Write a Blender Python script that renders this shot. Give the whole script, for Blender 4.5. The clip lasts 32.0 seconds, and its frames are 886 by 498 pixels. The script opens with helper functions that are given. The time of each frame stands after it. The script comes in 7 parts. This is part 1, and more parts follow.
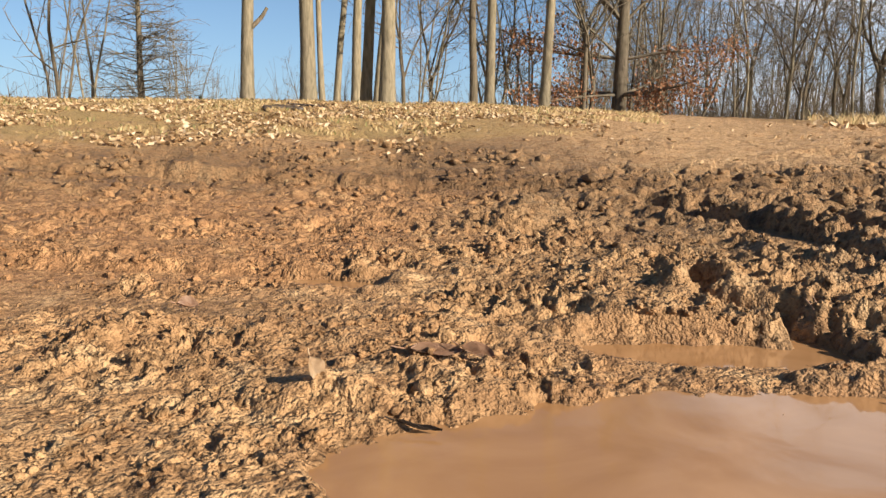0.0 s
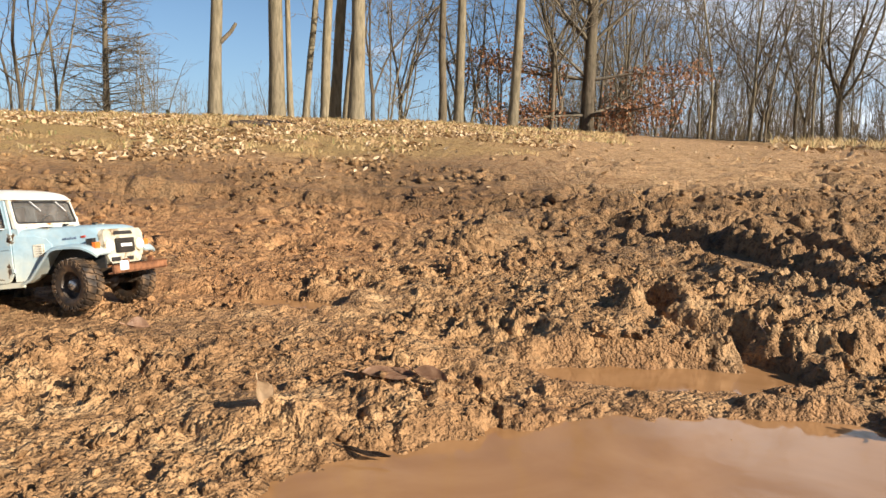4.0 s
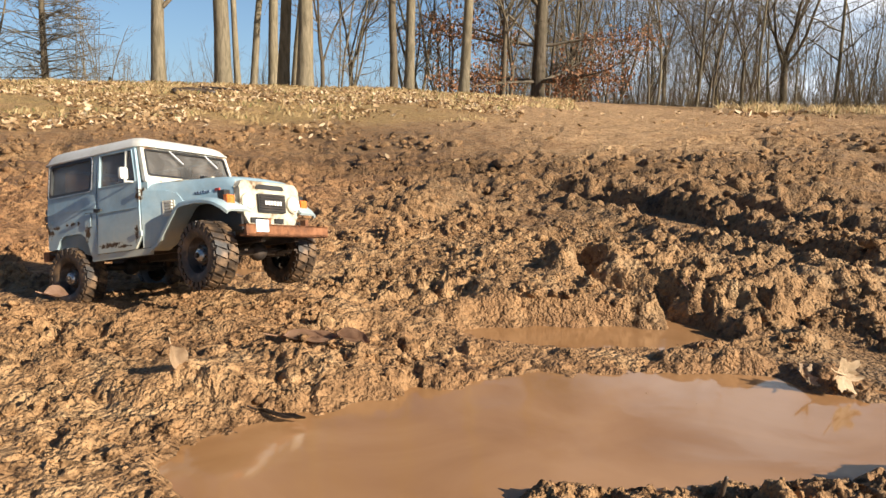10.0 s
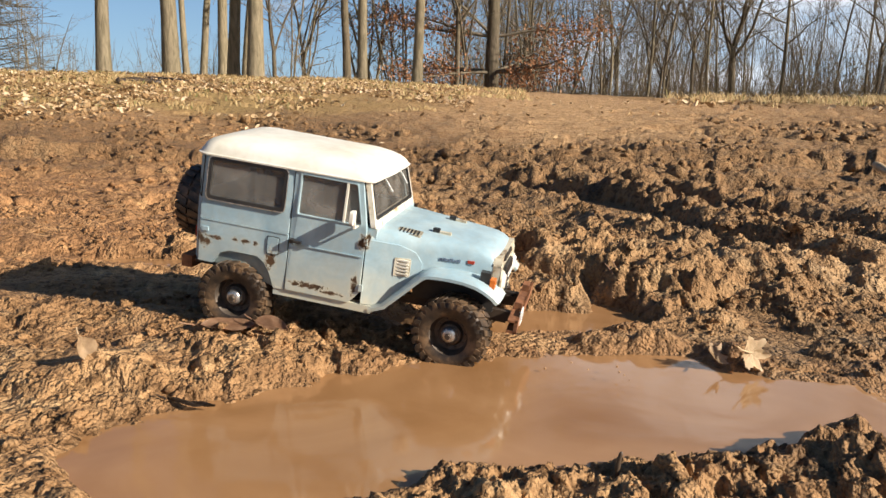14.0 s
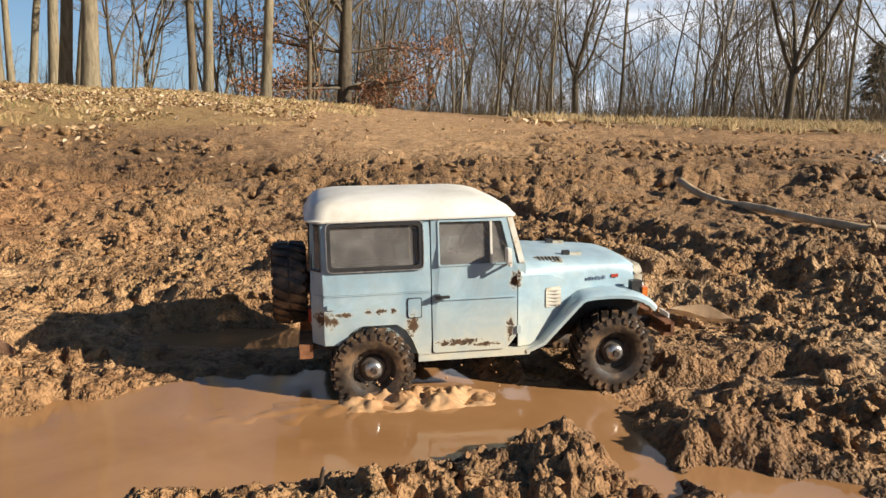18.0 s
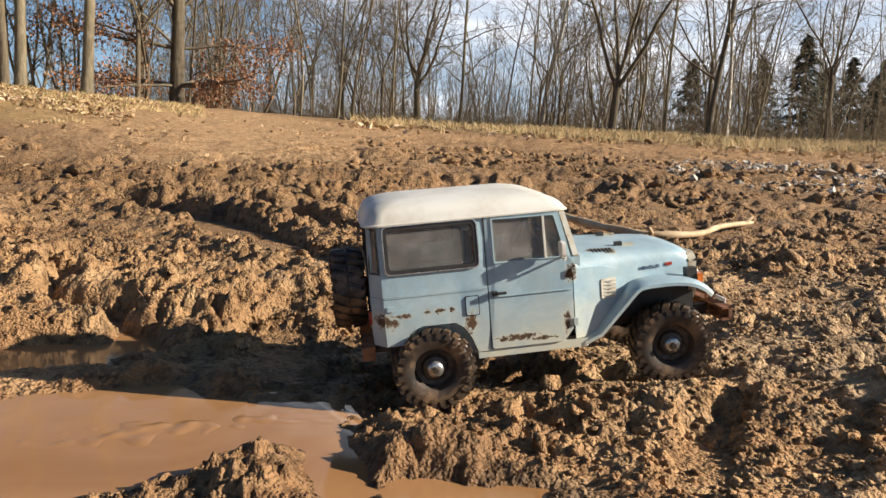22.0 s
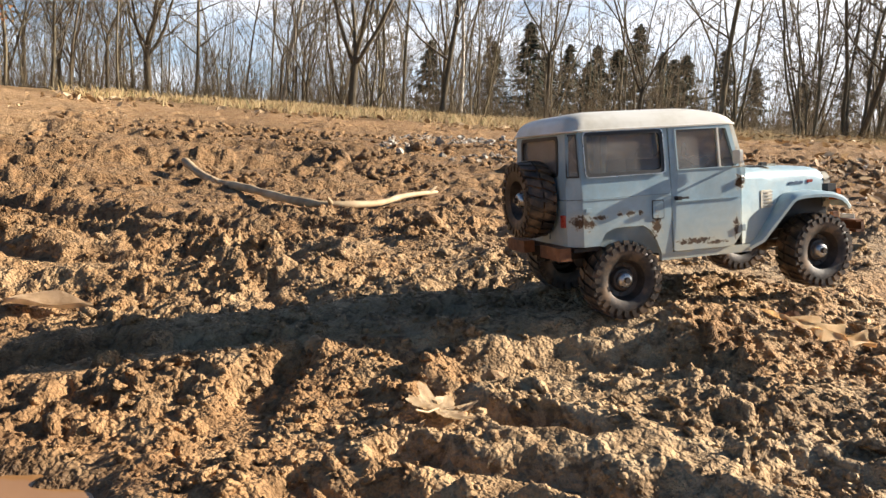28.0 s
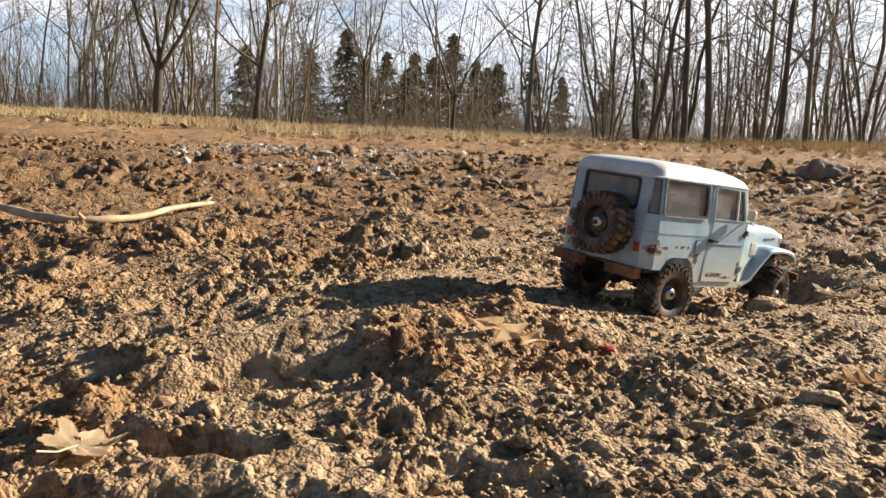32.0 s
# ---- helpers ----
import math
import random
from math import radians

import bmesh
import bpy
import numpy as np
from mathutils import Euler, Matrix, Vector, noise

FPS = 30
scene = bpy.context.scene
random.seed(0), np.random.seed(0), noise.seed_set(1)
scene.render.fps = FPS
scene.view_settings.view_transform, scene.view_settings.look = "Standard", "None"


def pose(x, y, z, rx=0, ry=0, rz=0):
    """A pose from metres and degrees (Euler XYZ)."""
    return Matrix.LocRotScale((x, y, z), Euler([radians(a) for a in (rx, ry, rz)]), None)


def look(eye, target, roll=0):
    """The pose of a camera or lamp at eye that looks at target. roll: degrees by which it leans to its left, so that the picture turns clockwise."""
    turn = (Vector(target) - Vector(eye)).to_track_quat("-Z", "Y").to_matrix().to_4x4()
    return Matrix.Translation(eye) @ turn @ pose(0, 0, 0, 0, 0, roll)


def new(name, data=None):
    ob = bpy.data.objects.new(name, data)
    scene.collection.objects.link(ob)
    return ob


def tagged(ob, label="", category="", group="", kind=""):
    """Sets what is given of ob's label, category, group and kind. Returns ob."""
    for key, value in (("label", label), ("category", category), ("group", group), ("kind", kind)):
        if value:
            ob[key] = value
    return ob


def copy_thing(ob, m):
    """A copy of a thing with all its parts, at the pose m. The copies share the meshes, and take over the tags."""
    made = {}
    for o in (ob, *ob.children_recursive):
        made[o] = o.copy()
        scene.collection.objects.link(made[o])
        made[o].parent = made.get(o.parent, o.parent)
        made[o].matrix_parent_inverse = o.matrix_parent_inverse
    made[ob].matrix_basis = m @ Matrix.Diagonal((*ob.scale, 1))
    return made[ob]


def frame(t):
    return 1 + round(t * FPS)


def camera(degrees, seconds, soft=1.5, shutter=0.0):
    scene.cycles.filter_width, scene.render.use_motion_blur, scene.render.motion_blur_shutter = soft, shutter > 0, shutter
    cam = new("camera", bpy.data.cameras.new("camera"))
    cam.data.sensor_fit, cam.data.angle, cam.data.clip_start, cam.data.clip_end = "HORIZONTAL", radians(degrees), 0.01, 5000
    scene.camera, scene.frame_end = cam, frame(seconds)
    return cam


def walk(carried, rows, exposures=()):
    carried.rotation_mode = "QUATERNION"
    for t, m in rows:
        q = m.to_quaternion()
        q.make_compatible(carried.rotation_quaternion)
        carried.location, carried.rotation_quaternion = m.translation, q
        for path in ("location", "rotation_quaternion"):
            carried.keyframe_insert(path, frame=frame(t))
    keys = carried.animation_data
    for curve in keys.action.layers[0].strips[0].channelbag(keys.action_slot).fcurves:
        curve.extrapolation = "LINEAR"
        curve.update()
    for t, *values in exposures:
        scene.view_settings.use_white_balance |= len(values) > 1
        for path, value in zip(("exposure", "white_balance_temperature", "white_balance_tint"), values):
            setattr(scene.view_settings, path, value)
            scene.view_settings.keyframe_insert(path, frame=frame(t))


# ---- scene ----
cam = camera(59.0, 32.0)
METRES, EYE, TILT, LEAN, TURN = 0.8, 0.306, 0.0, 0.0, 0.0
ROWS = [
    (0.0, 0.0, 0.0, 0.0, 0.05, -8.31, -0.38),
    (0.5, 0.0042, 0.0026, 0.001, -0.49, -8.14, -0.46),
    (1.0, 0.0076, 0.0021, 0.0026, -0.88, -7.99, -0.51),
    (1.5, 0.0098, 0.0027, 0.0039, -1.16, -7.82, -0.63),
    (2.0, 0.0122, 0.002, 0.0053, -1.27, -7.65, -0.72),
    (2.5, 0.0141, 0.002, 0.0063, -1.41, -7.5, -0.86),
    (3.0, 0.017, 0.0025, 0.0073, -1.54, -7.35, -0.95),
    (3.5, 0.0208, 0.0045, 0.0083, -1.79, -7.18, -1.05),
    (5.5, 0.0437, 0.0097, 0.0105, -3.48, -6.79, -1.09),
    (6.0, 0.0506, 0.0106, 0.0102, -3.97, -6.79, -1.12),
    (6.5, 0.0578, 0.0124, 0.0097, -4.45, -6.87, -1.23),
    (7.0, 0.0633, 0.0123, 0.0085, -4.81, -6.94, -1.42),
    (7.5, 0.0676, 0.0113, 0.0062, -4.94, -7.09, -1.55),
    (8.0, 0.0715, 0.0097, 0.0037, -5.0, -7.33, -1.65),
    (8.5, 0.0754, 0.0104, 0.0014, -5.13, -7.79, -1.54),
    (9.0, 0.0782, 0.0085, -0.0, -5.24, -8.39, -1.24),
    (9.5, 0.0796, 0.008, -0.0013, -5.44, -8.93, -0.97),
    (10.0, 0.0818, 0.0082, -0.003, -5.49, -9.29, -0.75),
    (10.5, 0.0841, 0.0069, -0.004, -5.61, -9.57, -0.6),
    (11.0, 0.0881, 0.0074, -0.0046, -5.85, -9.87, -0.41),
    (11.5, 0.0931, 0.0068, -0.0053, -6.22, -10.02, -0.34),
    (12.0, 0.0998, 0.0053, -0.0062, -6.55, -10.07, -0.31),
    (12.5, 0.1075, 0.0025, -0.0071, -6.91, -10.07, -0.34),
    (13.0, 0.1178, 0.0016, -0.0085, -7.35, -10.03, -0.4),
    (13.5, 0.1295, -0.0003, -0.0097, -7.96, -9.98, -0.52),
    (15.5, 0.1983, -0.0099, -0.0125, -11.57, -9.51, -1.04),
    (16.0, 0.2197, -0.0117, -0.0136, -12.89, -9.34, -1.23),
    (16.5, 0.2421, -0.0145, -0.0137, -14.21, -9.23, -1.27),
    (17.0, 0.264, -0.0188, -0.0142, -15.74, -8.93, -1.33),
    (17.5, 0.2869, -0.0216, -0.0147, -17.2, -8.75, -1.35),
    (18.0, 0.3094, -0.0272, -0.0149, -18.85, -8.55, -1.41),
    (18.5, 0.3323, -0.0331, -0.013, -20.4, -8.45, -1.46),
    (19.0, 0.3542, -0.0396, -0.0095, -21.94, -8.39, -1.58),
    (19.5, 0.3741, -0.0479, -0.0058, -23.24, -8.25, -1.79),
    (20.0, 0.3949, -0.0532, -0.0036, -24.5, -8.14, -2.11),
    (20.5, 0.4141, -0.0613, -0.0011, -25.78, -7.98, -2.41),
    (21.0, 0.4341, -0.0665, 0.0001, -27.11, -7.89, -2.62),
    (21.5, 0.455, -0.0735, 0.0017, -28.47, -7.84, -2.71),
    (22.0, 0.4765, -0.08, 0.0023, -29.93, -7.92, -2.64),
    (22.5, 0.4978, -0.0867, -0.0001, -31.42, -8.0, -2.67),
    (23.0, 0.5184, -0.0955, -0.0035, -32.85, -8.1, -2.77),
    (23.5, 0.539, -0.1045, -0.0066, -34.32, -8.22, -2.91),
    (24.0, 0.5598, -0.1145, -0.0092, -35.75, -8.39, -2.92),
    (24.5, 0.58, -0.1242, -0.0107, -37.32, -8.55, -2.94),
    (25.0, 0.6003, -0.1351, -0.0116, -38.83, -8.64, -2.98),
    (25.5, 0.6211, -0.1464, -0.0116, -40.38, -8.65, -3.02),
    (27.5, 0.7003, -0.2081, -0.0131, -46.47, -8.76, -3.16),
    (28.0, 0.7209, -0.2245, -0.0119, -47.93, -8.64, -3.17),
    (28.5, 0.7419, -0.2419, -0.0103, -49.41, -8.53, -3.08),
    (29.0, 0.7629, -0.2601, -0.0085, -50.99, -8.47, -2.9),
    (29.5, 0.7841, -0.2784, -0.0068, -52.72, -8.36, -2.73),
    (30.0, 0.8053, -0.2968, -0.0051, -54.4, -8.22, -2.6),
    (30.5, 0.8253, -0.3163, -0.0035, -56.08, -8.06, -2.45),
    (31.0, 0.844, -0.3352, -0.0021, -57.71, -7.85, -2.37),
    (31.5, 0.8621, -0.3519, -0.0012, -59.27, -7.71, -2.37),
    (32.0, 0.8777, -0.3697, -0.0008, -60.66, -7.52, -2.5),
]
walk(cam, [(t, pose(0, 0, EYE, TILT, LEAN, TURN) @ pose(METRES * x, METRES * y, METRES * z, 90 + pitch, roll, yaw)) for t, x, y, z, yaw, pitch, roll in ROWS],
     [(0.0, 1.06), (7.0, 1.0), (13.0, 0.93), (17.0, 0.84), (21.0, 0.94), (24.0, 1.12), (28.0, 1.28), (30.0, 1.22), (32.0, 1.14)])

# ---- sky and sun: low winter sun, broken thin cloud ----
SUN_EL, SUN_AZ = radians(25.0), radians(127.0)
to_sun = Vector((math.sin(SUN_AZ) * math.cos(SUN_EL), math.cos(SUN_AZ) * math.cos(SUN_EL), math.sin(SUN_EL)))


def make_world():
    w = bpy.data.worlds.new("sky")
    scene.world = w
    w.use_nodes = True
    nt = w.node_tree
    nt.nodes.clear()
    N = nt.nodes.new
    out, bg = N("ShaderNodeOutputWorld"), N("ShaderNodeBackground")
    sky = N("ShaderNodeTexSky")
    sky.sky_type, sky.sun_disc = "NISHITA", False
    sky.sun_elevation, sky.sun_rotation = SUN_EL, SUN_AZ
    sky.air_density, sky.dust_density, sky.ozone_density = 1.0, 0.6, 2.0
    co = N("ShaderNodeTexCoord")
    mp = N("ShaderNodeMapping")
    mp.inputs["Scale"].default_value = (1.6, 1.6, 7.0)
    mp.inputs["Location"].default_value = (0.35, 0.2, 0.0)
    n1 = N("ShaderNodeTexNoise")
    n1.inputs["Scale"].default_value, n1.inputs["Detail"].default_value, n1.inputs["Roughness"].default_value = 1.5, 9.0, 0.6
    n1.inputs["Distortion"].default_value = 0.6
    sep = N("ShaderNodeSeparateXYZ")
    east = N("ShaderNodeMath")
    east.operation = "MULTIPLY_ADD"
    east.inputs[1].default_value, east.inputs[2].default_value = 0.38, -0.10
    add = N("ShaderNodeMath")
    ramp = N("ShaderNodeValToRGB")
    ramp.color_ramp.elements[0].position, ramp.color_ramp.elements[1].position = 0.46, 0.74
    mix = N("ShaderNodeMix")
    mix.data_type = "RGBA"
    mix.inputs["B"].default_value = (19, 19.4, 20.4, 1)
    L = nt.links.new
    L(co.outputs["Generated"], mp.inputs["Vector"])
    L(mp.outputs[0], n1.inputs["Vector"])
    L(co.outputs["Generated"], sep.inputs[0])
    L(sep.outputs["X"], east.inputs[0])
    L(n1.outputs["Fac"], add.inputs[0])
    L(east.outputs[0], add.inputs[1])
    L(add.outputs[0], ramp.inputs[0])
    # the cloud banks lie low; overhead the sky is clear
    low = N("ShaderNodeMapRange")
    low.inputs["From Min"].default_value, low.inputs["From Max"].default_value = 0.62, 0.36
    L(sep.outputs["Z"], low.inputs["Value"])
    veil = N("ShaderNodeMath")
    veil.operation = "MULTIPLY"
    L(ramp.outputs[0], veil.inputs[0])
    L(low.outputs[0], veil.inputs[1])
    L(veil.outputs[0], mix.inputs["Factor"])
    tint = N("ShaderNodeMix")
    tint.data_type, tint.blend_type = "RGBA", "MULTIPLY"
    tint.inputs["Factor"].default_value = 1.0
    tint.inputs["B"].default_value = (0.86, 1.14, 1.44, 1)
    L(sky.outputs[0], tint.inputs["A"])
    # pale haze towards the horizon
    haze, low_haze = N("ShaderNodeMix"), N("ShaderNodeMapRange")
    haze.data_type = "RGBA"
    low_haze.inputs["From Min"].default_value, low_haze.inputs["From Max"].default_value, low_haze.inputs["To Max"].default_value = 0.30, 0.0, 0.40
    haze.inputs["B"].default_value = (11.0, 16.0, 23.0, 1)
    L(sep.outputs["Z"], low_haze.inputs["Value"])
    L(low_haze.outputs[0], haze.inputs["Factor"])
    L(tint.outputs["Result"], haze.inputs["A"])
    L(haze.outputs["Result"], mix.inputs["A"])
    L(mix.outputs["Result"], bg.inputs["Color"])
    bg.inputs["Strength"].default_value = 0.030
    L(bg.outputs[0], out.inputs["Surface"])


make_world()
sun = new("sun", bpy.data.lights.new("sun", "SUN"))
sun.data.energy, sun.data.angle, sun.data.color = 5.0, radians(0.6), (1.0, 0.905, 0.775)
sun.matrix_world = look(to_sun * 50, (0, 0, 0))

# ---- materials ----
def material(name, rough=0.6, metal=0.0, spec=0.5):
    m = bpy.data.materials.new(name)
    m.use_nodes = True
    b = m.node_tree.nodes["Principled BSDF"]
    b.inputs["Roughness"].default_value, b.inputs["Metallic"].default_value = rough, metal
    b.inputs["Specular IOR Level"].default_value = spec
    return m, m.node_tree, b


def noise_node(nt, scale, detail=5.0, rough=0.55, vec=None, dist=0.0):
    n = nt.nodes.new("ShaderNodeTexNoise")
    n.inputs["Scale"].default_value, n.inputs["Detail"].default_value = scale, detail
    n.inputs["Roughness"].default_value, n.inputs["Distortion"].default_value = rough, dist
    if vec is not None:
        nt.links.new(vec, n.inputs["Vector"])
    return n.outputs["Fac"]


def ramp_node(nt, fac, stops):
    r = nt.nodes.new("ShaderNodeValToRGB")
    e = r.color_ramp.elements
    while len(e) < len(stops):
        e.new(0.5)
    for k, (p, c) in zip(e, stops):
        k.position, k.color = p, (*c, 1) if len(c) == 3 else c
    nt.links.new(fac, r.inputs[0])
    return r.outputs[0]


def mix_node(nt, fac, a, b, blend="MIX"):
    m = nt.nodes.new("ShaderNodeMix")
    m.data_type, m.blend_type = "RGBA", blend
    for key, v in (("Factor", fac), ("A", a), ("B", b)):
        if isinstance(v, (int, float)):
            m.inputs[key].default_value = v
        elif isinstance(v, tuple):
            m.inputs[key].default_value = (*v, 1) if len(v) == 3 else v
        else:
            nt.links.new(v, m.inputs[key])
    return m.outputs["Result"]


def math_node(nt, op, a, b=0.0, c=None, clamp=False):
    m = nt.nodes.new("ShaderNodeMath")
    m.operation, m.use_clamp = op, clamp
    for i, v in enumerate((a, b, c)):
        if v is None:
            continue
        if isinstance(v, (int, float)):
            m.inputs[i].default_value = v
        else:
            nt.links.new(v, m.inputs[i])
    return m.outputs[0]


def bump_node(nt, bsdf, height, strength=0.5, dist=0.01):
    b = nt.nodes.new("ShaderNodeBump")
    b.inputs["Strength"].default_value, b.inputs["Distance"].default_value = strength, dist
    nt.links.new(height, b.inputs["Height"])
    nt.links.new(b.outputs[0], bsdf.inputs["Normal"])


def obj_coord(nt):
    return nt.nodes.new("ShaderNodeTexCoord").outputs["Object"]


def simple(name, stops, scale=30.0, rough=0.6, metal=0.0, bump=0.0, dist=0.002, detail=6.0, spec=0.5):
    """A material whose colour runs through stops by a noise of that scale."""
    m, nt, b = material(name, rough, metal, spec)
    co = obj_coord(nt)
    n = noise_node(nt, scale, detail, 0.6, co)
    nt.links.new(ramp_node(nt, n, stops), b.inputs["Base Color"])
    r = noise_node(nt, scale * 3.1, 3, 0.5, co)
    nt.links.new(math_node(nt, "MULTIPLY_ADD", r, 0.3, rough - 0.15, True), b.inputs["Roughness"])
    if bump:
        bump_node(nt, b, noise_node(nt, scale * 2.3, 6, 0.6, co), bump, dist)
    return m


def make_ground_mat():
    """Wet and drying clay, with leaf-strewn turf and dry dirt by masks stored on the sheet; the dark mask also paints
    in shade.
    """
    m, nt, b = material("clay_mud", 0.6, 0.0, 0.20)
    pos = nt.nodes.new("ShaderNodeNewGeometry").outputs["Position"]

    def attr(name):
        a = nt.nodes.new("ShaderNodeAttribute")
        a.attribute_name = name
        return a.outputs["Fac"]
    big, mid = noise_node(nt, 1.7, 6, 0.6, pos, 0.4), noise_node(nt, 14.0, 6, 0.62, pos, 0.3)
    fine, grit = noise_node(nt, 120.0, 5, 0.65, pos), noise_node(nt, 520.0, 3, 0.6, pos)
    dry = ramp_node(nt, mid, [(0.28, (0.239, 0.130, 0.059)), (0.5, (0.416, 0.244, 0.114)), (0.72, (0.566, 0.370, 0.191))])
    damp = ramp_node(nt, mid, [(0.3, (0.234, 0.117, 0.053)), (0.55, (0.425, 0.229, 0.103)), (0.75, (0.564, 0.336, 0.156))])
    grey = ramp_node(nt, fine, [(0.3, (0.040, 0.023, 0.012)), (0.7, (0.150, 0.088, 0.045))])
    crust = ramp_node(nt, mid, [(0.3, (0.290, 0.182, 0.092)), (0.5, (0.460, 0.308, 0.166)), (0.72, (0.610, 0.440, 0.262))])
    col = mix_node(nt, attr("red"), mix_node(nt, attr("pale"), dry, crust), damp)
    # broken dark wet mud, laid on heavier to stand in for deep shadows
    mottle = math_node(nt, "MULTIPLY_ADD", mid, 3.2, -1.05, True)
    dark = math_node(nt, "MULTIPLY", attr("dark"), mottle, None, True)
    col = mix_node(nt, dark, col, grey)
    gr = ramp_node(nt, fine, [(0.3, (0.212, 0.126, 0.053)), (0.5, (0.444, 0.291, 0.122)), (0.7, (0.243, 0.212, 0.064))])
    col = mix_node(nt, math_node(nt, "MULTIPLY", attr("turf"), math_node(nt, "MULTIPLY_ADD", big, 3.0, -0.6, True), None, True), col, gr)
    sand = ramp_node(nt, mid, [(0.3, (0.334, 0.188, 0.089)), (0.7, (0.626, 0.407, 0.209))])
    col = mix_node(nt, attr("sand"), col, sand)
    speck = ramp_node(nt, grit, [(0.25, (0.72, 0.70, 0.68)), (0.5, (1, 1, 1)), (0.78, (1.18, 1.16, 1.12))])
    col = mix_node(nt, 0.9, col, speck, "MULTIPLY")
    # random damp blotches, deepened in colour to make up for weak small shadows
    damp_shade_spot = ramp_node(nt, noise_node(nt, 46.0, 5, 0.66, pos, 0.6), [(0.38, (0.36, 0.33, 0.30)), (0.50, (0.95, 0.95, 0.95)), (0.70, (1.18, 1.17, 1.14))])
    col = mix_node(nt, 0.85, col, damp_shade_spot, "MULTIPLY")
    wet = attr("wet")
    col = mix_node(nt, math_node(nt, "MULTIPLY", wet, 0.42), col, mix_node(nt, 0.6, col, (0.30, 0.15, 0.07), "MULTIPLY"))
    nt.links.new(col, b.inputs["Base Color"])
    gloss = math_node(nt, "MAXIMUM", math_node(nt, "MULTIPLY", wet, 0.95), math_node(nt, "MULTIPLY", dark, 0.75))
    rough = math_node(nt, "MULTIPLY_ADD", gloss, -0.36, 0.80)
    nt.links.new(math_node(nt, "MULTIPLY_ADD", fine, 0.2, math_node(nt, "SUBTRACT", rough, 0.1), True), b.inputs["Roughness"])
    def pellets(scale, stretch):
        # rounded crumbs: height falls off from each cell's middle
        v = nt.nodes.new("ShaderNodeTexVoronoi")
        v.feature = "SMOOTH_F1"
        v.inputs["Scale"].default_value, v.inputs["Smoothness"].default_value = scale, 0.35
        w = nt.nodes.new("ShaderNodeVectorMath")
        w.operation = "MULTIPLY_ADD"
        wob = nt.nodes.new("ShaderNodeTexNoise")
        wob.inputs["Scale"].default_value, wob.inputs["Detail"].default_value = scale * 0.6, 3.0
        nt.links.new(pos, wob.inputs["Vector"])
        nt.links.new(wob.outputs["Color"], w.inputs[0])
        w.inputs[1].default_value = (stretch / scale,) * 3
        nt.links.new(pos, w.inputs[2])
        nt.links.new(w.outputs[0], v.inputs["Vector"])
        return math_node(nt, "SUBTRACT", 1.0, v.outputs["Distance"], None, True)
    lumpy = math_node(nt, "MULTIPLY", pellets(85.0, 1.6), math_node(nt, "MULTIPLY_ADD", mid, 2.4, -0.5, True))
    h = math_node(nt, "MULTIPLY_ADD", pellets(230.0, 1.4), 0.40, math_node(nt, "MULTIPLY_ADD", fine, 0.55, lumpy))
    bump_node(nt, b, h, 1.0, 0.0105)
    return m


def make_water_mat():
    m, nt, b = material("muddy_water", 0.08, 0.0, 0.32)
    pos = nt.nodes.new("ShaderNodeNewGeometry").outputs["Position"]
    n = noise_node(nt, 5.0, 5, 0.55, pos, 0.8)
    nt.links.new(ramp_node(nt, n, [(0.3, (0.271, 0.135, 0.053)), (0.7, (0.377, 0.205, 0.094))]), b.inputs["Base Color"])
    w = noise_node(nt, 9.0, 3, 0.5, pos, 0.5)
    bump_node(nt, b, w, 0.10, 0.01)
    return m


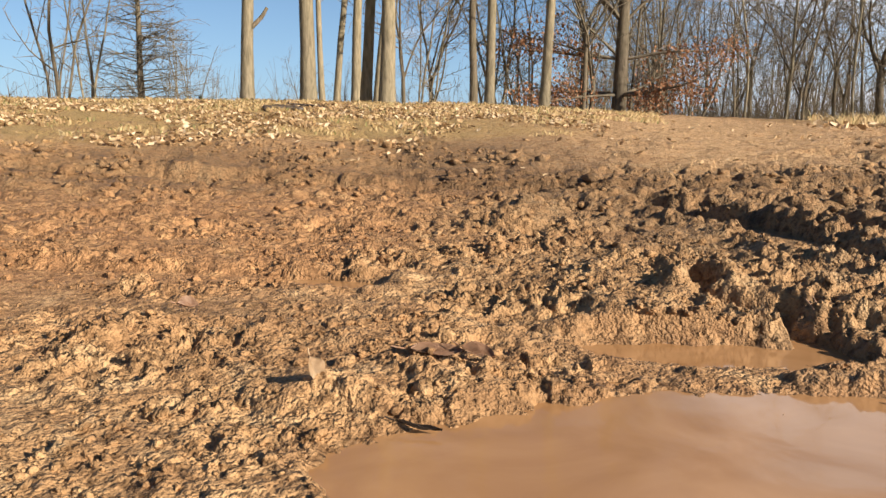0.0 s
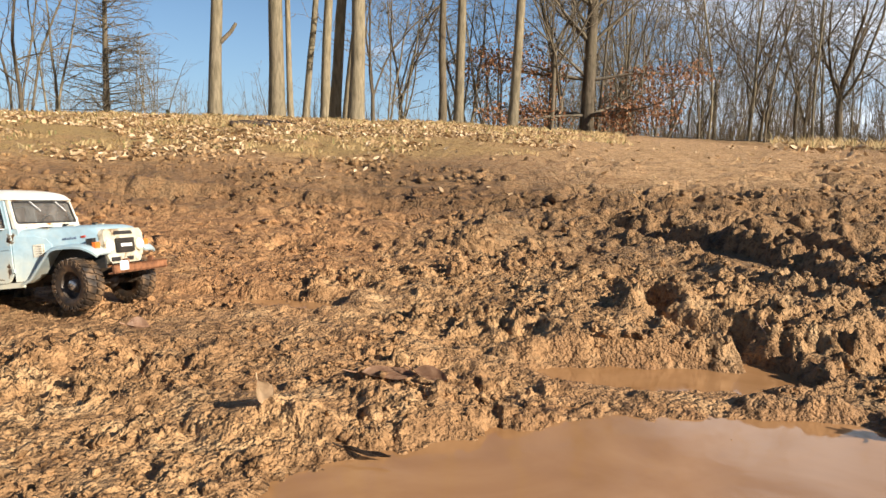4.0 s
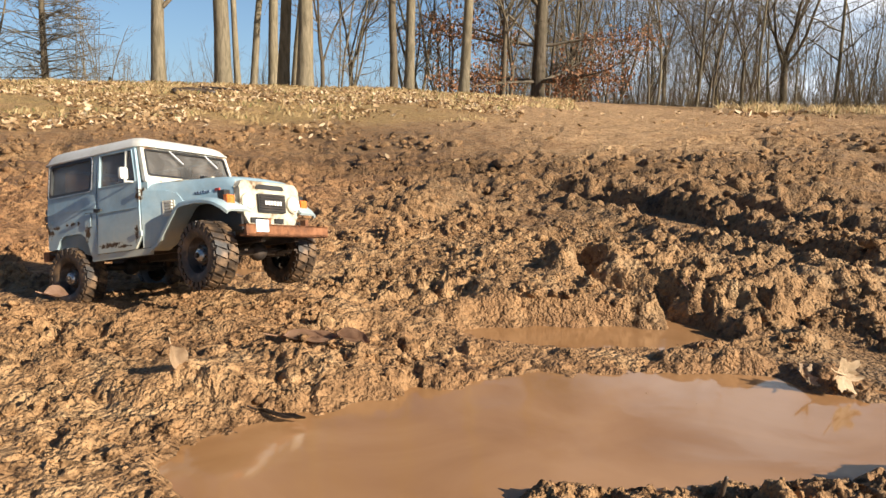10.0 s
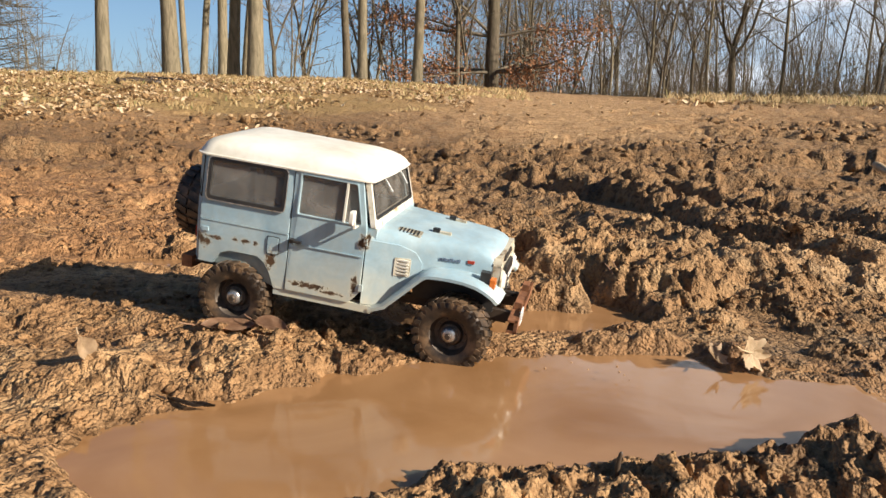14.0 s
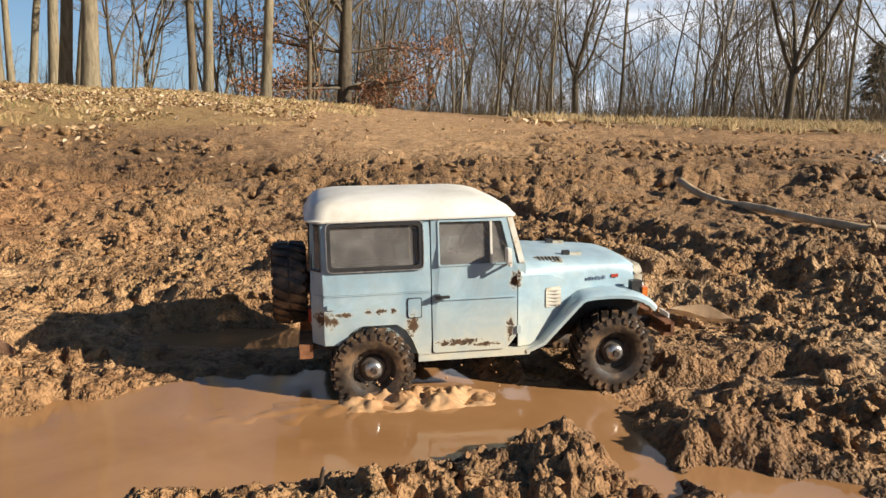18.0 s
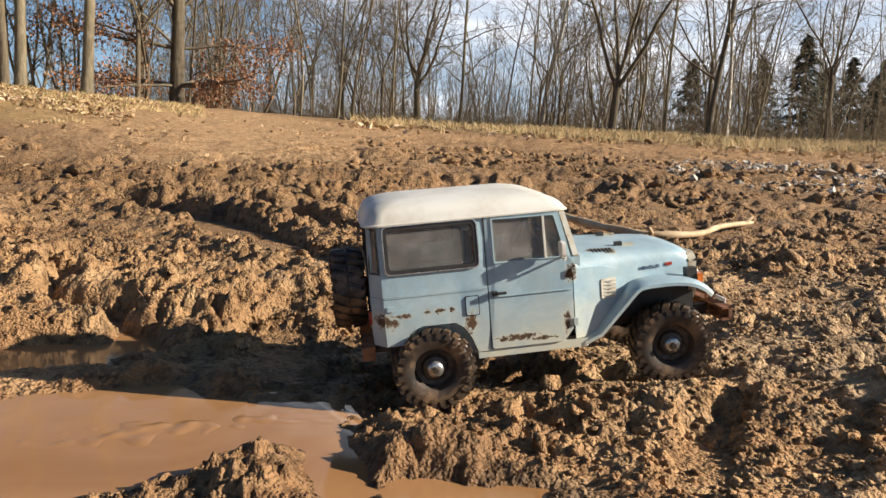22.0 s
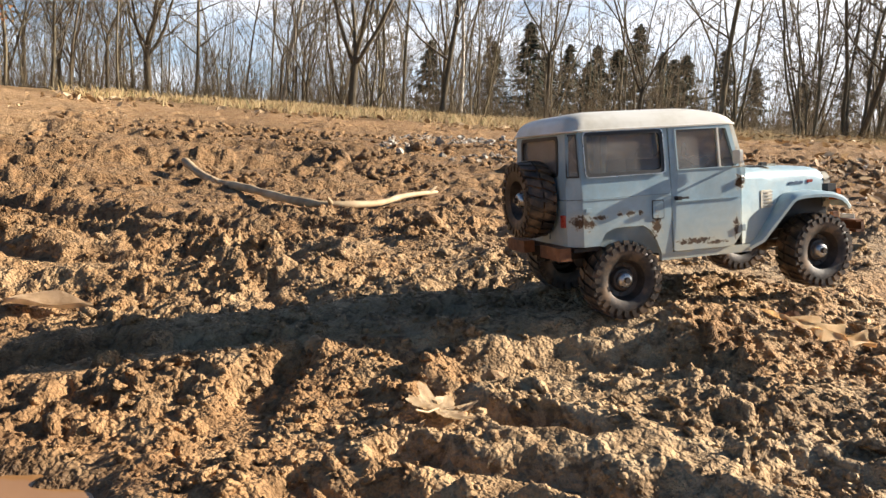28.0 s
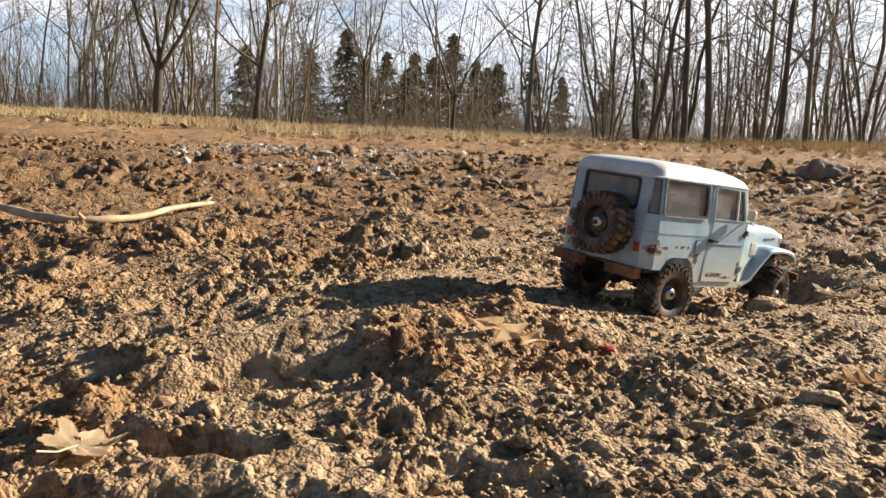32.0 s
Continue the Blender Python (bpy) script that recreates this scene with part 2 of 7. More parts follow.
def make_paint():
    """Faded pale blue paint over cream primer and rust, on a small steel body."""
    m, nt, b = material("faded_blue_paint", 0.42, 0.0, 0.45)
    co = obj_coord(nt)
    big, fine = noise_node(nt, 18.0, 6, 0.62, co, 0.5), noise_node(nt, 140.0, 6, 0.65, co)
    blue = ramp_node(nt, big, [(0.25, (0.22, 0.33, 0.39)), (0.5, (0.31, 0.44, 0.50)), (0.75, (0.45, 0.56, 0.58))])
    sep = nt.nodes.new("ShaderNodeSeparateXYZ")
    nt.links.new(co, sep.inputs[0])
    # grime rising from the sills
    low = math_node(nt, "MULTIPLY_ADD", sep.outputs["Z"], -13.0, 1.05, True)
    film = math_node(nt, "MULTIPLY_ADD", noise_node(nt, 55.0, 7, 0.7, co, 0.8), 2.0, -0.75, True)
    blue = mix_node(nt, math_node(nt, "MULTIPLY", film, 0.55), blue, (0.30, 0.29, 0.24))
    dirt = math_node(nt, "MULTIPLY", low, math_node(nt, "MULTIPLY_ADD", big, 3.0, -0.75, True), None, True)
    col = mix_node(nt, dirt, blue, (0.58, 0.53, 0.38))
    rust_c = ramp_node(nt, fine, [(0.3, (0.035, 0.020, 0.010)), (0.6, (0.095, 0.050, 0.021)), (0.8, (0.20, 0.105, 0.04))])
    cream = ramp_node(nt, fine, [(0.3, (0.60, 0.50, 0.30)), (0.7, (0.80, 0.74, 0.55))])

    def spot(x, y, z, rad, sx=1.0, sz=1.0):
        v = nt.nodes.new("ShaderNodeVectorMath")
        v.operation = "SUBTRACT"
        nt.links.new(co, v.inputs[0])
        v.inputs[1].default_value = (x * 1.08, y * 1.08, z * 1.08)
        s = nt.nodes.new("ShaderNodeVectorMath")
        s.operation = "MULTIPLY"
        nt.links.new(v.outputs[0], s.inputs[0])
        s.inputs[1].default_value = (1 / (rad * sx), 0.6 / rad, 1 / (rad * sz))
        d = nt.nodes.new("ShaderNodeVectorMath")
        d.operation = "LENGTH"
        nt.links.new(s.outputs[0], d.inputs[0])
        return math_node(nt, "SUBTRACT", 1.0, d.outputs["Value"])
    rust = None
    for s in ((0.098, -0.085, 0.030, 0.018, 1.7, 0.28), (0.125, -0.085, 0.026, 0.012, 1.6, 0.3), (0.153, -0.085, 0.040, 0.009, 0.7, 1.9), (0.047, -0.085, 0.052, 0.012, 0.7, 1.3),
              (0.169, -0.07, 0.125, 0.013, 0.6, 1.3), (-0.045, -0.085, 0.062, 0.014, 1.2, 0.7), (-0.026, -0.085, 0.066, 0.009, 1.3, 0.4),
              (0.000, -0.085, 0.068, 0.007, 0.8, 0.5), (0.014, -0.085, 0.068, 0.008, 0.9, 0.5), (0.028, -0.085, 0.068, 0.007, 0.9, 0.5), (0.20, -0.06, 0.118, 0.014, 1.2, 0.5), (0.160, -0.085, 0.095, 0.010, 0.8, 1.2),
              (0.160, 0.0, 0.137, 0.013, 2.0, 0.4), (-0.06, 0.04, 0.05, 0.02, 1.0, 1.0), (-0.06, 0.06, 0.09, 0.014, 1.0, 0.8)):
        q = spot(*s)
        rust = q if rust is None else math_node(nt, "MAXIMUM", rust, q)
    rough_edge = math_node(nt, "MULTIPLY_ADD", noise_node(nt, 150.0, 7, 0.78, co, 1.0), 3.4, -1.75)
    field = math_node(nt, "ADD", rust, rough_edge)
    halo = math_node(nt, "MULTIPLY_ADD", field, 2.2, 0.45, True)
    core = math_node(nt, "MULTIPLY_ADD", field, 5.0, -0.4, True)
    chips = math_node(nt, "MULTIPLY_ADD", noise_node(nt, 60.0, 8, 0.75, co, 1.0), 14.0, -9.6, True)
    col = mix_node(nt, math_node(nt, "MULTIPLY", halo, 0.55), col, cream)
    col = mix_node(nt, math_node(nt, "MAXIMUM", core, chips), col, rust_c)
    nt.links.new(col, b.inputs["Base Color"])
    nt.links.new(math_node(nt, "MULTIPLY_ADD", math_node(nt, "MAXIMUM", core, dirt), 0.35, 0.40, True), b.inputs["Roughness"])
    bump_node(nt, b, fine, 0.12, 0.001)
    return m


def make_window(name="dusty_window", haze=0.22):
    m, nt, b = material(name, 0.22 if haze > 0.1 else 0.08, 0.0, 0.5)
    co = obj_coord(nt)
    n = noise_node(nt, 22.0, 6, 0.6, co, 0.6)
    nt.links.new(ramp_node(nt, n, [(0.3, (0.16, 0.15, 0.14)), (0.7, (0.34, 0.32, 0.29))]), b.inputs["Base Color"])
    t = nt.nodes.new("ShaderNodeBsdfTransparent")
    t.inputs["Color"].default_value = (0.85, 0.84, 0.82, 1)
    mx = nt.nodes.new("ShaderNodeMixShader")
    nt.links.new(math_node(nt, "MULTIPLY_ADD", n, 0.5, haze, True), mx.inputs[0])
    nt.links.new(t.outputs[0], mx.inputs[1])
    nt.links.new(b.outputs[0], mx.inputs[2])
    nt.links.new(mx.outputs[0], nt.nodes["Material Output"].inputs["Surface"])
    return m


def make_bark(name, a, c, scale=1.0):
    m, nt, b = material(name, 0.85, 0.0, 0.2)
    co = obj_coord(nt)
    mp = nt.nodes.new("ShaderNodeMapping")
    mp.inputs["Scale"].default_value = (9 * scale, 9 * scale, 1.6 * scale)
    nt.links.new(co, mp.inputs["Vector"])
    n = noise_node(nt, 2.2, 8, 0.65, mp.outputs[0], 0.4)
    patch = noise_node(nt, 1.1, 3, 0.5, co)
    rnd = nt.nodes.new("ShaderNodeObjectInfo").outputs["Random"]
    col = ramp_node(nt, n, [(0.3, a), (0.7, c)])
    col = mix_node(nt, math_node(nt, "MULTIPLY", patch, 0.35), col, (0.20, 0.19, 0.09))
    col = mix_node(nt, 0.75, col, ramp_node(nt, rnd, [(0.0, (0.72, 0.70, 0.68)), (1.0, (1.18, 1.14, 1.08))]), "MULTIPLY")
    nt.links.new(col, b.inputs["Base Color"])
    bump_node(nt, b, n, 0.7, 0.02)
    return m


def leafy(name, stops):
    """Dead leaves: the tone differs from piece to piece."""
    m, nt, b = material(name, 0.7, 0.0, 0.3)
    r = nt.nodes.new("ShaderNodeNewGeometry").outputs["Random Per Island"]
    n = noise_node(nt, 60.0, 4, 0.6, obj_coord(nt))
    col = ramp_node(nt, r, stops)
    nt.links.new(mix_node(nt, 0.6, col, ramp_node(nt, n, [(0.3, (0.65, 0.6, 0.55)), (0.7, (1.2, 1.2, 1.2))]), "MULTIPLY"), b.inputs["Base Color"])
    return m


MUD, WATER, PAINT, WINDOW = make_ground_mat(), make_water_mat(), make_paint(), make_window()
ROOF_WHITE = simple("off_white_roof_paint", [(0.3, (0.52, 0.48, 0.38)), (0.55, (0.70, 0.67, 0.59)), (0.8, (0.76, 0.74, 0.69))], 16, 0.45, bump=0.1)
CLEAR = make_window("dusty_windscreen", -0.06)
PILLAR = simple("rust_stained_white_paint", [(0.30, (0.10, 0.045, 0.018)), (0.37, (0.40, 0.18, 0.065)), (0.45, (0.58, 0.53, 0.42)), (0.7, (0.70, 0.69, 0.64))], 34, 0.5, bump=0.1)
BADGE = simple("dark_blue_badge", [(0.3, (0.06, 0.09, 0.14)), (0.7, (0.16, 0.21, 0.28))], 60, 0.4)
CREAM = simple("chalky_cream_paint", [(0.34, (0.16, 0.09, 0.040)), (0.46, (0.46, 0.41, 0.30)), (0.7, (0.58, 0.55, 0.46))], 52, 0.5, bump=0.1)
RUST = simple("rusted_steel", [(0.3, (0.06, 0.025, 0.012)), (0.5, (0.20, 0.078, 0.030)), (0.75, (0.34, 0.15, 0.065))], 45, 0.8, bump=0.5, dist=0.002)
RUBBER = simple("muddy_tyre_rubber", [(0.34, (0.014, 0.011, 0.009)), (0.50, (0.055, 0.036, 0.022)), (0.64, (0.19, 0.115, 0.060))], 46, 0.5, bump=0.3)
BLACK = simple("black_trim", [(0.3, (0.010, 0.010, 0.010)), (0.7, (0.035, 0.032, 0.029))], 40, 0.5)
CHASSIS = simple("muddy_chassis", [(0.35, (0.014, 0.011, 0.009)), (0.7, (0.075, 0.048, 0.028))], 30, 0.65, bump=0.3)
STEEL = simple("dirty_steel_rim", [(0.3, (0.035, 0.025, 0.018)), (0.6, (0.11, 0.085, 0.065)), (0.8, (0.26, 0.21, 0.17))], 60, 0.5, 0.4)
CHROME = simple("dull_chrome", [(0.3, (0.35, 0.32, 0.28)), (0.7, (0.72, 0.70, 0.67))], 60, 0.3, 0.85)
LENS = simple("milky_headlight_lens", [(0.3, (0.60, 0.58, 0.50)), (0.7, (0.80, 0.79, 0.74))], 60, 0.15)
ORANGE = simple("amber_lens", [(0.3, (0.55, 0.12, 0.02)), (0.7, (0.75, 0.24, 0.05))], 60, 0.25)
RED = simple("red_lens", [(0.3, (0.30, 0.03, 0.02)), (0.7, (0.45, 0.06, 0.03))], 60, 0.3)
PLATE = simple("white_plate", [(0.3, (0.68, 0.66, 0.60)), (0.7, (0.80, 0.80, 0.78))], 50, 0.5)
GREYBAR = simple("grey_lettering", [(0.3, (0.35, 0.35, 0.34)), (0.7, (0.5, 0.5, 0.48))], 50, 0.5)
SEAT = simple("dark_seat_vinyl", [(0.3, (0.045, 0.03, 0.022)), (0.7, (0.10, 0.07, 0.05))], 40, 0.6)
BARK = make_bark("grey_brown_bark", (0.085, 0.068, 0.048), (0.31, 0.255, 0.18))
BARK_DARK = make_bark("dark_bark", (0.040, 0.030, 0.024), (0.19, 0.145, 0.11))
BARK_PALE = make_bark("pale_bark", (0.40, 0.36, 0.30), (0.72, 0.68, 0.61))
TWIG = make_bark("winter_twigs", (0.085, 0.066, 0.052), (0.25, 0.20, 0.155))
BRUSH = make_bark("grey_brush", (0.070, 0.050, 0.037), (0.20, 0.146, 0.105))
NEEDLES = leafy("dark_conifer_needles", [(0.0, (0.022, 0.028, 0.016)), (0.6, (0.050, 0.058, 0.034)), (1.0, (0.085, 0.090, 0.055))])
RUSSET = leafy("clinging_russet_leaves", [(0.0, (0.18, 0.078, 0.035)), (0.5, (0.31, 0.145, 0.068)), (1.0, (0.42, 0.225, 0.12))])
LITTER = leafy("fallen_tan_leaves", [(0.0, (0.166, 0.091, 0.040)), (0.4, (0.392, 0.253, 0.124)), (0.75, (0.578, 0.413, 0.238)), (1.0, (0.722, 0.568, 0.382))])
GRASS = leafy("dry_straw_grass", [(0.0, (0.186, 0.119, 0.052)), (0.6, (0.413, 0.289, 0.134)), (0.85, (0.536, 0.402, 0.206)), (1.0, (0.134, 0.144, 0.041))])
LEAF = simple("dry_oak_leaf", [(0.3, (0.352, 0.223, 0.120)), (0.55, (0.559, 0.399, 0.243)), (0.8, (0.683, 0.517, 0.342))], 45, 0.55, bump=0.5, dist=0.002)
LEAF_PALE = simple("bleached_leaf", [(0.3, (0.495, 0.352, 0.198)), (0.55, (0.704, 0.539, 0.341)), (0.8, (0.836, 0.693, 0.484))], 45, 0.55, bump=0.5, dist=0.002)
LEAF_GOLD = simple("golden_oak_leaf", [(0.3, (0.605, 0.415, 0.196)), (0.55, (0.792, 0.595, 0.347)), (0.8, (0.880, 0.718, 0.485))], 25, 0.5, bump=0.4, dist=0.002)
LEAF_BROWN = simple("brown_leaf", [(0.3, (0.22, 0.11, 0.055)), (0.7, (0.42, 0.25, 0.15))], 45, 0.55, bump=0.5)
WOOD = simple("weathered_branch_wood", [(0.3, (0.304, 0.199, 0.104)), (0.6, (0.532, 0.389, 0.228)), (0.8, (0.665, 0.522, 0.342))], 14, 0.7, bump=0.4, dist=0.004)
DARKWOOD = simple("wet_dark_wood", [(0.3, (0.018, 0.012, 0.008)), (0.7, (0.09, 0.06, 0.038))], 30, 0.45, bump=0.6)


def thin_leaf(m, share=0.2):
    """Lets sunlight glow through a dry leaf."""
    nt = m.node_tree
    b = nt.nodes["Principled BSDF"]
    t, mx = nt.nodes.new("ShaderNodeBsdfTranslucent"), nt.nodes.new("ShaderNodeMixShader")
    nt.links.new(b.inputs["Base Color"].links[0].from_socket, t.inputs["Color"])
    mx.inputs[0].default_value = share
    nt.links.new(b.outputs[0], mx.inputs[1])
    nt.links.new(t.outputs[0], mx.inputs[2])
    nt.links.new(mx.outputs[0], nt.nodes["Material Output"].inputs["Surface"])


for leaf_mat in (LEAF, LEAF_PALE, LEAF_GOLD, LITTER, GRASS, RUSSET):
    thin_leaf(leaf_mat)
STONE = leafy("grey_gravel", [(0.0, (0.187, 0.140, 0.098)), (0.5, (0.391, 0.332, 0.255)), (1.0, (0.629, 0.578, 0.493))])
BOULDER = simple("brown_boulder", [(0.3, (0.14, 0.085, 0.05)), (0.7, (0.36, 0.24, 0.15))], 8, 0.8, bump=0.8, dist=0.02)
CLOD = simple("clay_clod", [(0.3, (0.216, 0.120, 0.052)), (0.5, (0.352, 0.208, 0.094)), (0.75, (0.464, 0.304, 0.152))], 30, 0.7, bump=0.8, dist=0.006)

# ---- ground: one sheet, fine near the track and reaching the horizon ----
def cells(ix, iy, seed):
    h = (ix.astype(np.int64) * 374761393 + iy.astype(np.int64) * 668265263 + seed * 974711) & 0x7FFFFFFF
    h = ((h ^ (h >> 13)) * 1274126177) & 0x7FFFFFFF
    return ((h ^ (h >> 16)) & 0xFFFFFF) / float(0x1000000)


def gnoise(x, y, seed=0):
    """Gradient noise, about -0.7 to 0.7."""
    ix, iy = np.floor(x), np.floor(y)
    fx, fy = x - ix, y - iy
    u, v = fx * fx * fx * (fx * (fx * 6 - 15) + 10), fy * fy * fy * (fy * (fy * 6 - 15) + 10)
    out = []
    for dx, dy in ((0, 0), (1, 0), (0, 1), (1, 1)):
        a = cells(ix + dx, iy + dy, seed) * (2 * math.pi)
        out.append(np.cos(a) * (fx - dx) + np.sin(a) * (fy - dy))
    return (out[0] * (1 - u) + out[1] * u) * (1 - v) + (out[2] * (1 - u) + out[3] * u) * v


def fbm(x, y, size, octaves=4, seed=0, gain=0.5):
    s, a = np.zeros_like(x), 1.0
    for k in range(octaves):
        s += a * gnoise(x / size * 2 ** k, y / size * 2 ** k, seed + 17 * k)
        a *= gain
    return s


def clods(x, y, size, seed=0):
    """Rounded lumps with sharp gaps between them, 0 to 1."""
    px, py = x / size, y / size
    ix, iy = np.floor(px), np.floor(py)
    best = np.full_like(px, 9.0)
    for dx in (-1, 0, 1):
        for dy in (-1, 0, 1):
            cx, cy = ix + dx, iy + dy
            d = (cx + cells(cx, cy, seed) - px) ** 2 + (cy + cells(cx, cy, seed + 5) - py) ** 2
            d = d / (0.06 + 0.50 * cells(cx, cy, seed + 9) ** 2)
            np.minimum(best, d, out=best)
    return np.clip(1 - best, 0, 1) ** 0.42


def step(x, a, b):
    t = np.clip((x - a) / (b - a), 0, 1)
    return t * t * (3 - 2 * t)


def capsule(x, y, pts):
    """Distance to a chain of points, and how far along it (0 to 1)."""
    best, along, n = np.full_like(x, 1e9), np.zeros_like(x), len(pts) - 1
    for k, ((ax, ay), (bx, by)) in enumerate(zip(pts, pts[1:])):
        dx, dy = bx - ax, by - ay
        t = np.clip(((x - ax) * dx + (y - ay) * dy) / (dx * dx + dy * dy + 1e-12), 0, 1)
        d = np.hypot(x - ax - t * dx, y - ay - t * dy)
        m = d < best
        best[m], along[m] = d[m], ((k + t) / n)[m]
    return best, along


WATER_Z = -0.012
CENTRE = (0.35, -0.15)
# pools: chain of points, half width
POOLS = [([(0.02, 0.70), (0.14, 0.74), (0.30, 0.79)], 0.115), ([(0.22, 0.78), (0.50, 0.775)], 0.135), ([(0.50, 0.76), (0.66, 0.735)], 0.070),
         ([(0.66, 0.745), (0.86, 0.745)], 0.016), ([(0.26, 1.135), (0.54, 1.115)], 0.036), ([(0.725, 0.505), (0.75, 0.475), (0.80, 0.42)], 0.042),
         ([(0.685, 0.68), (0.655, 0.60), (0.643, 0.52)], 0.016), ([(0.86, 0.80), (1.0, 0.76)], 0.018), ([(-0.30, 1.62), (-0.20, 1.58)], 0.03)]
# the line that the wheels follow: x, y, height
TRACK = [(-1.5, 1.56, -0.020), (-1.1, 1.56, -0.020), (-0.9, 1.59, -0.018), (-0.7, 1.54, -0.010), (-0.5, 1.44, 0.010), (-0.3, 1.32, 0.020), (-0.1, 1.19, 0.032), (0.1, 1.07, 0.012), (0.3, 0.99, -0.006), (0.5, 0.94, -0.008), (0.7, 0.89, -0.004), (0.9, 0.8, 0.006), (1.1, 0.67, 0.034), (1.29, 0.542, 0.060), (1.47, 0.401, 0.081), (1.57, 0.305, 0.098), (1.7, 0.226, 0.107), (1.84, 0.141, 0.079), (2.03, 0.0365, 0.047), (2.4, -0.1, 0.015)]
# mounds: x, y, height, radius
MOUNDS = [(0.672, 1.17, 0.016, 0.055), (0.685, 1.28, 0.020, 0.065), (0.80, 1.24, 0.010, 0.10), (0.51, 1.43, 0.016, 0.055), (0.60, 1.46, 0.008, 0.08), (0.86, 1.24, 0.032, 0.13), (0.67, 1.02, 0.026, 0.05), (0.600, 0.578, 0.034, 0.046), (0.545, 0.570, 0.017, 0.05), (0.48, 0.560, 0.012, 0.05), (0.41, 0.555, 0.007, 0.05), (0.745, 0.582, 0.026, 0.045), (0.705, 0.622, 0.013, 0.04),
          (0.785, 0.545, 0.016, 0.04), (0.86, 0.58, 0.012, 0.06), (0.55, 0.955, 0.030, 0.045), (0.62, 0.885, 0.030, 0.04), (0.48, 0.985, 0.022, 0.05),
          (0.36, 1.00, 0.014, 0.05), (0.22, 1.02, 0.012, 0.06), (-0.14, 0.90, 0.026, 0.07), (0.02, 0.955, 0.030, 0.08), (-0.45, 1.17, 0.028, 0.07),
          (-0.28, 1.14, 0.022, 0.06), (-0.02, 1.36, 0.018, 0.06), (0.16, 1.36, 0.014, 0.07), (0.30, 1.28, 0.012, 0.06), 
          (0.05, 1.70, 0.016, 0.10), (0.33, 1.62, 0.012, 0.08), (0.42, 1.78, 0.016, 0.08), (0.25, 2.55, 0.05, 0.09), (0.32, 2.95, 0.05, 0.10),
          (1.40, 0.66, 0.020, 0.10), (1.46, 0.16, 0.012, 0.09), (1.62, -0.12, 0.018, 0.06), (1.52, -0.25, 0.016, 0.06), (1.75, -0.20, 0.016, 0.06),
          (1.95, -0.30, 0.018, 0.08), (1.72, 0.03, 0.014, 0.05), (1.66, 0.125, 0.024, 0.045), (2.20, 0.65, 0.024, 0.12), (1.80, 0.95, 0.026, 0.11), (1.35, 1.00, 0.026, 0.10), (2.6, 0.9, 0.028, 0.14),
          (1.50, 1.55, 0.028, 0.12), (2.3, 1.45, 0.028, 0.13), (1.15, 1.55, 0.028, 0.09), (2.9, 1.2, 0.028, 0.16)]
# old wheel ruts: chain, half width, depth
RUTS = [([(0.80, 3.2), (1.03, 2.42), (1.02, 1.85), (1.12, 1.38), (1.45, 1.05)], 0.095, 0.085), ([(1.25, 3.0), (1.38, 2.2), (1.60, 1.6), (2.0, 1.2)], 0.085, 0.072),
        ([(0.57, 2.02), (0.46, 1.75), (0.52, 1.53), (0.45, 1.33), (0.55, 1.23), (0.575, 1.10)], 0.030, 0.048), ([(-2.5, 2.05), (-1.2, 1.75), (-0.55, 1.66), (-0.2, 1.60)], 0.07, 0.040),
        ([(-3.5, 4.3), (-1.0, 4.2), (0.2, 4.0), (1.0, 3.7), (3.0, 3.0)], 0.12, 0.05), ([(-3.5, 3.6), (-1.0, 3.5), (0.4, 3.3), (1.4, 2.9), (3.4, 2.0)], 0.10, 0.04),
        ([(1.06, 0.28), (1.09, 0.214), (1.12, 0.142), (1.14, 0.077), (1.16, 0.0)], 0.025, 0.022), ([(1.17, 0.34), (1.19, 0.30), (1.21, 0.237), (1.236, 0.167)], 0.024, 0.022), ([(1.25, 0.01), (1.285, -0.02), (1.295, -0.08)], 0.030, 0.014), ([(0.96, 0.42), (1.066, 0.51), (1.15, 0.53)], 0.028, 0.026), ([(0.95, 0.29), (0.994, 0.192), (1.03, 0.12)], 0.028, 0.028), ([(1.06, 0.66), (1.16, 0.54), (1.26, 0.42)], 0.030, 0.022), ([(1.24, 0.36), (1.33, 0.30), (1.42, 0.20)], 0.028, 0.018), ([(2.2, 4.6), (3.6, 3.2), (6.0, 2.0)], 0.13, 0.06), ([(2.6, 5.2), (4.2, 4.0), (7.0, 2.9)], 0.13, 0.06)]

CREST_AZ = [-180, -60, -30, -15, 0, 10.7, 20, 29, 40, 53, 75, 90, 140, 180]
CREST_EL = [0.8, 1.9, 1.95, 2.2, 2.15, 1.6, 1.2, 0.9, 0.85, 0.75, 0.9, 1.0, 0.8, 0.8]
CREST_R = [14, 11, 11, 11, 11, 11.5, 14, 17, 19, 20, 20, 20, 16, 14]


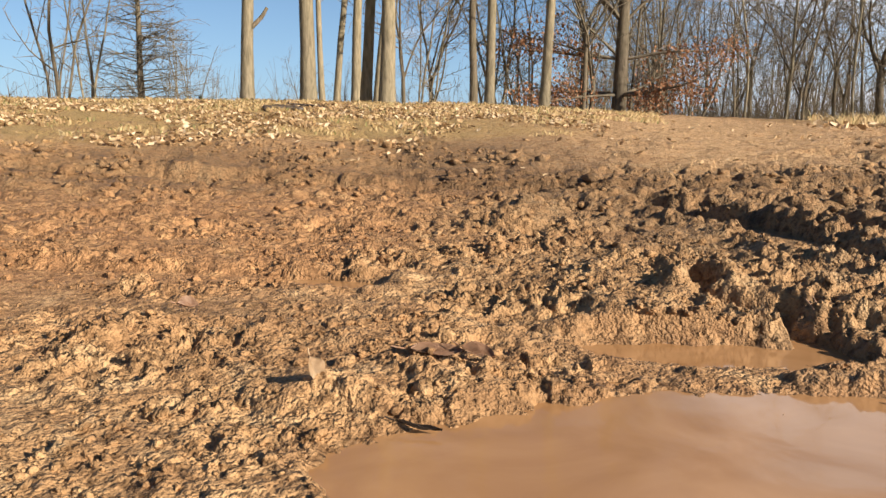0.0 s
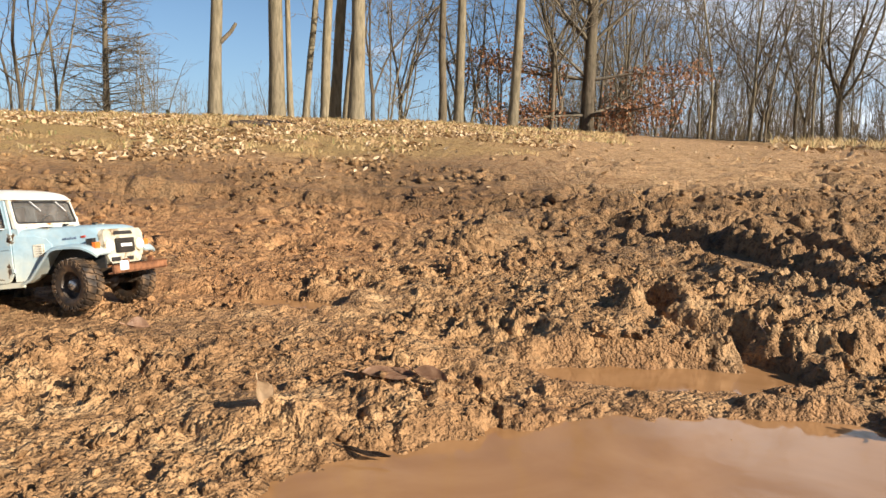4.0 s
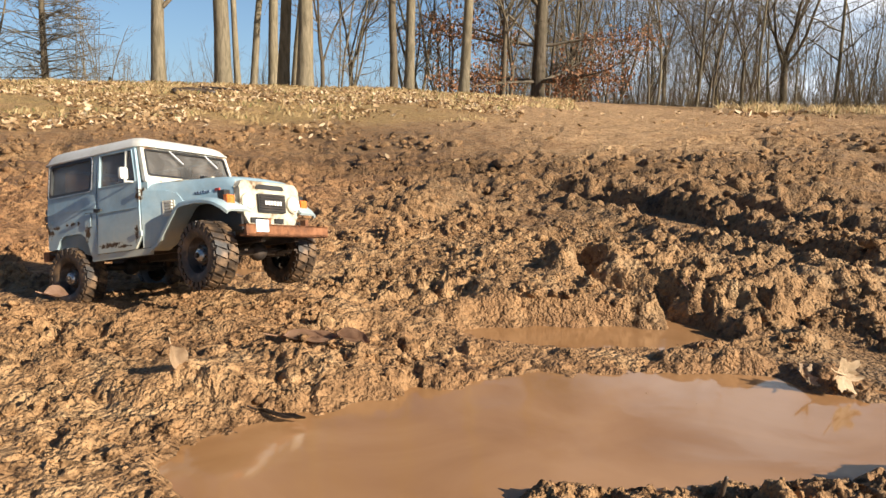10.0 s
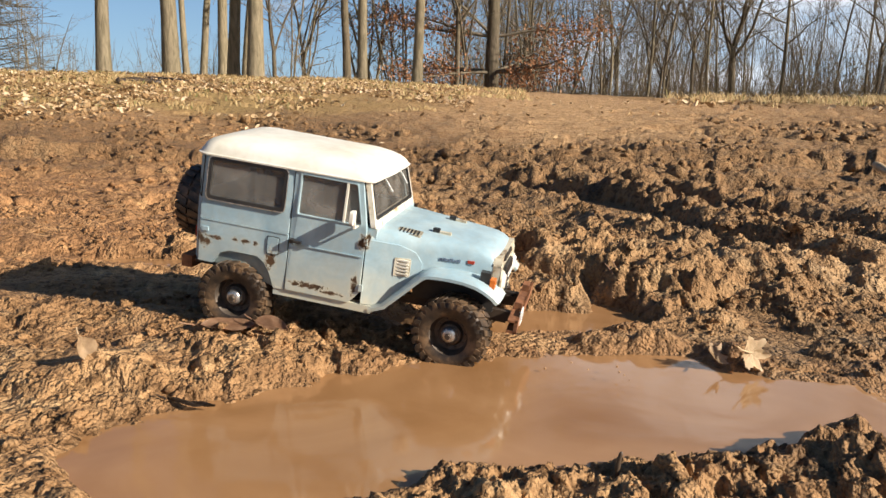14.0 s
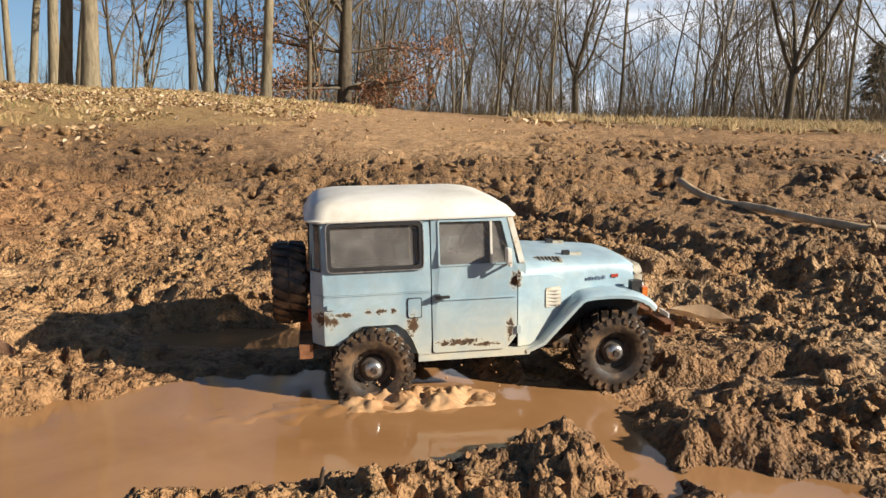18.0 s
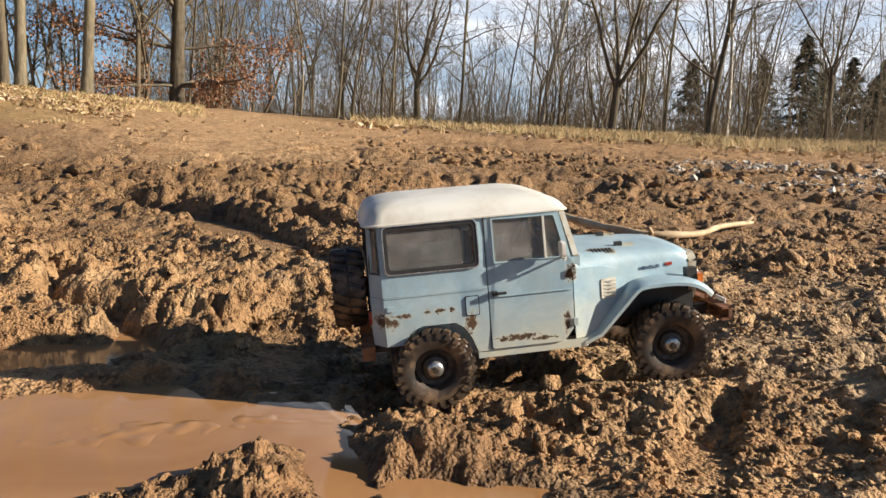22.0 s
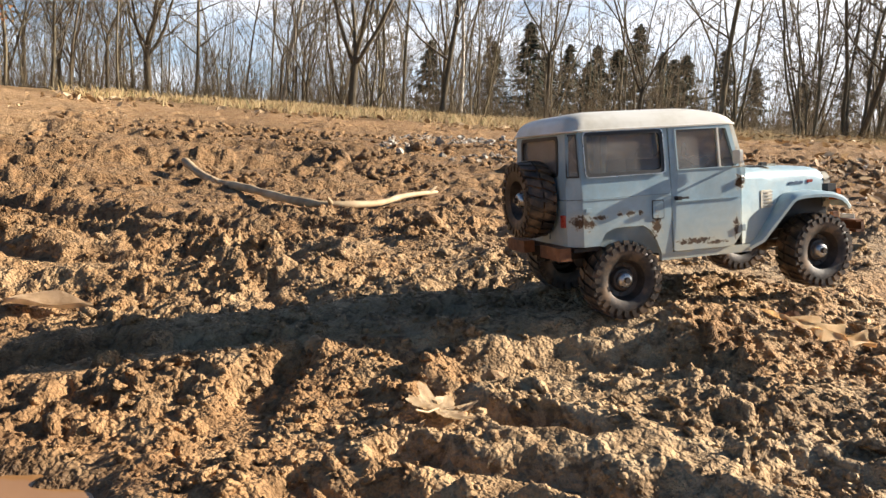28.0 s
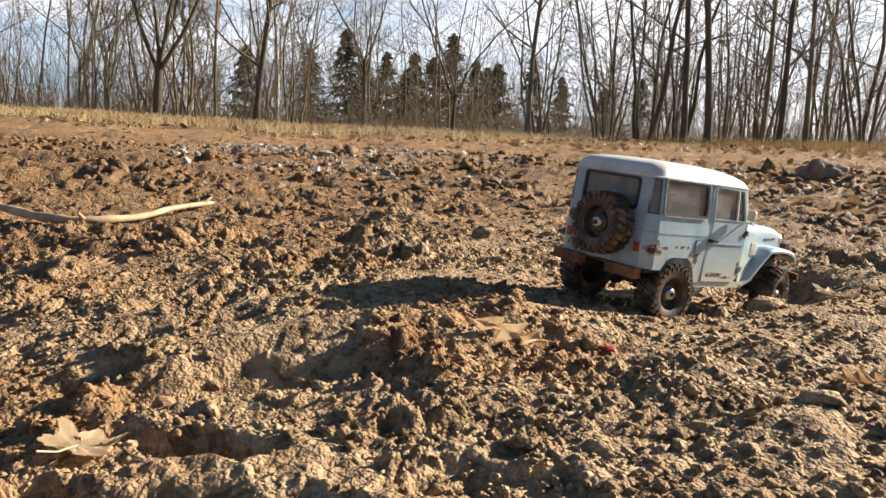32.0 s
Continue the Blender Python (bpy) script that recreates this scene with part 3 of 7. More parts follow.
def land(x, y):
    """The large forms: a flat wallow, a leafy bank ahead and a rising field to the right."""
    r, az = np.hypot(x - 0.2, y + 0.1), np.degrees(np.arctan2(x - 0.2, y + 0.1))
    r1 = np.interp(az, CREST_AZ, CREST_R)
    top = 0.306 + r1 * np.tan(np.radians(np.interp(az, CREST_AZ, CREST_EL)))
    r0 = np.interp(az, [-60, 0, 12, 30, 90], [4.0, 4.0, 3.2, 2.2, 2.6])
    t = np.clip((r - r0) / (r1 - r0), 0, 1)
    up = np.interp(az, [-180, 0, 20, 40, 180], [0.85, 0.85, 0.75, 0.80, 0.8])
    ease = t ** up
    ease = ease * step(t, -0.02, 0.25) + t * 0.3 * (1 - step(t, -0.02, 0.25))
    base = 0.018 * np.clip(r - 1.6, 0, 3)
    base = base + np.clip((x - 1.0) * 0.085, 0, 0.065) * step(1.5 - y, 0.0, 0.8) * step(4.5 - r, 0.0, 2.0)
    z = base * (1 - t) + top * ease
    z = z - 0.004 * np.clip(r - r1 - 4, 0, 60)
    return z, r, az, t


def surface(x, y):
    """Height of the ground and its masks."""
    z, r, az, t = land(x, y)
    near = step(5.2 - r, 0.0, 2.2)
    wall = np.degrees(np.arctan2(x - CENTRE[0], y - CENTRE[1]))
    fine_side = step(wall, -55, -47) * step(112 - wall, 0, 7)
    bank = step(r, 4.6, 5.6) * step(13 - az, 0, 6)
    slope = np.exp(-(((az - 16) / 12) ** 2)) * step(r, 4.0, 5.0) * step(13 - r, 0, 3)
    smooth_left = step(-x - 0.15 + 0.25 * (y - 1.2), 0.0, 0.5) * step(y, 1.35, 1.9)
    patch = step(fbm(x, y, 0.45, 3, 31), -0.25, 0.30)
    rough = (0.35 + 0.65 * patch) * (1 - 0.20 * smooth_left) * (1 - 0.75 * slope) * (1 - 0.5 * bank) * (0.06 + 0.94 * fine_side)
    calm = step(x, 0.84, 1.02) * step(0.58 - y, 0.0, 0.25) * step(2.7 - r, 0.0, 0.8)
    far = np.clip(r / 2.0, 1, 2.2)
    h = 0.014 * far * fbm(x, y, 0.26, 3, 7) * (0.4 + 0.6 * rough) * (1 - 0.7 * calm) + 0.05 * fbm(x, y, 1.6, 2, 11) * step(r, 1.6, 4.0) * (1 - 0.5 * bank)
    h = h + (1 - fine_side) * (0.030 * fbm(x, y, 0.7, 3, 531) + 0.012 * fbm(x, y, 0.3, 2, 533)) * step(r, 0.5, 1.5)
    lump, c1 = np.zeros_like(x), None
    q1, q2 = gnoise(x / 0.045, y / 0.045, 3), gnoise(x / 0.045, y / 0.045, 4)
    q3, q4 = gnoise(x / 0.014, y / 0.014, 13), gnoise(x / 0.014, y / 0.014, 14)
    wx, wy = x + 0.022 * q1 + 0.009 * q3, y + 0.022 * q2 + 0.009 * q4
    for k, (size, amp, near_r, far_r) in enumerate(((0.125, 0.010, 1.6, 11.0), (0.062, 0.007, 0.3, 7.5))):
        c = clods(wx, wy, size, 10 + 3 * k)
        if size == 0.062:
            c1 = c
        where = step(fbm(x, y, size * 3.1, 2, 40 + k), -0.15, 0.22)
        lump += amp * (1 - 0.8 * calm) * (c - 0.35) * (0.2 + 0.8 * where) * step(r, near_r * 0.6, near_r * 1.3) * step(far_r - r, 0.0, far_r * 0.4)
    pit = clods(wx + 3.3, wy + 1.7, 0.085, 91) * step(fbm(x, y, 0.22, 2, 95), 0.02, 0.22)
    lump -= 0.022 * pit * np.clip(far, 1, 1.6) * (1 - 0.9 * calm)
    # crumbling: steep-sided crumbs at every size
    crumb = np.zeros_like(x)
    for k, (size, amp, edge, near_r, far_r) in enumerate(((0.40, 0.015, 0.10, 3.2, 15.0), (0.17, 0.011, 0.07, 2.0, 13.0), (0.080, 0.0105, 0.06, 0.2, 10.0), (0.036, 0.0090, 0.06, 0.2, 6.0), (0.0180, 0.0060, 0.08, 0.2, 3.6))):
        n = fbm(wx + 0.31 * k, wy + 0.17 * k, size, 2, 200 + 7 * k)
        crumb += amp * (1 - (0.65 if size > 0.03 else 0.15) * calm) * (step(n, -edge + 0.03, edge + 0.03) * (0.8 + 0.6 * n) - 0.45) * step(far_r - r, 0.0, far_r * 0.35) * step(r, near_r * 0.6, near_r * 1.4)
    # knobs of kneaded clay
    for k, (size, amp, far_r) in enumerate(((0.055, 0.0115, 9.0), (0.030, 0.0110, 5.5), (0.017, 0.0080, 3.0), (0.0105, 0.0048, 1.8))):
        c = clods(wx + 0.4 * k, wy + 0.9 * k, size, 400 + 5 * k)
        crumb += amp * (1 - (0.85 if size > 0.05 else 0.35) * calm) * (c - 0.25) * step(fbm(x, y, size * 4.0, 2, 420 + k), -0.28 + 0.2 * calm, 0.10 + 0.2 * calm) * step(far_r - r, 0.0, far_r * 0.4)
    lump += crumb * (0.30 + 0.85 * step(fbm(x, y, 0.24, 3, 97), -0.30, 0.15))
    h = h + rough * lump * step(16 - r, 0, 8) * (1 - 0.45 * step(0.74 - y, 0.0, 0.1) * step(1.0 - x, 0.0, 0.2))
    for mx, my, mh, mr in MOUNDS:
        g = np.exp(-(((x - mx) ** 2 + (y - my) ** 2) / (mr * mr)))
        h = h + mh * g * (0.85 + 0.25 * c1)
    # a low shelf that the deep rut cuts through
    edge = y + 0.03 * gnoise(x / 0.09, y / 0.09, 551) + 0.018 * gnoise(x / 0.03, y / 0.03, 552)
    h = h + 0.032 * step(edge, 1.165, 1.215) * step(1.95 - y, 0.0, 0.4) * step(x, 0.05, 0.35) * step(1.15 - x, 0.0, 0.35)
    for chain, half, depth in RUTS:
        sel = (x > min(p[0] for p in chain) - 0.6) & (x < max(p[0] for p in chain) + 0.6) & (y > min(p[1] for p in chain) - 0.6) & (y < max(p[1] for p in chain) + 0.6)
        d, _ = capsule(x[sel], y[sel], chain)
        d = d + 0.03 * gnoise(x[sel] / 0.12, y[sel] / 0.12, 77) + 0.022 * gnoise(x[sel] / 0.045, y[sel] / 0.045, 78)
        prof = -depth * np.exp(-((d / half) ** 4)) + 0.32 * depth * np.exp(-(((d - 1.7 * half) / (0.7 * half)) ** 2)) * (0.7 + 0.4 * c1[sel])
        h[sel] += prof * (1 - 0.5 * slope[sel])
    # tyre prints pressed into the flat clay
    for chain in (((0.80, 0.36), (0.94, 0.405), (1.06, 0.44)),):
        d, al = capsule(x, y, chain)
        side = 0.5 + 0.5 * np.sin(al * 2 * math.pi * 20 + 60 * d)
        print_on = np.exp(-((d / 0.026) ** 4)) * step(fbm(x, y, 0.1, 2, 501), -0.25, 0.05)
        h = h * (1 - 0.6 * print_on) + print_on * (0.0065 * step(side, 0.35, 0.65) - 0.006)
    z = z + h
    # wheel tracks
    d, al = capsule(x, y, [p[:2] for p in TRACK])
    want = np.interp(al * (len(TRACK) - 1), np.arange(len(TRACK)), [p[2] for p in TRACK])
    corridor = np.exp(-((d / 0.165) ** 4))
    wheel = np.exp(-(((d - 0.081) / 0.030) ** 4)) * step(y + x, -0.4, -0.1)
    z = z * (1 - 0.85 * corridor) + (want + 0.75 * (h - 0.010)) * 0.85 * corridor
    z = z * (1 - 0.85 * wheel) + (want - 0.004 + 0.22 * h) * 0.85 * wheel
    # pools
    sd = np.full_like(x, 9.0)
    for chain, half in POOLS:
        dd, _ = capsule(x, y, chain)
        np.minimum(sd, dd - half, out=sd)
    sd = sd + 0.030 * fbm(x, y, 0.11, 3, 61)
    shore = step(sd, -0.012, 0.045)
    under = WATER_Z - 0.010 - 0.03 * step(-sd, 0.0, 0.08) + 0.30 * h
    z = np.where(r < 6, z * shore + under * (1 - shore), z)
    lift = step(sd, 0.01, 0.07)
    z = np.where(r < 6, np.maximum(z, (WATER_Z + 0.006) * lift + (-0.2) * (1 - lift)), z)
    
    band = np.exp(-(((r - 4.7 + 0.3 * fbm(x, y, 1.0, 2, 73)) / 0.75) ** 2)) * step(22 - az, 0, 20)
    wet = np.maximum(np.clip(1 - sd / 0.10, 0, 1) ** 1.5 * (r < 6), 0.55 * band * step(fbm(x, y, 0.5, 3, 75), -0.35, 0.1))
    wet = np.maximum(wet, 0.9 * np.exp(-(((x - 0.84) / 0.16) ** 2 + ((y - 0.81 + 0.35 * (x - 0.84)) / 0.06) ** 2)))
    red = np.clip(smooth_left * 0.9 + 0.55 * step(-x + 0.4, 0, 1.2) * step(y, 1.1, 1.8) + 0.35 * step(fbm(x, y, 0.8, 2, 71), 0.0, 0.35) * step(1.3 - x, 0.0, 0.8), 0, 1) * (1 - bank)
    # the last patch, round (0.52, 1.30), paints shade into the deep rut
    dark = np.clip((1 - 0.75 * calm) * (0.30 * step(fbm(x, y, 0.35, 3, 81), 0.0, 0.35) + (0.14 + 0.46 * step(r, 1.7, 2.4) * step(58 - az, 0, 16) + 0.30 * step(r, 2.4, 3.4) * step(az, 42, 58) + 0.14 * step(x, 1.45, 1.8) * step(-y + 0.15, 0, 0.3)) * step(x + 0.25 * y, 0.62, 1.3) * step(9 - r, 0, 4) * (1 - slope) + 0.6 * band + 0.35 * wet + 0.7 * np.exp(-(((x - 0.78) / 0.2) ** 2 + ((y - 0.93) / 0.12) ** 2)) + 0.42 * step(0.72 - y, 0.0, 0.08) * step(y, 0.2, 0.45) * step(x, 0.3, 0.5) * step(0.88 - x, 0, 0.12) + 0.2 * np.exp(-(((x - 0.52) / 0.22) ** 2 + ((y - 1.30) / 0.22) ** 2))), 0, 1)
    pale = 0.95 * np.clip(step(x, 0.92, 1.16) * step(y, -0.9, -0.3) * step(1.05 - y, 0.0, 0.5) * step(3.4 - r, 0.0, 1.2) * step(fbm(x, y, 0.3, 3, 541), -0.45, -0.05) + 0.55 * step(x, 0.5, 0.9) * step(y, 0.75, 0.95) * step(2.3 - r, 0, 0.7) * step(fbm(x, y, 0.3, 3, 543), -0.2, 0.15), 0, 1) * step(sd, 0.03, 0.12)
    field = step(r, 11.0, 15.0) * step(az, 15, 30)
    turf = np.clip(bank * step(r + 0.8 * fbm(x, y, 1.2, 3, 91), 5.3, 6.6) * (1 - 0.9 * slope) + field, 0, 1)
    return z, dict(pale=pale, wet=wet, red=red * near, dark=dark, turf=turf, sand=np.clip(slope * 1.1, 0, 1) * (1 - turf))


def grid_mesh(name, X, Y, Z, masks, mat, close=False):
    """A sheet from a grid of places."""
    nr, nc = X.shape
    me = bpy.data.meshes.new(name)
    co = np.stack([X, Y, Z], -1).reshape(-1, 3).astype(np.float32)
    idx = np.arange(nr * nc).reshape(nr, nc)
    if close:
        idx = np.concatenate([idx, idx[:, :1]], 1)
    q = np.stack([idx[:-1, :-1], idx[:-1, 1:], idx[1:, 1:], idx[1:, :-1]], -1).reshape(-1, 4).astype(np.int32)
    me.vertices.add(len(co))
    me.vertices.foreach_set("co", co.ravel())
    me.loops.add(q.size)
    me.loops.foreach_set("vertex_index", q.ravel())
    me.polygons.add(len(q))
    me.polygons.foreach_set("loop_start", np.arange(0, q.size, 4, dtype=np.int32))
    me.polygons.foreach_set("use_smooth", np.ones(len(q), bool))
    for k, v in masks.items():
        a = me.attributes.new(k, "FLOAT", "POINT")
        a.data.foreach_set("value", v.ravel().astype(np.float32))
    me.materials.append(mat)
    me.update(calc_edges=True)
    return new(name, me)


ang = np.concatenate([np.arange(-44, 101, 0.14), np.arange(101, 315, 2.0)])
rad = np.concatenate([[0.02, 0.12, 0.24, 0.34]] + [np.exp(np.arange(math.log(a), math.log(b), k)) for a, b, k in ((0.42, 2.0, 0.0044), (2.0, 3.8, 0.0050), (3.8, 9.0, 0.0080), (9.0, 30.0, 0.02), (30.0, 900.0, 0.12))])
A, R = np.meshgrid(np.radians(ang), rad)
GX, GY = CENTRE[0] + R * np.sin(A), CENTRE[1] + R * np.cos(A)
GZ, MASKS = surface(GX.ravel(), GY.ravel())
ground = grid_mesh("ground", GX, GY, GZ.reshape(GX.shape), MASKS, MUD, True)
tagged(ground, "churned brown clay mud with wheel ruts and a leafy bank", "ground", kind="structure")


def height_at(x, y):
    z, _ = surface(np.array([float(x)]), np.array([float(y)]))
    return float(z[0])


def heights(xs, ys):
    return surface(np.asarray(xs, float), np.asarray(ys, float))[0]


# ---- water: one level sheet for the pools, below the mud elsewhere ----
wx, wy = np.meshgrid(np.linspace(-0.6, 1.2, 120), np.linspace(0.35, 1.8, 100))
water = grid_mesh("water", wx, wy, WATER_Z + 0.0006 * gnoise(wx / 0.07, wy / 0.07, 5) - 0.04 * step(wx, 0.73, 0.79) * step(wy, 0.60, 0.66), {}, WATER)
tagged(water, "opaque orange-brown muddy puddle water with sky reflection", "water", kind="structure")

# ---- mesh helpers ----
def part(name, bm, mat, parent=None, label="", smooth=True, bevel=0.0):
    """Links a bmesh as one mesh object under a thing or a part."""
    if bevel:
        bmesh.ops.bevel(bm, geom=[e for e in bm.edges if e.is_manifold and e.calc_face_angle(0) > 0.6], offset=bevel, segments=2, affect="EDGES", profile=0.7)
    bmesh.ops.recalc_face_normals(bm, faces=bm.faces)
    me = bpy.data.meshes.new(name)
    bm.to_mesh(me)
    bm.free()
    if smooth:
        me.polygons.foreach_set("use_smooth", [True] * len(me.polygons))
        me.set_sharp_from_angle(angle=radians(38))
    me.materials.append(mat)
    ob = new(name, me)
    if parent is not None:
        ob.parent = parent
    if label:
        ob["label"] = label
    return ob


S = 1.08   # the model's size
REAR_X, FRONT_X = 0.004, 0.274   # axles


def box(bm, x0, y0, z0, x1, y1, z1, s=S):
    v = [bm.verts.new((x * s, y * s, z * s)) for x in (x0, x1) for y in (y0, y1) for z in (z0, z1)]
    for f in ((0, 1, 3, 2), (4, 6, 7, 5), (0, 4, 5, 1), (2, 3, 7, 6), (0, 2, 6, 4), (1, 5, 7, 3)):
        bm.faces.new([v[i] for i in f])
    return v


def boxes(*rows, s=S):
    bm = bmesh.new()
    for r in rows:
        box(bm, *r, s=s)
    return bm


def rounded(pts, rad, n=4):
    """A closed outline with its corners rounded."""
    out, m = [], len(pts)
    for i, p in enumerate(pts):
        p, a, b = Vector(p), Vector(pts[i - 1]), Vector(pts[(i + 1) % m])
        ra = min(rad, (a - p).length * 0.45, (b - p).length * 0.45)
        s, e = p + (a - p).normalized() * ra, p + (b - p).normalized() * ra
        for k in range(n + 1):
            t = k / n
            out.append((1 - t) ** 2 * s + 2 * t * (1 - t) * p + t * t * e)
    return out


def side_y(z):
    return 0.0855 - 0.0065 * min(1, max(0, (z - 0.10) / 0.066))


def slab(outline, place, thick, hole=None):
    """A plate from an outline (u, v); place(u, v, d) puts it in space, d going inwards; with a hole of as many points."""
    bm = bmesh.new()
    lay = lambda pts, d: [bm.verts.new(Vector(place(p[0], p[1], d)) * S) for p in pts]
    fo, bo = lay(outline, 0), lay(outline, thick)
    n = len(outline)
    rim = lambda a, b: [bm.faces.new((a[i], a[(i + 1) % n], b[(i + 1) % n], b[i])) for i in range(n)]
    rim(fo, bo)
    if hole:
        fi, bi = lay(hole, 0), lay(hole, thick)
        rim(fi, bi), rim(fo, fi), rim(bo, bi)
    else:
        bm.faces.new(fo), bm.faces.new(list(reversed(bo)))
    bmesh.ops.triangulate(bm, faces=[f for f in bm.faces if len(f.verts) > 4])
    return bm


def grown(pts, d):
    """An outline pushed outwards by d."""
    c = sum((Vector(p) for p in pts), Vector((0, 0))) / len(pts)
    w = max(abs(p[0] - c[0]) for p in pts), max(abs(p[1] - c[1]) for p in pts)
    return [(c[0] + (p[0] - c[0]) * (1 + d / w[0]), c[1] + (p[1] - c[1]) * (1 + d / w[1])) for p in pts]


def on_side(s):
    return lambda u, v, d: (u, s * (side_y(v) - d), v)


def on_back(u, v, d):
    return (-0.058 + 0.03 * max(0, v - 0.10) + d, u, v)


def disc(bm, c, axis, r0, r1, depth, n=20):
    """A short round body along +axis (x or y), from radius r0 to r1, closed."""
    ring = []
    for d, r in ((0, r0), (depth, r1)):
        row = []
        for k in range(n):
            a, b = r * math.cos(2 * math.pi * k / n), r * math.sin(2 * math.pi * k / n)
            p = (c[0] + d, c[1] + a, c[2] + b) if axis == "x" else (c[0] + a, c[1] + d, c[2] + b)
            row.append(bm.verts.new(Vector(p) * S))
        ring.append(row)
    for k in range(n):
        bm.faces.new((ring[0][k], ring[0][(k + 1) % n], ring[1][(k + 1) % n], ring[1][k]))
    bm.faces.new(ring[0]), bm.faces.new(ring[1])


def lathe_y(bm, prof, n=40):
    """Turns a profile (y, radius) round the y axis."""
    rows = []
    for y, r in prof:
        rows.append([bm.verts.new((S * r * math.cos(2 * math.pi * k / n), S * y, S * r * math.sin(2 * math.pi * k / n))) for k in range(n)])
    for a, b in zip(rows, rows[1:]):
        for k in range(n):
            bm.faces.new((a[k], a[(k + 1) % n], b[(k + 1) % n], b[k]))
    return rows


def make_wheel(parent, side, spare=False):
    """A wheel whose outer face looks to side * y: pressed rim > tyre with lugs, hub."""
    o = side
    bm = bmesh.new()
    rows = lathe_y(bm, [(o * 0.012, 0.0255), (o * 0.0135, 0.0245), (o * 0.009, 0.0225), (o * 0.004, 0.0200), (o * 0.003, 0.0150), (o * 0.007, 0.0125), (o * 0.008, 0.0085), (o * 0.008, 0.004)], 32)
    bm.faces.new(rows[-1])
    for k in range(10):
        a = 2 * math.pi * k / 10
        box(bm, *[v for v in (0.0172 * math.cos(a) - 0.0014, o * 0.0035, 0.0172 * math.sin(a) - 0.0014, 0.0172 * math.cos(a) + 0.0014, o * 0.0048, 0.0172 * math.sin(a) + 0.0014)])
    wheel = part("spare_wheel" if spare else "wheel", bm, STEEL, parent, "muddy steel wheel with chunky tyre")
    bm = bmesh.new()
    prof = [(-0.0145, 0.0235), (-0.0165, 0.028), (-0.0175, 0.034), (-0.0165, 0.0395), (-0.0135, 0.0425), (0.0, 0.0435), (0.0135, 0.0425), (0.0165, 0.0395), (0.0175, 0.034), (0.0165, 0.028), (0.0145, 0.0235)]
    lathe_y(bm, prof, 44)
    for k in range(24):
        for sgn in (-1, 1):
            a = 2 * math.pi * (k + (0.5 if sgn > 0 else 0)) / 24
            m = Matrix.Rotation(-a, 4, "Y")
            skew = 0.0016 * sgn
            pts = [(x + (skew if y > 0.008 else -skew), sgn * y, z) for x in (-0.0036, 0.0036) for y in (0.0012, 0.0168) for z in (0.0400, 0.0462 if y < 0.008 else 0.0452)]
            pts = [(x + (skew if abs(y) > 0.008 else -skew), y, (0.0400 if i % 2 == 0 else (0.0462 if abs(y) < 0.008 else 0.0445))) for i, (x, y, z) in enumerate(pts)]
            v = [bm.verts.new(m @ (Vector(p) * S)) for p in pts]
            for f in ((0, 1, 3, 2), (4, 6, 7, 5), (0, 4, 5, 1), (2, 3, 7, 6), (0, 2, 6, 4), (1, 5, 7, 3)):
                bm.faces.new([v[i] for i in f])
            # shoulder lug on the wall
            pts = [(x, sgn * y, z) for x in (-0.0028, 0.0028) for y in (0.0160, 0.0186) for z in (0.0350, 0.0415)]
            v = [bm.verts.new(m @ (Vector(p) * S)) for p in pts]
            for f in ((0, 1, 3, 2), (4, 6, 7, 5), (0, 4, 5, 1), (2, 3, 7, 6), (0, 2, 6, 4), (1, 5, 7, 3)):
                bm.faces.new([v[i] for i in f])
    part("tyre", bm, RUBBER, wheel, "black off-road tyre caked with mud")
    bm = bmesh.new()
    rows = lathe_y(bm, [(o * 0.007, 0.0098), (o * 0.012, 0.0092), (o * 0.0145, 0.0070), (o * 0.0150, 0.0045)], 24)
    bm.faces.new(rows[-1])
    part("hub_cap", bm, CHROME, wheel, "dull chrome hub cap")
    bm = bmesh.new()
    rows = lathe_y(bm, [(o * 0.0149, 0.0036), (o * 0.0185, 0.0032), (o * 0.0185, 0.0020)], 12)
    bm.faces.new(rows[-1])
    part("wheel_nut", bm, STEEL, wheel)
    return wheel


truck = tagged(new("toy_truck"), "rusty pale blue radio-controlled off-road truck with chalky white roof", "toy truck")
truck.empty_display_size = 0.05

REAR_WIN = rounded([(-0.038, 0.114), (0.0575, 0.114), (0.0575, 0.160), (-0.038, 0.160)], 0.006, 4)
DOOR_WIN = [(0.077, 0.114), (0.138, 0.114), (0.1545, 0.114), (0.1530, 0.121), (0.1440, 0.159), (0.077, 0.160)]


def hood_half(x):
    """Half width of the bonnet at x."""
    return float(np.interp(x, [0.160, 0.175, 0.205, 0.240, 0.275, 0.3145], [0.0840, 0.0805, 0.0725, 0.0655, 0.0600, 0.0545]))


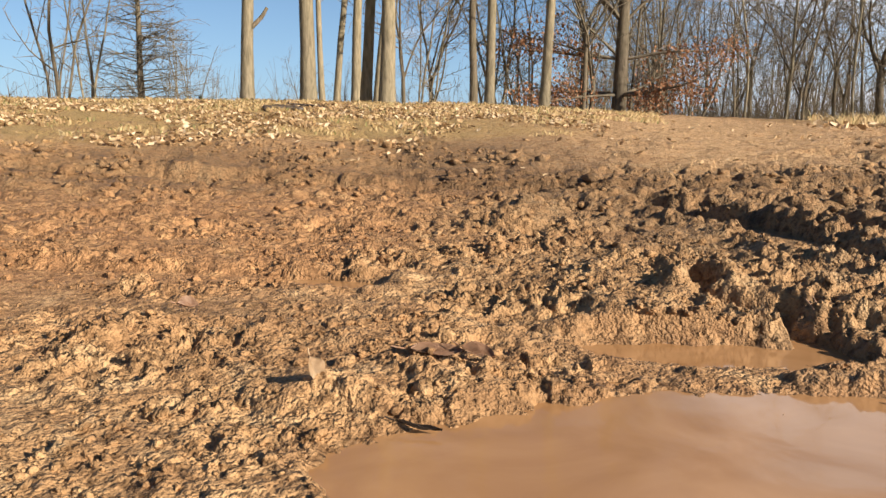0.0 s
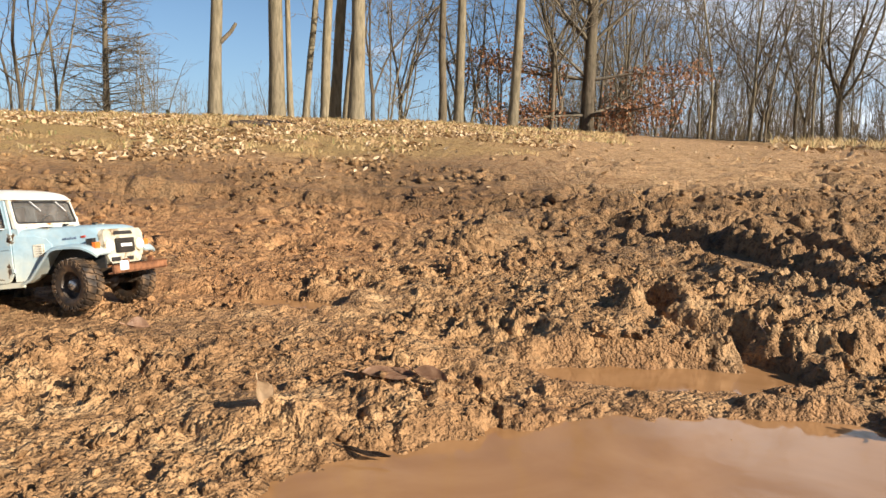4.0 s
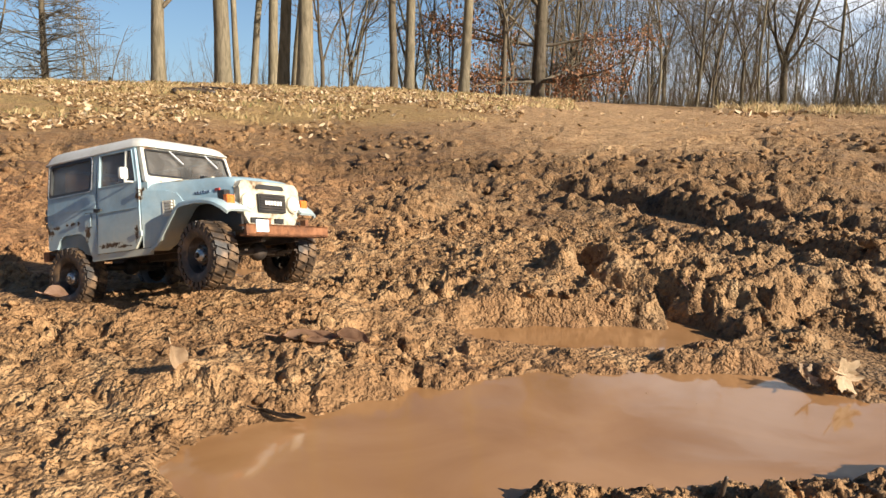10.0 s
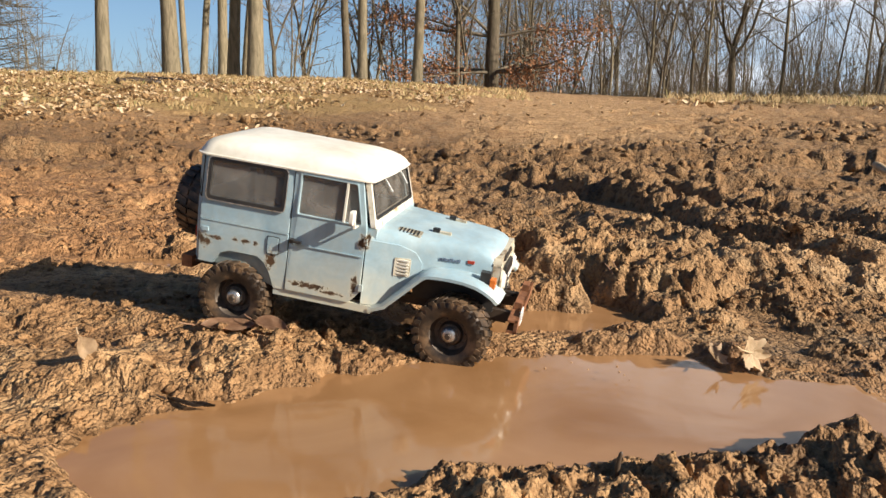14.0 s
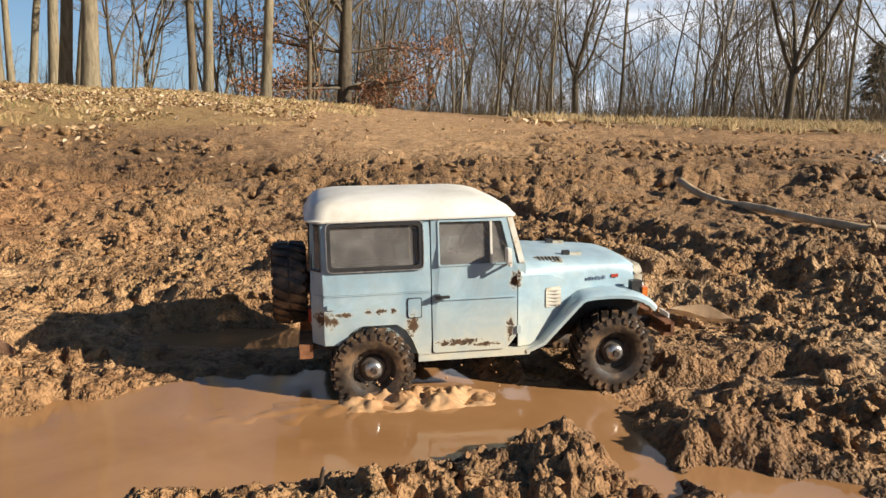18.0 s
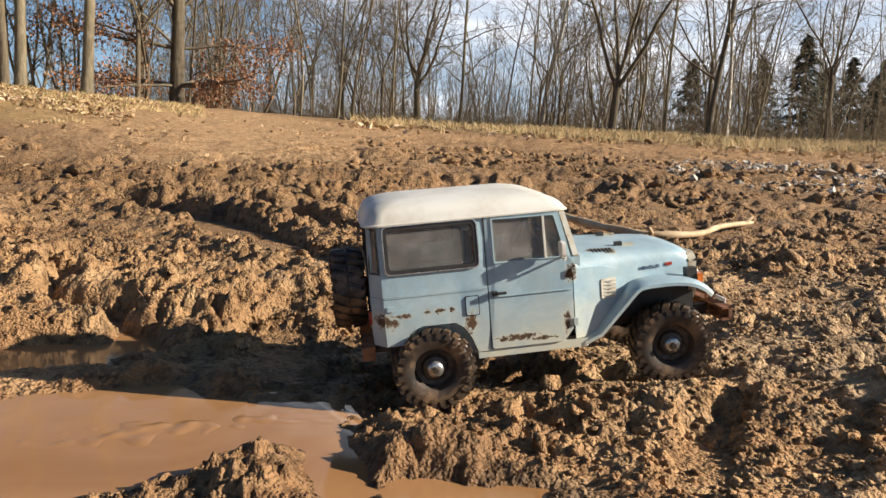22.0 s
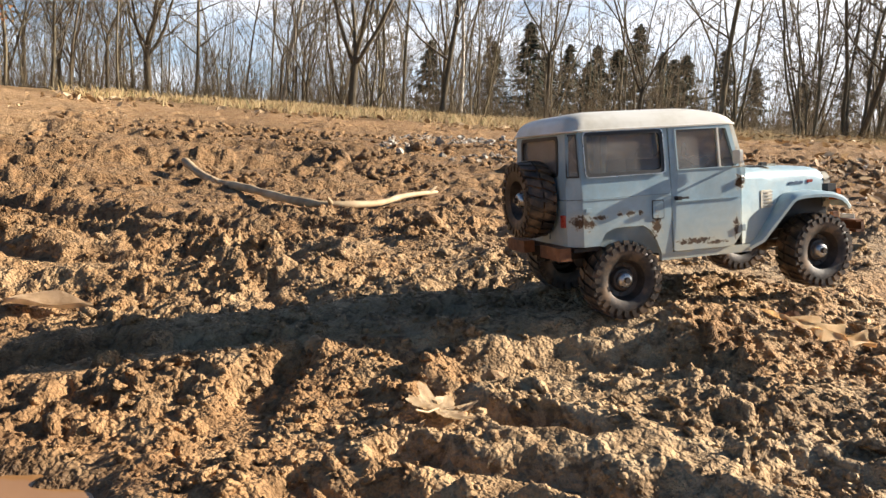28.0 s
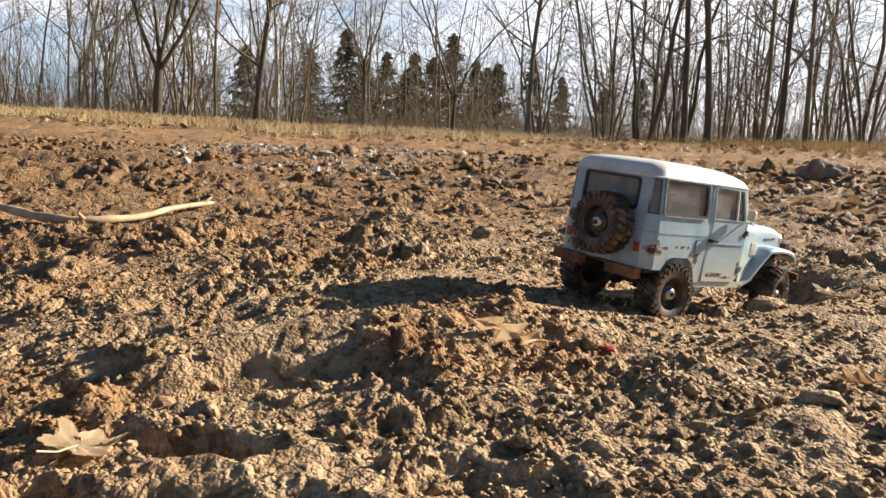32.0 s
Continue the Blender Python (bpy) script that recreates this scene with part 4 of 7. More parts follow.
def make_cab():
    for s, sn in ((-1, "right"), (1, "left")):
        P = on_side(s)
        quarter = [(-0.045, 0.034), (-0.045, 0.0865), (0.067, 0.0865), (0.067, 0.018), (0.053, 0.018), (0.047, 0.034), (0.040, 0.046), (0.030, 0.053), (-0.006, 0.053), (-0.018, 0.048), (-0.027, 0.034)]
        part("quarter_panel", slab(quarter, P, 0.004), PAINT, truck, "pale blue panel with rust")
        upper_out = rounded([(-0.045, 0.0875), (0.067, 0.0875), (0.067, 0.166), (-0.045, 0.166)], 0.001, 4)
        upper = part("window_panel", slab(upper_out, P, 0.004, REAR_WIN), PAINT, truck)
        seal = part("window_seal", slab(grown(REAR_WIN, 0.0024), lambda u, v, d: P(u, v, d - 0.0016), 0.003, grown(REAR_WIN, -0.0018)), BLACK, upper, "black rubber seal")
        part("window_trim", slab(grown(REAR_WIN, 0.0030), lambda u, v, d: P(u, v, d - 0.0022), 0.0015, grown(REAR_WIN, 0.0020)), CHROME, upper)
        part("window_pane", slab(REAR_WIN, lambda u, v, d: P(u, v, d + 0.0018), 0.001), WINDOW, upper, "dusty translucent pane")
        bm = boxes((-0.044, s * side_y(0.09) - 0.0006, 0.0860, 0.066, s * side_y(0.09) + 0.0006, 0.0872))
        part("belt_crease", bm, PAINT, truck)
        d_out = rounded([(0.0685, 0.0195), (0.149, 0.0195), (0.1605, 0.034), (0.1610, 0.110), (0.1495, 0.1645), (0.0685, 0.1645)], 0.003, 3)
        d_in = rounded(DOOR_WIN, 0.002, 3)
        door = part("door", slab(d_out, lambda u, v, d: P(u, v, d - 0.0012), 0.005, d_in), PAINT, truck, "pale blue door with rusted sill")
        part("door_glass", slab(d_in, lambda u, v, d: P(u, v, d + 0.0012), 0.001), WINDOW, door, "dusty translucent pane")
        part("window_frame", slab(grown(d_in, 0.0016), lambda u, v, d: P(u, v, d - 0.0022), 0.002, d_in), PAINT, door)
        bm = bmesh.new()
        for z0, z1 in ((0.114, 0.137), (0.137, 0.160)):
            v = [Vector((x, s * (side_y(z) + o), z)) * S for z in (z0, z1) for x in (0.1315, 0.1338) for o in (-0.001, 0.0022)]
            q = [bm.verts.new(p) for p in v]
            for f in ((0, 1, 3, 2), (4, 6, 7, 5), (0, 4, 5, 1), (2, 3, 7, 6), (0, 2, 6, 4), (1, 5, 7, 3)):
                bm.faces.new([q[i] for i in f])
        part("quarter_light_bar", bm, ROOF_WHITE, door, "off-white divider bar")
        bm = boxes((0.0715, s * 0.0850, 0.0790, 0.0765, s * 0.0925, 0.0835), (0.0715, s * 0.0890, 0.0800, 0.0860, s * 0.0925, 0.0825))
        part("door_handle", bm, BLACK, door, "dark door handle", bevel=0.0006)
        bm = boxes((0.070, s * 0.0862, 0.0765, 0.159, s * 0.0872, 0.0775))
        part("door_crease", bm, PAINT, door)
        for z in (0.040, 0.096):
            part("door_hinge", boxes((0.1600, s * 0.0855, z - 0.004, 0.1645, s * 0.0885, z + 0.004)), PAINT, door, bevel=0.0006)
        # mirror on a bent arm
        arm = boxes((0.1490, s * 0.0855, 0.1120, 0.1515, s * 0.099, 0.1140), (0.1490, s * 0.0975, 0.112, 0.1515, s * 0.0995, 0.1200))
        arm_ob = part("mirror_arm", arm, ROOF_WHITE, truck)
        head = slab(rounded([(0.092, 0.1165), (0.1045, 0.1165), (0.1045, 0.1325), (0.092, 0.1325)], 0.003, 3), lambda u, v, d: (0.1455 + d + 0.04 * (u - 0.098), s * u, v), 0.004)
        part("mirror", head, ROOF_WHITE, arm_ob, "small white door mirror")
        # rocker and cowl side
        part("rocker", boxes((0.053, s * 0.079, 0.0100, 0.176, s * 0.0845, 0.0190)), PAINT, truck, "dirty cream-stained sill", bevel=0.001)
        cowl = [(0.1625, 0.0200), (0.1850, 0.0200), (0.2270, 0.0660), (0.2270, 0.0780), (0.2180, 0.0900), (0.2000, 0.0960), (0.1625, 0.0985)]
        yc = lambda u: hood_half(u) + 0.0012
        panel = part("cowl_side", slab(cowl, lambda u, v, d: (u, s * (yc(u) - d), v), 0.003), PAINT, truck)
        vent = part("side_vent", slab(rounded([(0.196, 0.0595), (0.2145, 0.0595), (0.2145, 0.0815), (0.196, 0.0815)], 0.002, 3), lambda u, v, d: (u, s * (yc(u) + 0.0012 - d), v), 0.003), CREAM, panel, "cream louvred side vent")
        for k in range(5):
            z = 0.0622 + 0.0040 * k
            part("louvre", boxes((0.1975, s * (yc(0.205) + 0.0010), z, 0.2130, s * (yc(0.205) + 0.0032), z + 0.0018)), ROOF_WHITE, truck)
        if s < 0:
            cap = part("fuel_cap", slab(rounded([(0.0425, 0.0600), (0.0560, 0.0600), (0.0560, 0.0800), (0.0425, 0.0800)], 0.002, 3), lambda u, v, d: P(u, v, d - 0.0012), 0.002), PAINT, truck, "square fuel flap")
            part("flap_gap", slab(rounded([(0.0415, 0.0590), (0.0570, 0.0590), (0.0570, 0.0810), (0.0415, 0.0810)], 0.002, 3), lambda u, v, d: P(u, v, d - 0.0005), 0.001), BLACK, truck)
        # rear corner with its narrow window
        cx0, cy0, cx1, cy1 = -0.0455, 0.0855, -0.0580, 0.0700
        corner = lambda u, v, d: (cx0 + (cx1 - cx0) * u + 0.03 * max(0, v - 0.10) * u + d * 0.7, s * (cy0 + (cy1 - cy0) * u - (0.0855 - side_y(v)) - d * 0.7), v)
        part("corner_lower", slab([(0, 0.034), (1, 0.034), (1, 0.0870), (0, 0.0870)], corner, 0.004), PAINT, truck)
        cp = part("corner_panel", slab(rounded([(0, 0.0875), (1, 0.0875), (1, 0.166), (0, 0.166)], 0.001, 3), corner, 0.004, rounded([(0.17, 0.114), (0.83, 0.114), (0.83, 0.159), (0.17, 0.159)], 0.006, 3)), PAINT, truck)
        wo = rounded([(0.17, 0.114), (0.83, 0.114), (0.83, 0.159), (0.17, 0.159)], 0.006, 3)
        part("corner_pane", slab(wo, lambda u, v, d: corner(u, v, d + 0.0015), 0.001), WINDOW, cp, "dusty translucent pane")
        part("corner_seal", slab(grown(wo, 0.0), lambda u, v, d: corner(0.5 + (u - 0.5) * 1.22, 0.1365 + (v - 0.1365) * 1.08, d - 0.001), 0.002, [(0.5 + (u - 0.5) * 0.82, 0.1365 + (v - 0.1365) * 0.926) for u, v in wo]), BLACK, cp, "black rubber seal")
        # tail lamp
        part("tail_lamp", boxes((-0.0610, s * 0.060 if s > 0 else -0.068, 0.0560, -0.0575, s * 0.068 if s > 0 else -0.060, 0.0700)), RED, truck, "faded red tail lamp", bevel=0.0008)
        # side marker on the rear quarter
        part("side_latch", boxes((-0.042, s * 0.0850, 0.0725, -0.034, s * 0.0872, 0.0775)), PAINT, truck, bevel=0.0006)
    part("tailgate", slab(rounded([(-0.070, 0.034), (0.070, 0.034), (0.070, 0.0870), (-0.070, 0.0870)], 0.001, 3), on_back, 0.004), PAINT, truck, "pale blue chipped tailgate")
    rw = rounded([(-0.050, 0.116), (0.050, 0.116), (0.050, 0.158), (-0.050, 0.158)], 0.006, 4)
    ro = rounded([(-0.070, 0.0875), (0.070, 0.0875), (0.070, 0.166), (-0.070, 0.166)], 0.001, 4)
    up = part("rear_panel", slab(ro, on_back, 0.004, rw), PAINT, truck)
    part("rear_pane", slab(rw, lambda u, v, d: on_back(u, v, d + 0.0015), 0.001), WINDOW, up, "dusty translucent pane")
    part("rear_seal", slab(grown(rw, 0.0024), lambda u, v, d: on_back(u, v, d - 0.0014), 0.002, grown(rw, -0.0016)), BLACK, up, "black rubber seal")
    for y in (-0.0235, 0.0235):
        part("tailgate_crease", boxes((-0.0592, y - 0.0008, 0.040, -0.0578, y + 0.0008, 0.086)), PAINT, truck)
    # roof: rings drawn in from the gutter
    bm = bmesh.new()
    plan = [Vector(p) for p in rounded([(-0.0600, -0.071), (-0.0480, -0.0822), (0.1480, -0.0812), (0.1610, -0.0765), (0.1635, 0.0), (0.1610, 0.0765), (0.1480, 0.0812), (-0.0480, 0.0822), (-0.0600, 0.071), (-0.0615, 0.0)], 0.012, 5)]
    cen, rows = Vector((0.051, 0.0)), []
    for inset, z in ((0.004, 0.1625), (-0.0010, 0.1630), (-0.0010, 0.1646), (0.0006, 0.1652), (0.0012, 0.1662), (0.0034, 0.1715), (0.0062, 0.1760), (0.0105, 0.1798), (0.0170, 0.1828), (0.027, 0.1851), (0.042, 0.1868), (0.062, 0.1878), (0.078, 0.1881)):
        row = []
        for p in plan:
            q = p - cen
            q = Vector((q.x * (1 - inset / 0.1115), q.y * (1 - inset / 0.0822)))
            fall = 0.0085 * max(0, (q.x - 0.035) / 0.07) ** 2 * max(0, (z - 0.166) / 0.022)
            row.append(bm.verts.new(Vector((cen.x + q.x, q.y, z - fall)) * S))
        rows.append(row)
    n = len(plan)
    for a, b in zip(rows, rows[1:]):
        for k in range(n):
            bm.faces.new((a[k], a[(k + 1) % n], b[(k + 1) % n], b[k]))
    bm.faces.new(rows[-1]), bm.faces.new(rows[0])
    part("roof", bm, ROOF_WHITE, truck, "chalky white fibreglass roof")
    # windscreen
    ws = lambda u, v, d: (0.1665 - 0.26 * (v - 0.128) - d, u, v)
    wo = rounded([(-0.0815, 0.1110), (0.0815, 0.1110), (0.0770, 0.1635), (-0.0770, 0.1635)], 0.003, 4)
    wi = rounded([(-0.0745, 0.1215), (0.0745, 0.1215), (0.0710, 0.1600), (-0.0710, 0.1600)], 0.005, 4)
    fr = part("windscreen_frame", slab(wo, ws, 0.006, wi), PILLAR, truck, "off-white frame streaked with orange rust")
    part("windscreen_seal", slab(grown(wi, 0.0012), lambda u, v, d: ws(u, v, d - 0.0008), 0.002, grown(wi, -0.0016)), BLACK, fr, "black rubber seal")
    part("windscreen", slab(wi, lambda u, v, d: ws(u, v, d + 0.002), 0.001), CLEAR, fr, "dusty windscreen")
    for y in (-0.030, 0.034):
        # wipers hang from the top of the frame
        bm = bmesh.new()
        pts = [ws(y + 0.020 * k - 0.002, 0.1605 - 0.018 * k, -0.003) for k in (0, 1)]
        for p, q in ((Vector(pts[0]), Vector(pts[1])),):
            v = [bm.verts.new((c + Vector((dx, dy, 0))) * S) for c in (p, q) for dx, dy in ((-0.001, -0.001), (0.001, -0.001), (0.001, 0.001), (-0.001, 0.001))]
            for f in ((0, 1, 2, 3), (7, 6, 5, 4), (0, 4, 5, 1), (1, 5, 6, 2), (2, 6, 7, 3), (3, 7, 4, 0)):
                bm.faces.new([v[i] for i in f])
        part("wiper", bm, PLATE, fr)
    part("cowl", boxes((0.158, -0.0800, 0.095, 0.1720, 0.0800, 0.1115)), PAINT, truck, "pale blue rust-stained scuttle", bevel=0.003)


def make_front():
    # bonnet: sections from the scuttle to the nose
    bm = bmesh.new()
    secs = [(0.166, 0.1115), (0.180, 0.1118), (0.200, 0.1115), (0.225, 0.1105), (0.250, 0.1092), (0.275, 0.1080), (0.293, 0.1062), (0.303, 0.1035), (0.310, 0.0990), (0.3145, 0.0930)]
    rows = []
    for x, zt in secs:
        hw, zb = hood_half(x), 0.0700
        prof = [(-hw, zb), (-hw * 1.0, zt - 0.0220), (-hw * 0.995, zt - 0.0155), (-hw * 0.975, zt - 0.0098), (-hw * 0.935, zt - 0.0055), (-hw * 0.86, zt - 0.0026), (-hw * 0.70, zt - 0.0012), (-hw * 0.35, zt - 0.0003), (0, zt)]
        prof = prof + [(-y, z) for y, z in reversed(prof[:-1])]
        rows.append([bm.verts.new(Vector((x, y, z)) * S) for y, z in prof])
    for a, b in zip(rows, rows[1:]):
        for k in range(len(a) - 1):
            bm.faces.new((a[k], a[k + 1], b[k + 1], b[k]))
    bm.faces.new(rows[0]), bm.faces.new(rows[-1])
    hood = part("bonnet", bm, PAINT, truck, "faded pale blue bonnet")
    for x, y in ((0.232, -0.036), (0.236, 0.036)):
        part("clip_plate", boxes((x + 0.004, y - 0.0025, 0.1080, x + 0.018, y + 0.0025, 0.1112)), CREAM, hood, bevel=0.0006)
        part("bonnet_clip", boxes((x - 0.004, y - 0.003, 0.1080, x + 0.004, y + 0.003, 0.1140)), BLACK, hood, bevel=0.0008)
    top = lambda u, v, d: (u, v, 0.1094 - d + 0.22 * (v + 0.058) - 0.04 * (u - 0.205))
    lo = part("bonnet_vent", slab(rounded([(0.190, -0.064), (0.220, -0.064), (0.220, -0.050), (0.190, -0.050)], 0.003, 3), top, 0.004), CREAM, hood, "cream louvred bonnet vent")
    for k in range(6):
        x = 0.193 + 0.0043 * k
        part("vent_slot", slab([(x, -0.0625), (x + 0.0018, -0.0625), (x + 0.0018, -0.0515), (x, -0.0515)], lambda u, v, d: top(u, v, d - 0.0006), 0.001), BLACK, lo)
    part("far_vent", slab(rounded([(0.190, 0.050), (0.220, 0.050), (0.220, 0.064), (0.190, 0.064)], 0.003, 3), lambda u, v, d: top(u, -v, d), 0.004), CREAM, hood, "cream louvred bonnet vent")
    for s in (-1, 1):
        for k in range(6):
            x = 0.246 + 0.0042 * k
            yb = s * hood_half(x)
            part("badge_bar", boxes((x, yb - 0.0012, 0.0850, x + 0.0030, yb + 0.0012, 0.0876 + 0.0008 * (k % 2))), BADGE, hood)
        yb = s * hood_half(0.282)
        part("red_badge", boxes((0.278, yb - 0.0016, 0.0858, 0.286, yb + 0.0016, 0.0892)), RED, hood, "small red badge")
    # grille surround
    front = lambda u, v, d: (0.3175 - d - 0.10 * max(0, v - 0.075), u, v)
    bib = rounded([(-0.042, 0.0360), (0.042, 0.0360), (0.0555, 0.0580), (0.0555, 0.0900), (0.0500, 0.0970), (-0.0500, 0.0970), (-0.0555, 0.0900), (-0.0555, 0.0580)], 0.007, 4)
    g = part("grille_surround", slab(bib, front, 0.008), CREAM, truck, "cream rust-streaked grille surround", bevel=0.0012)
    fr = part("grille_frame", slab(rounded([(-0.0255, 0.0545), (0.0255, 0.0545), (0.0255, 0.0800), (-0.0255, 0.0800)], 0.002, 3), lambda u, v, d: front(u, v, d - 0.003), 0.003), BLACK, g, "black mesh grille")
    for k in range(7):
        z = 0.0565 + 0.0034 * k
        part("grille_bar", slab([(-0.0235, z), (0.0235, z), (0.0235, z + 0.0012), (-0.0235, z + 0.0012)], lambda u, v, d: front(u, v, d - 0.0042), 0.0014), CHASSIS, fr)
    for k in range(6):
        y = -0.0155 + 0.0054 * k
        part("letter_bar", slab([(y, 0.0645), (y + 0.0038, 0.0645), (y + 0.0038, 0.0702), (y, 0.0702)], lambda u, v, d: front(u, v, d - 0.0052), 0.001), PLATE, fr)
    part("air_slot", slab(rounded([(-0.027, 0.0868), (0.027, 0.0868), (0.023, 0.0928), (-0.023, 0.0928)], 0.002, 3), lambda u, v, d: front(u, v, d - 0.0015), 0.002), BLACK, g, "dark intake slot")
    for y in (-0.0425, 0.0425):
        bm = bmesh.new()
        disc(bm, (0.3165, y, 0.0672), "x", 0.0128, 0.0122, 0.0035, 24)
        hl = part("headlight_ring", bm, CREAM, g)
        bm = bmesh.new()
        disc(bm, (0.3195, y, 0.0672), "x", 0.0108, 0.0080, 0.0035, 24)
        part("headlight", bm, LENS, hl, "milky round headlight")
    part("winch_plate", boxes((0.3180, 0.004, 0.0400, 0.3200, 0.020, 0.0465)), BLACK, g, "small black plate", bevel=0.0005)
    for s in (-1, 1):
        # wing: a bent ribbon with a turned-down lip
        path = [(0.1700, 0.0185), (0.1880, 0.0260), (0.2290, 0.0700), (0.2370, 0.0745), (0.2480, 0.0760), (0.2660, 0.0765), (0.2820, 0.0758), (0.2960, 0.0735), (0.3080, 0.0692), (0.3180, 0.0630), (0.3260, 0.0555)]
        bm = bmesh.new()
        rows = []
        for i, (x, z) in enumerate(path):
            ax, az = path[max(0, i - 1)]
            bx, bz = path[min(len(path) - 1, i + 1)]
            nx, nz = -(bz - az), bx - ax
            l = math.hypot(nx, nz)
            nx, nz = nx / l, nz / l
            yo = float(np.interp(i, [0, 1, 2, 8, 10], [0.0855, 0.0865, 0.0885, 0.0885, 0.0835]))
            prof = [(0.050, 0.0004), (yo - 0.012, 0), (yo - 0.006, -0.0005), (yo - 0.0022, -0.0017), (yo, -0.0042), (yo, -0.0078), (yo - 0.0022, -0.0078), (yo - 0.0022, -0.0048), (yo - 0.006, -0.0032), (0.050, -0.0030)]
            rows.append([bm.verts.new(Vector((x + nx * h, s * y, z + nz * h)) * S) for y, h in prof])
        for a, b in zip(rows, rows[1:]):
            for k in range(len(a)):
                k2 = (k + 1) % len(a)
                bm.faces.new((a[k], a[k2], b[k2], b[k]))
        bm.faces.new(rows[0]), bm.faces.new(rows[-1])
        part("wing", bm, PAINT, truck, "pale blue flared wing")
        part("inner_wing", boxes((0.215, s * 0.048, 0.030, 0.314, s * 0.052, 0.0745)), BLACK, truck)
        lamp = part("lamp_stalk", boxes((0.297, s * 0.0690 - 0.005, 0.0700, 0.3090, s * 0.0690 + 0.005, 0.0830)), BLACK, truck, bevel=0.001)
        part("indicator", boxes((0.3090, s * 0.0690 - 0.0065, 0.0620, 0.3150, s * 0.0690 + 0.0065, 0.0760)), ORANGE, lamp, "amber indicator lamp", bevel=0.001)
    # bumpers
    bm = boxes((0.3360, -0.0780, 0.0190, 0.3480, 0.0780, 0.0220), (0.3360, -0.0780, 0.0320, 0.3480, 0.0780, 0.0345), (0.3440, -0.0780, 0.0190, 0.3480, 0.0780, 0.0345))
    bp = part("front_bumper", bm, RUST, truck, "brown rusted channel bumper", bevel=0.0008)
    part("number_plate", boxes((0.3480, -0.062, 0.0240, 0.3495, -0.040, 0.0400)), PLATE, bp, "small white plate with grey bars", bevel=0.0005)
    for k in range(5):
        part("plate_bar", boxes((0.3495, -0.0595 + 0.0038 * k, 0.0290, 0.3500, -0.0572 + 0.0038 * k, 0.0345)), GREYBAR, bp)
    part("tow_plate", boxes((0.3180, -0.040, 0.0400, 0.3200, -0.018, 0.0470)), BLACK, g, "small black plate", bevel=0.0005)
    for y in (-0.036, 0.036):
        part("bumper_bracket", boxes((0.290, y - 0.004, 0.0180, 0.338, y + 0.004, 0.0300)), CHASSIS, truck)
        part("bumper_hook", boxes((0.338, y - 0.003, 0.0345, 0.347, y + 0.003, 0.0430)), RUST, bp, bevel=0.001)
    for s in (-1, 1):
        part("rear_bumperette", boxes((-0.0720, s * 0.024 if s > 0 else -0.078, 0.0190, -0.0580, s * 0.078 if s > 0 else -0.024, 0.0340)), RUST, truck, "rusted rear bumper end", bevel=0.0012)


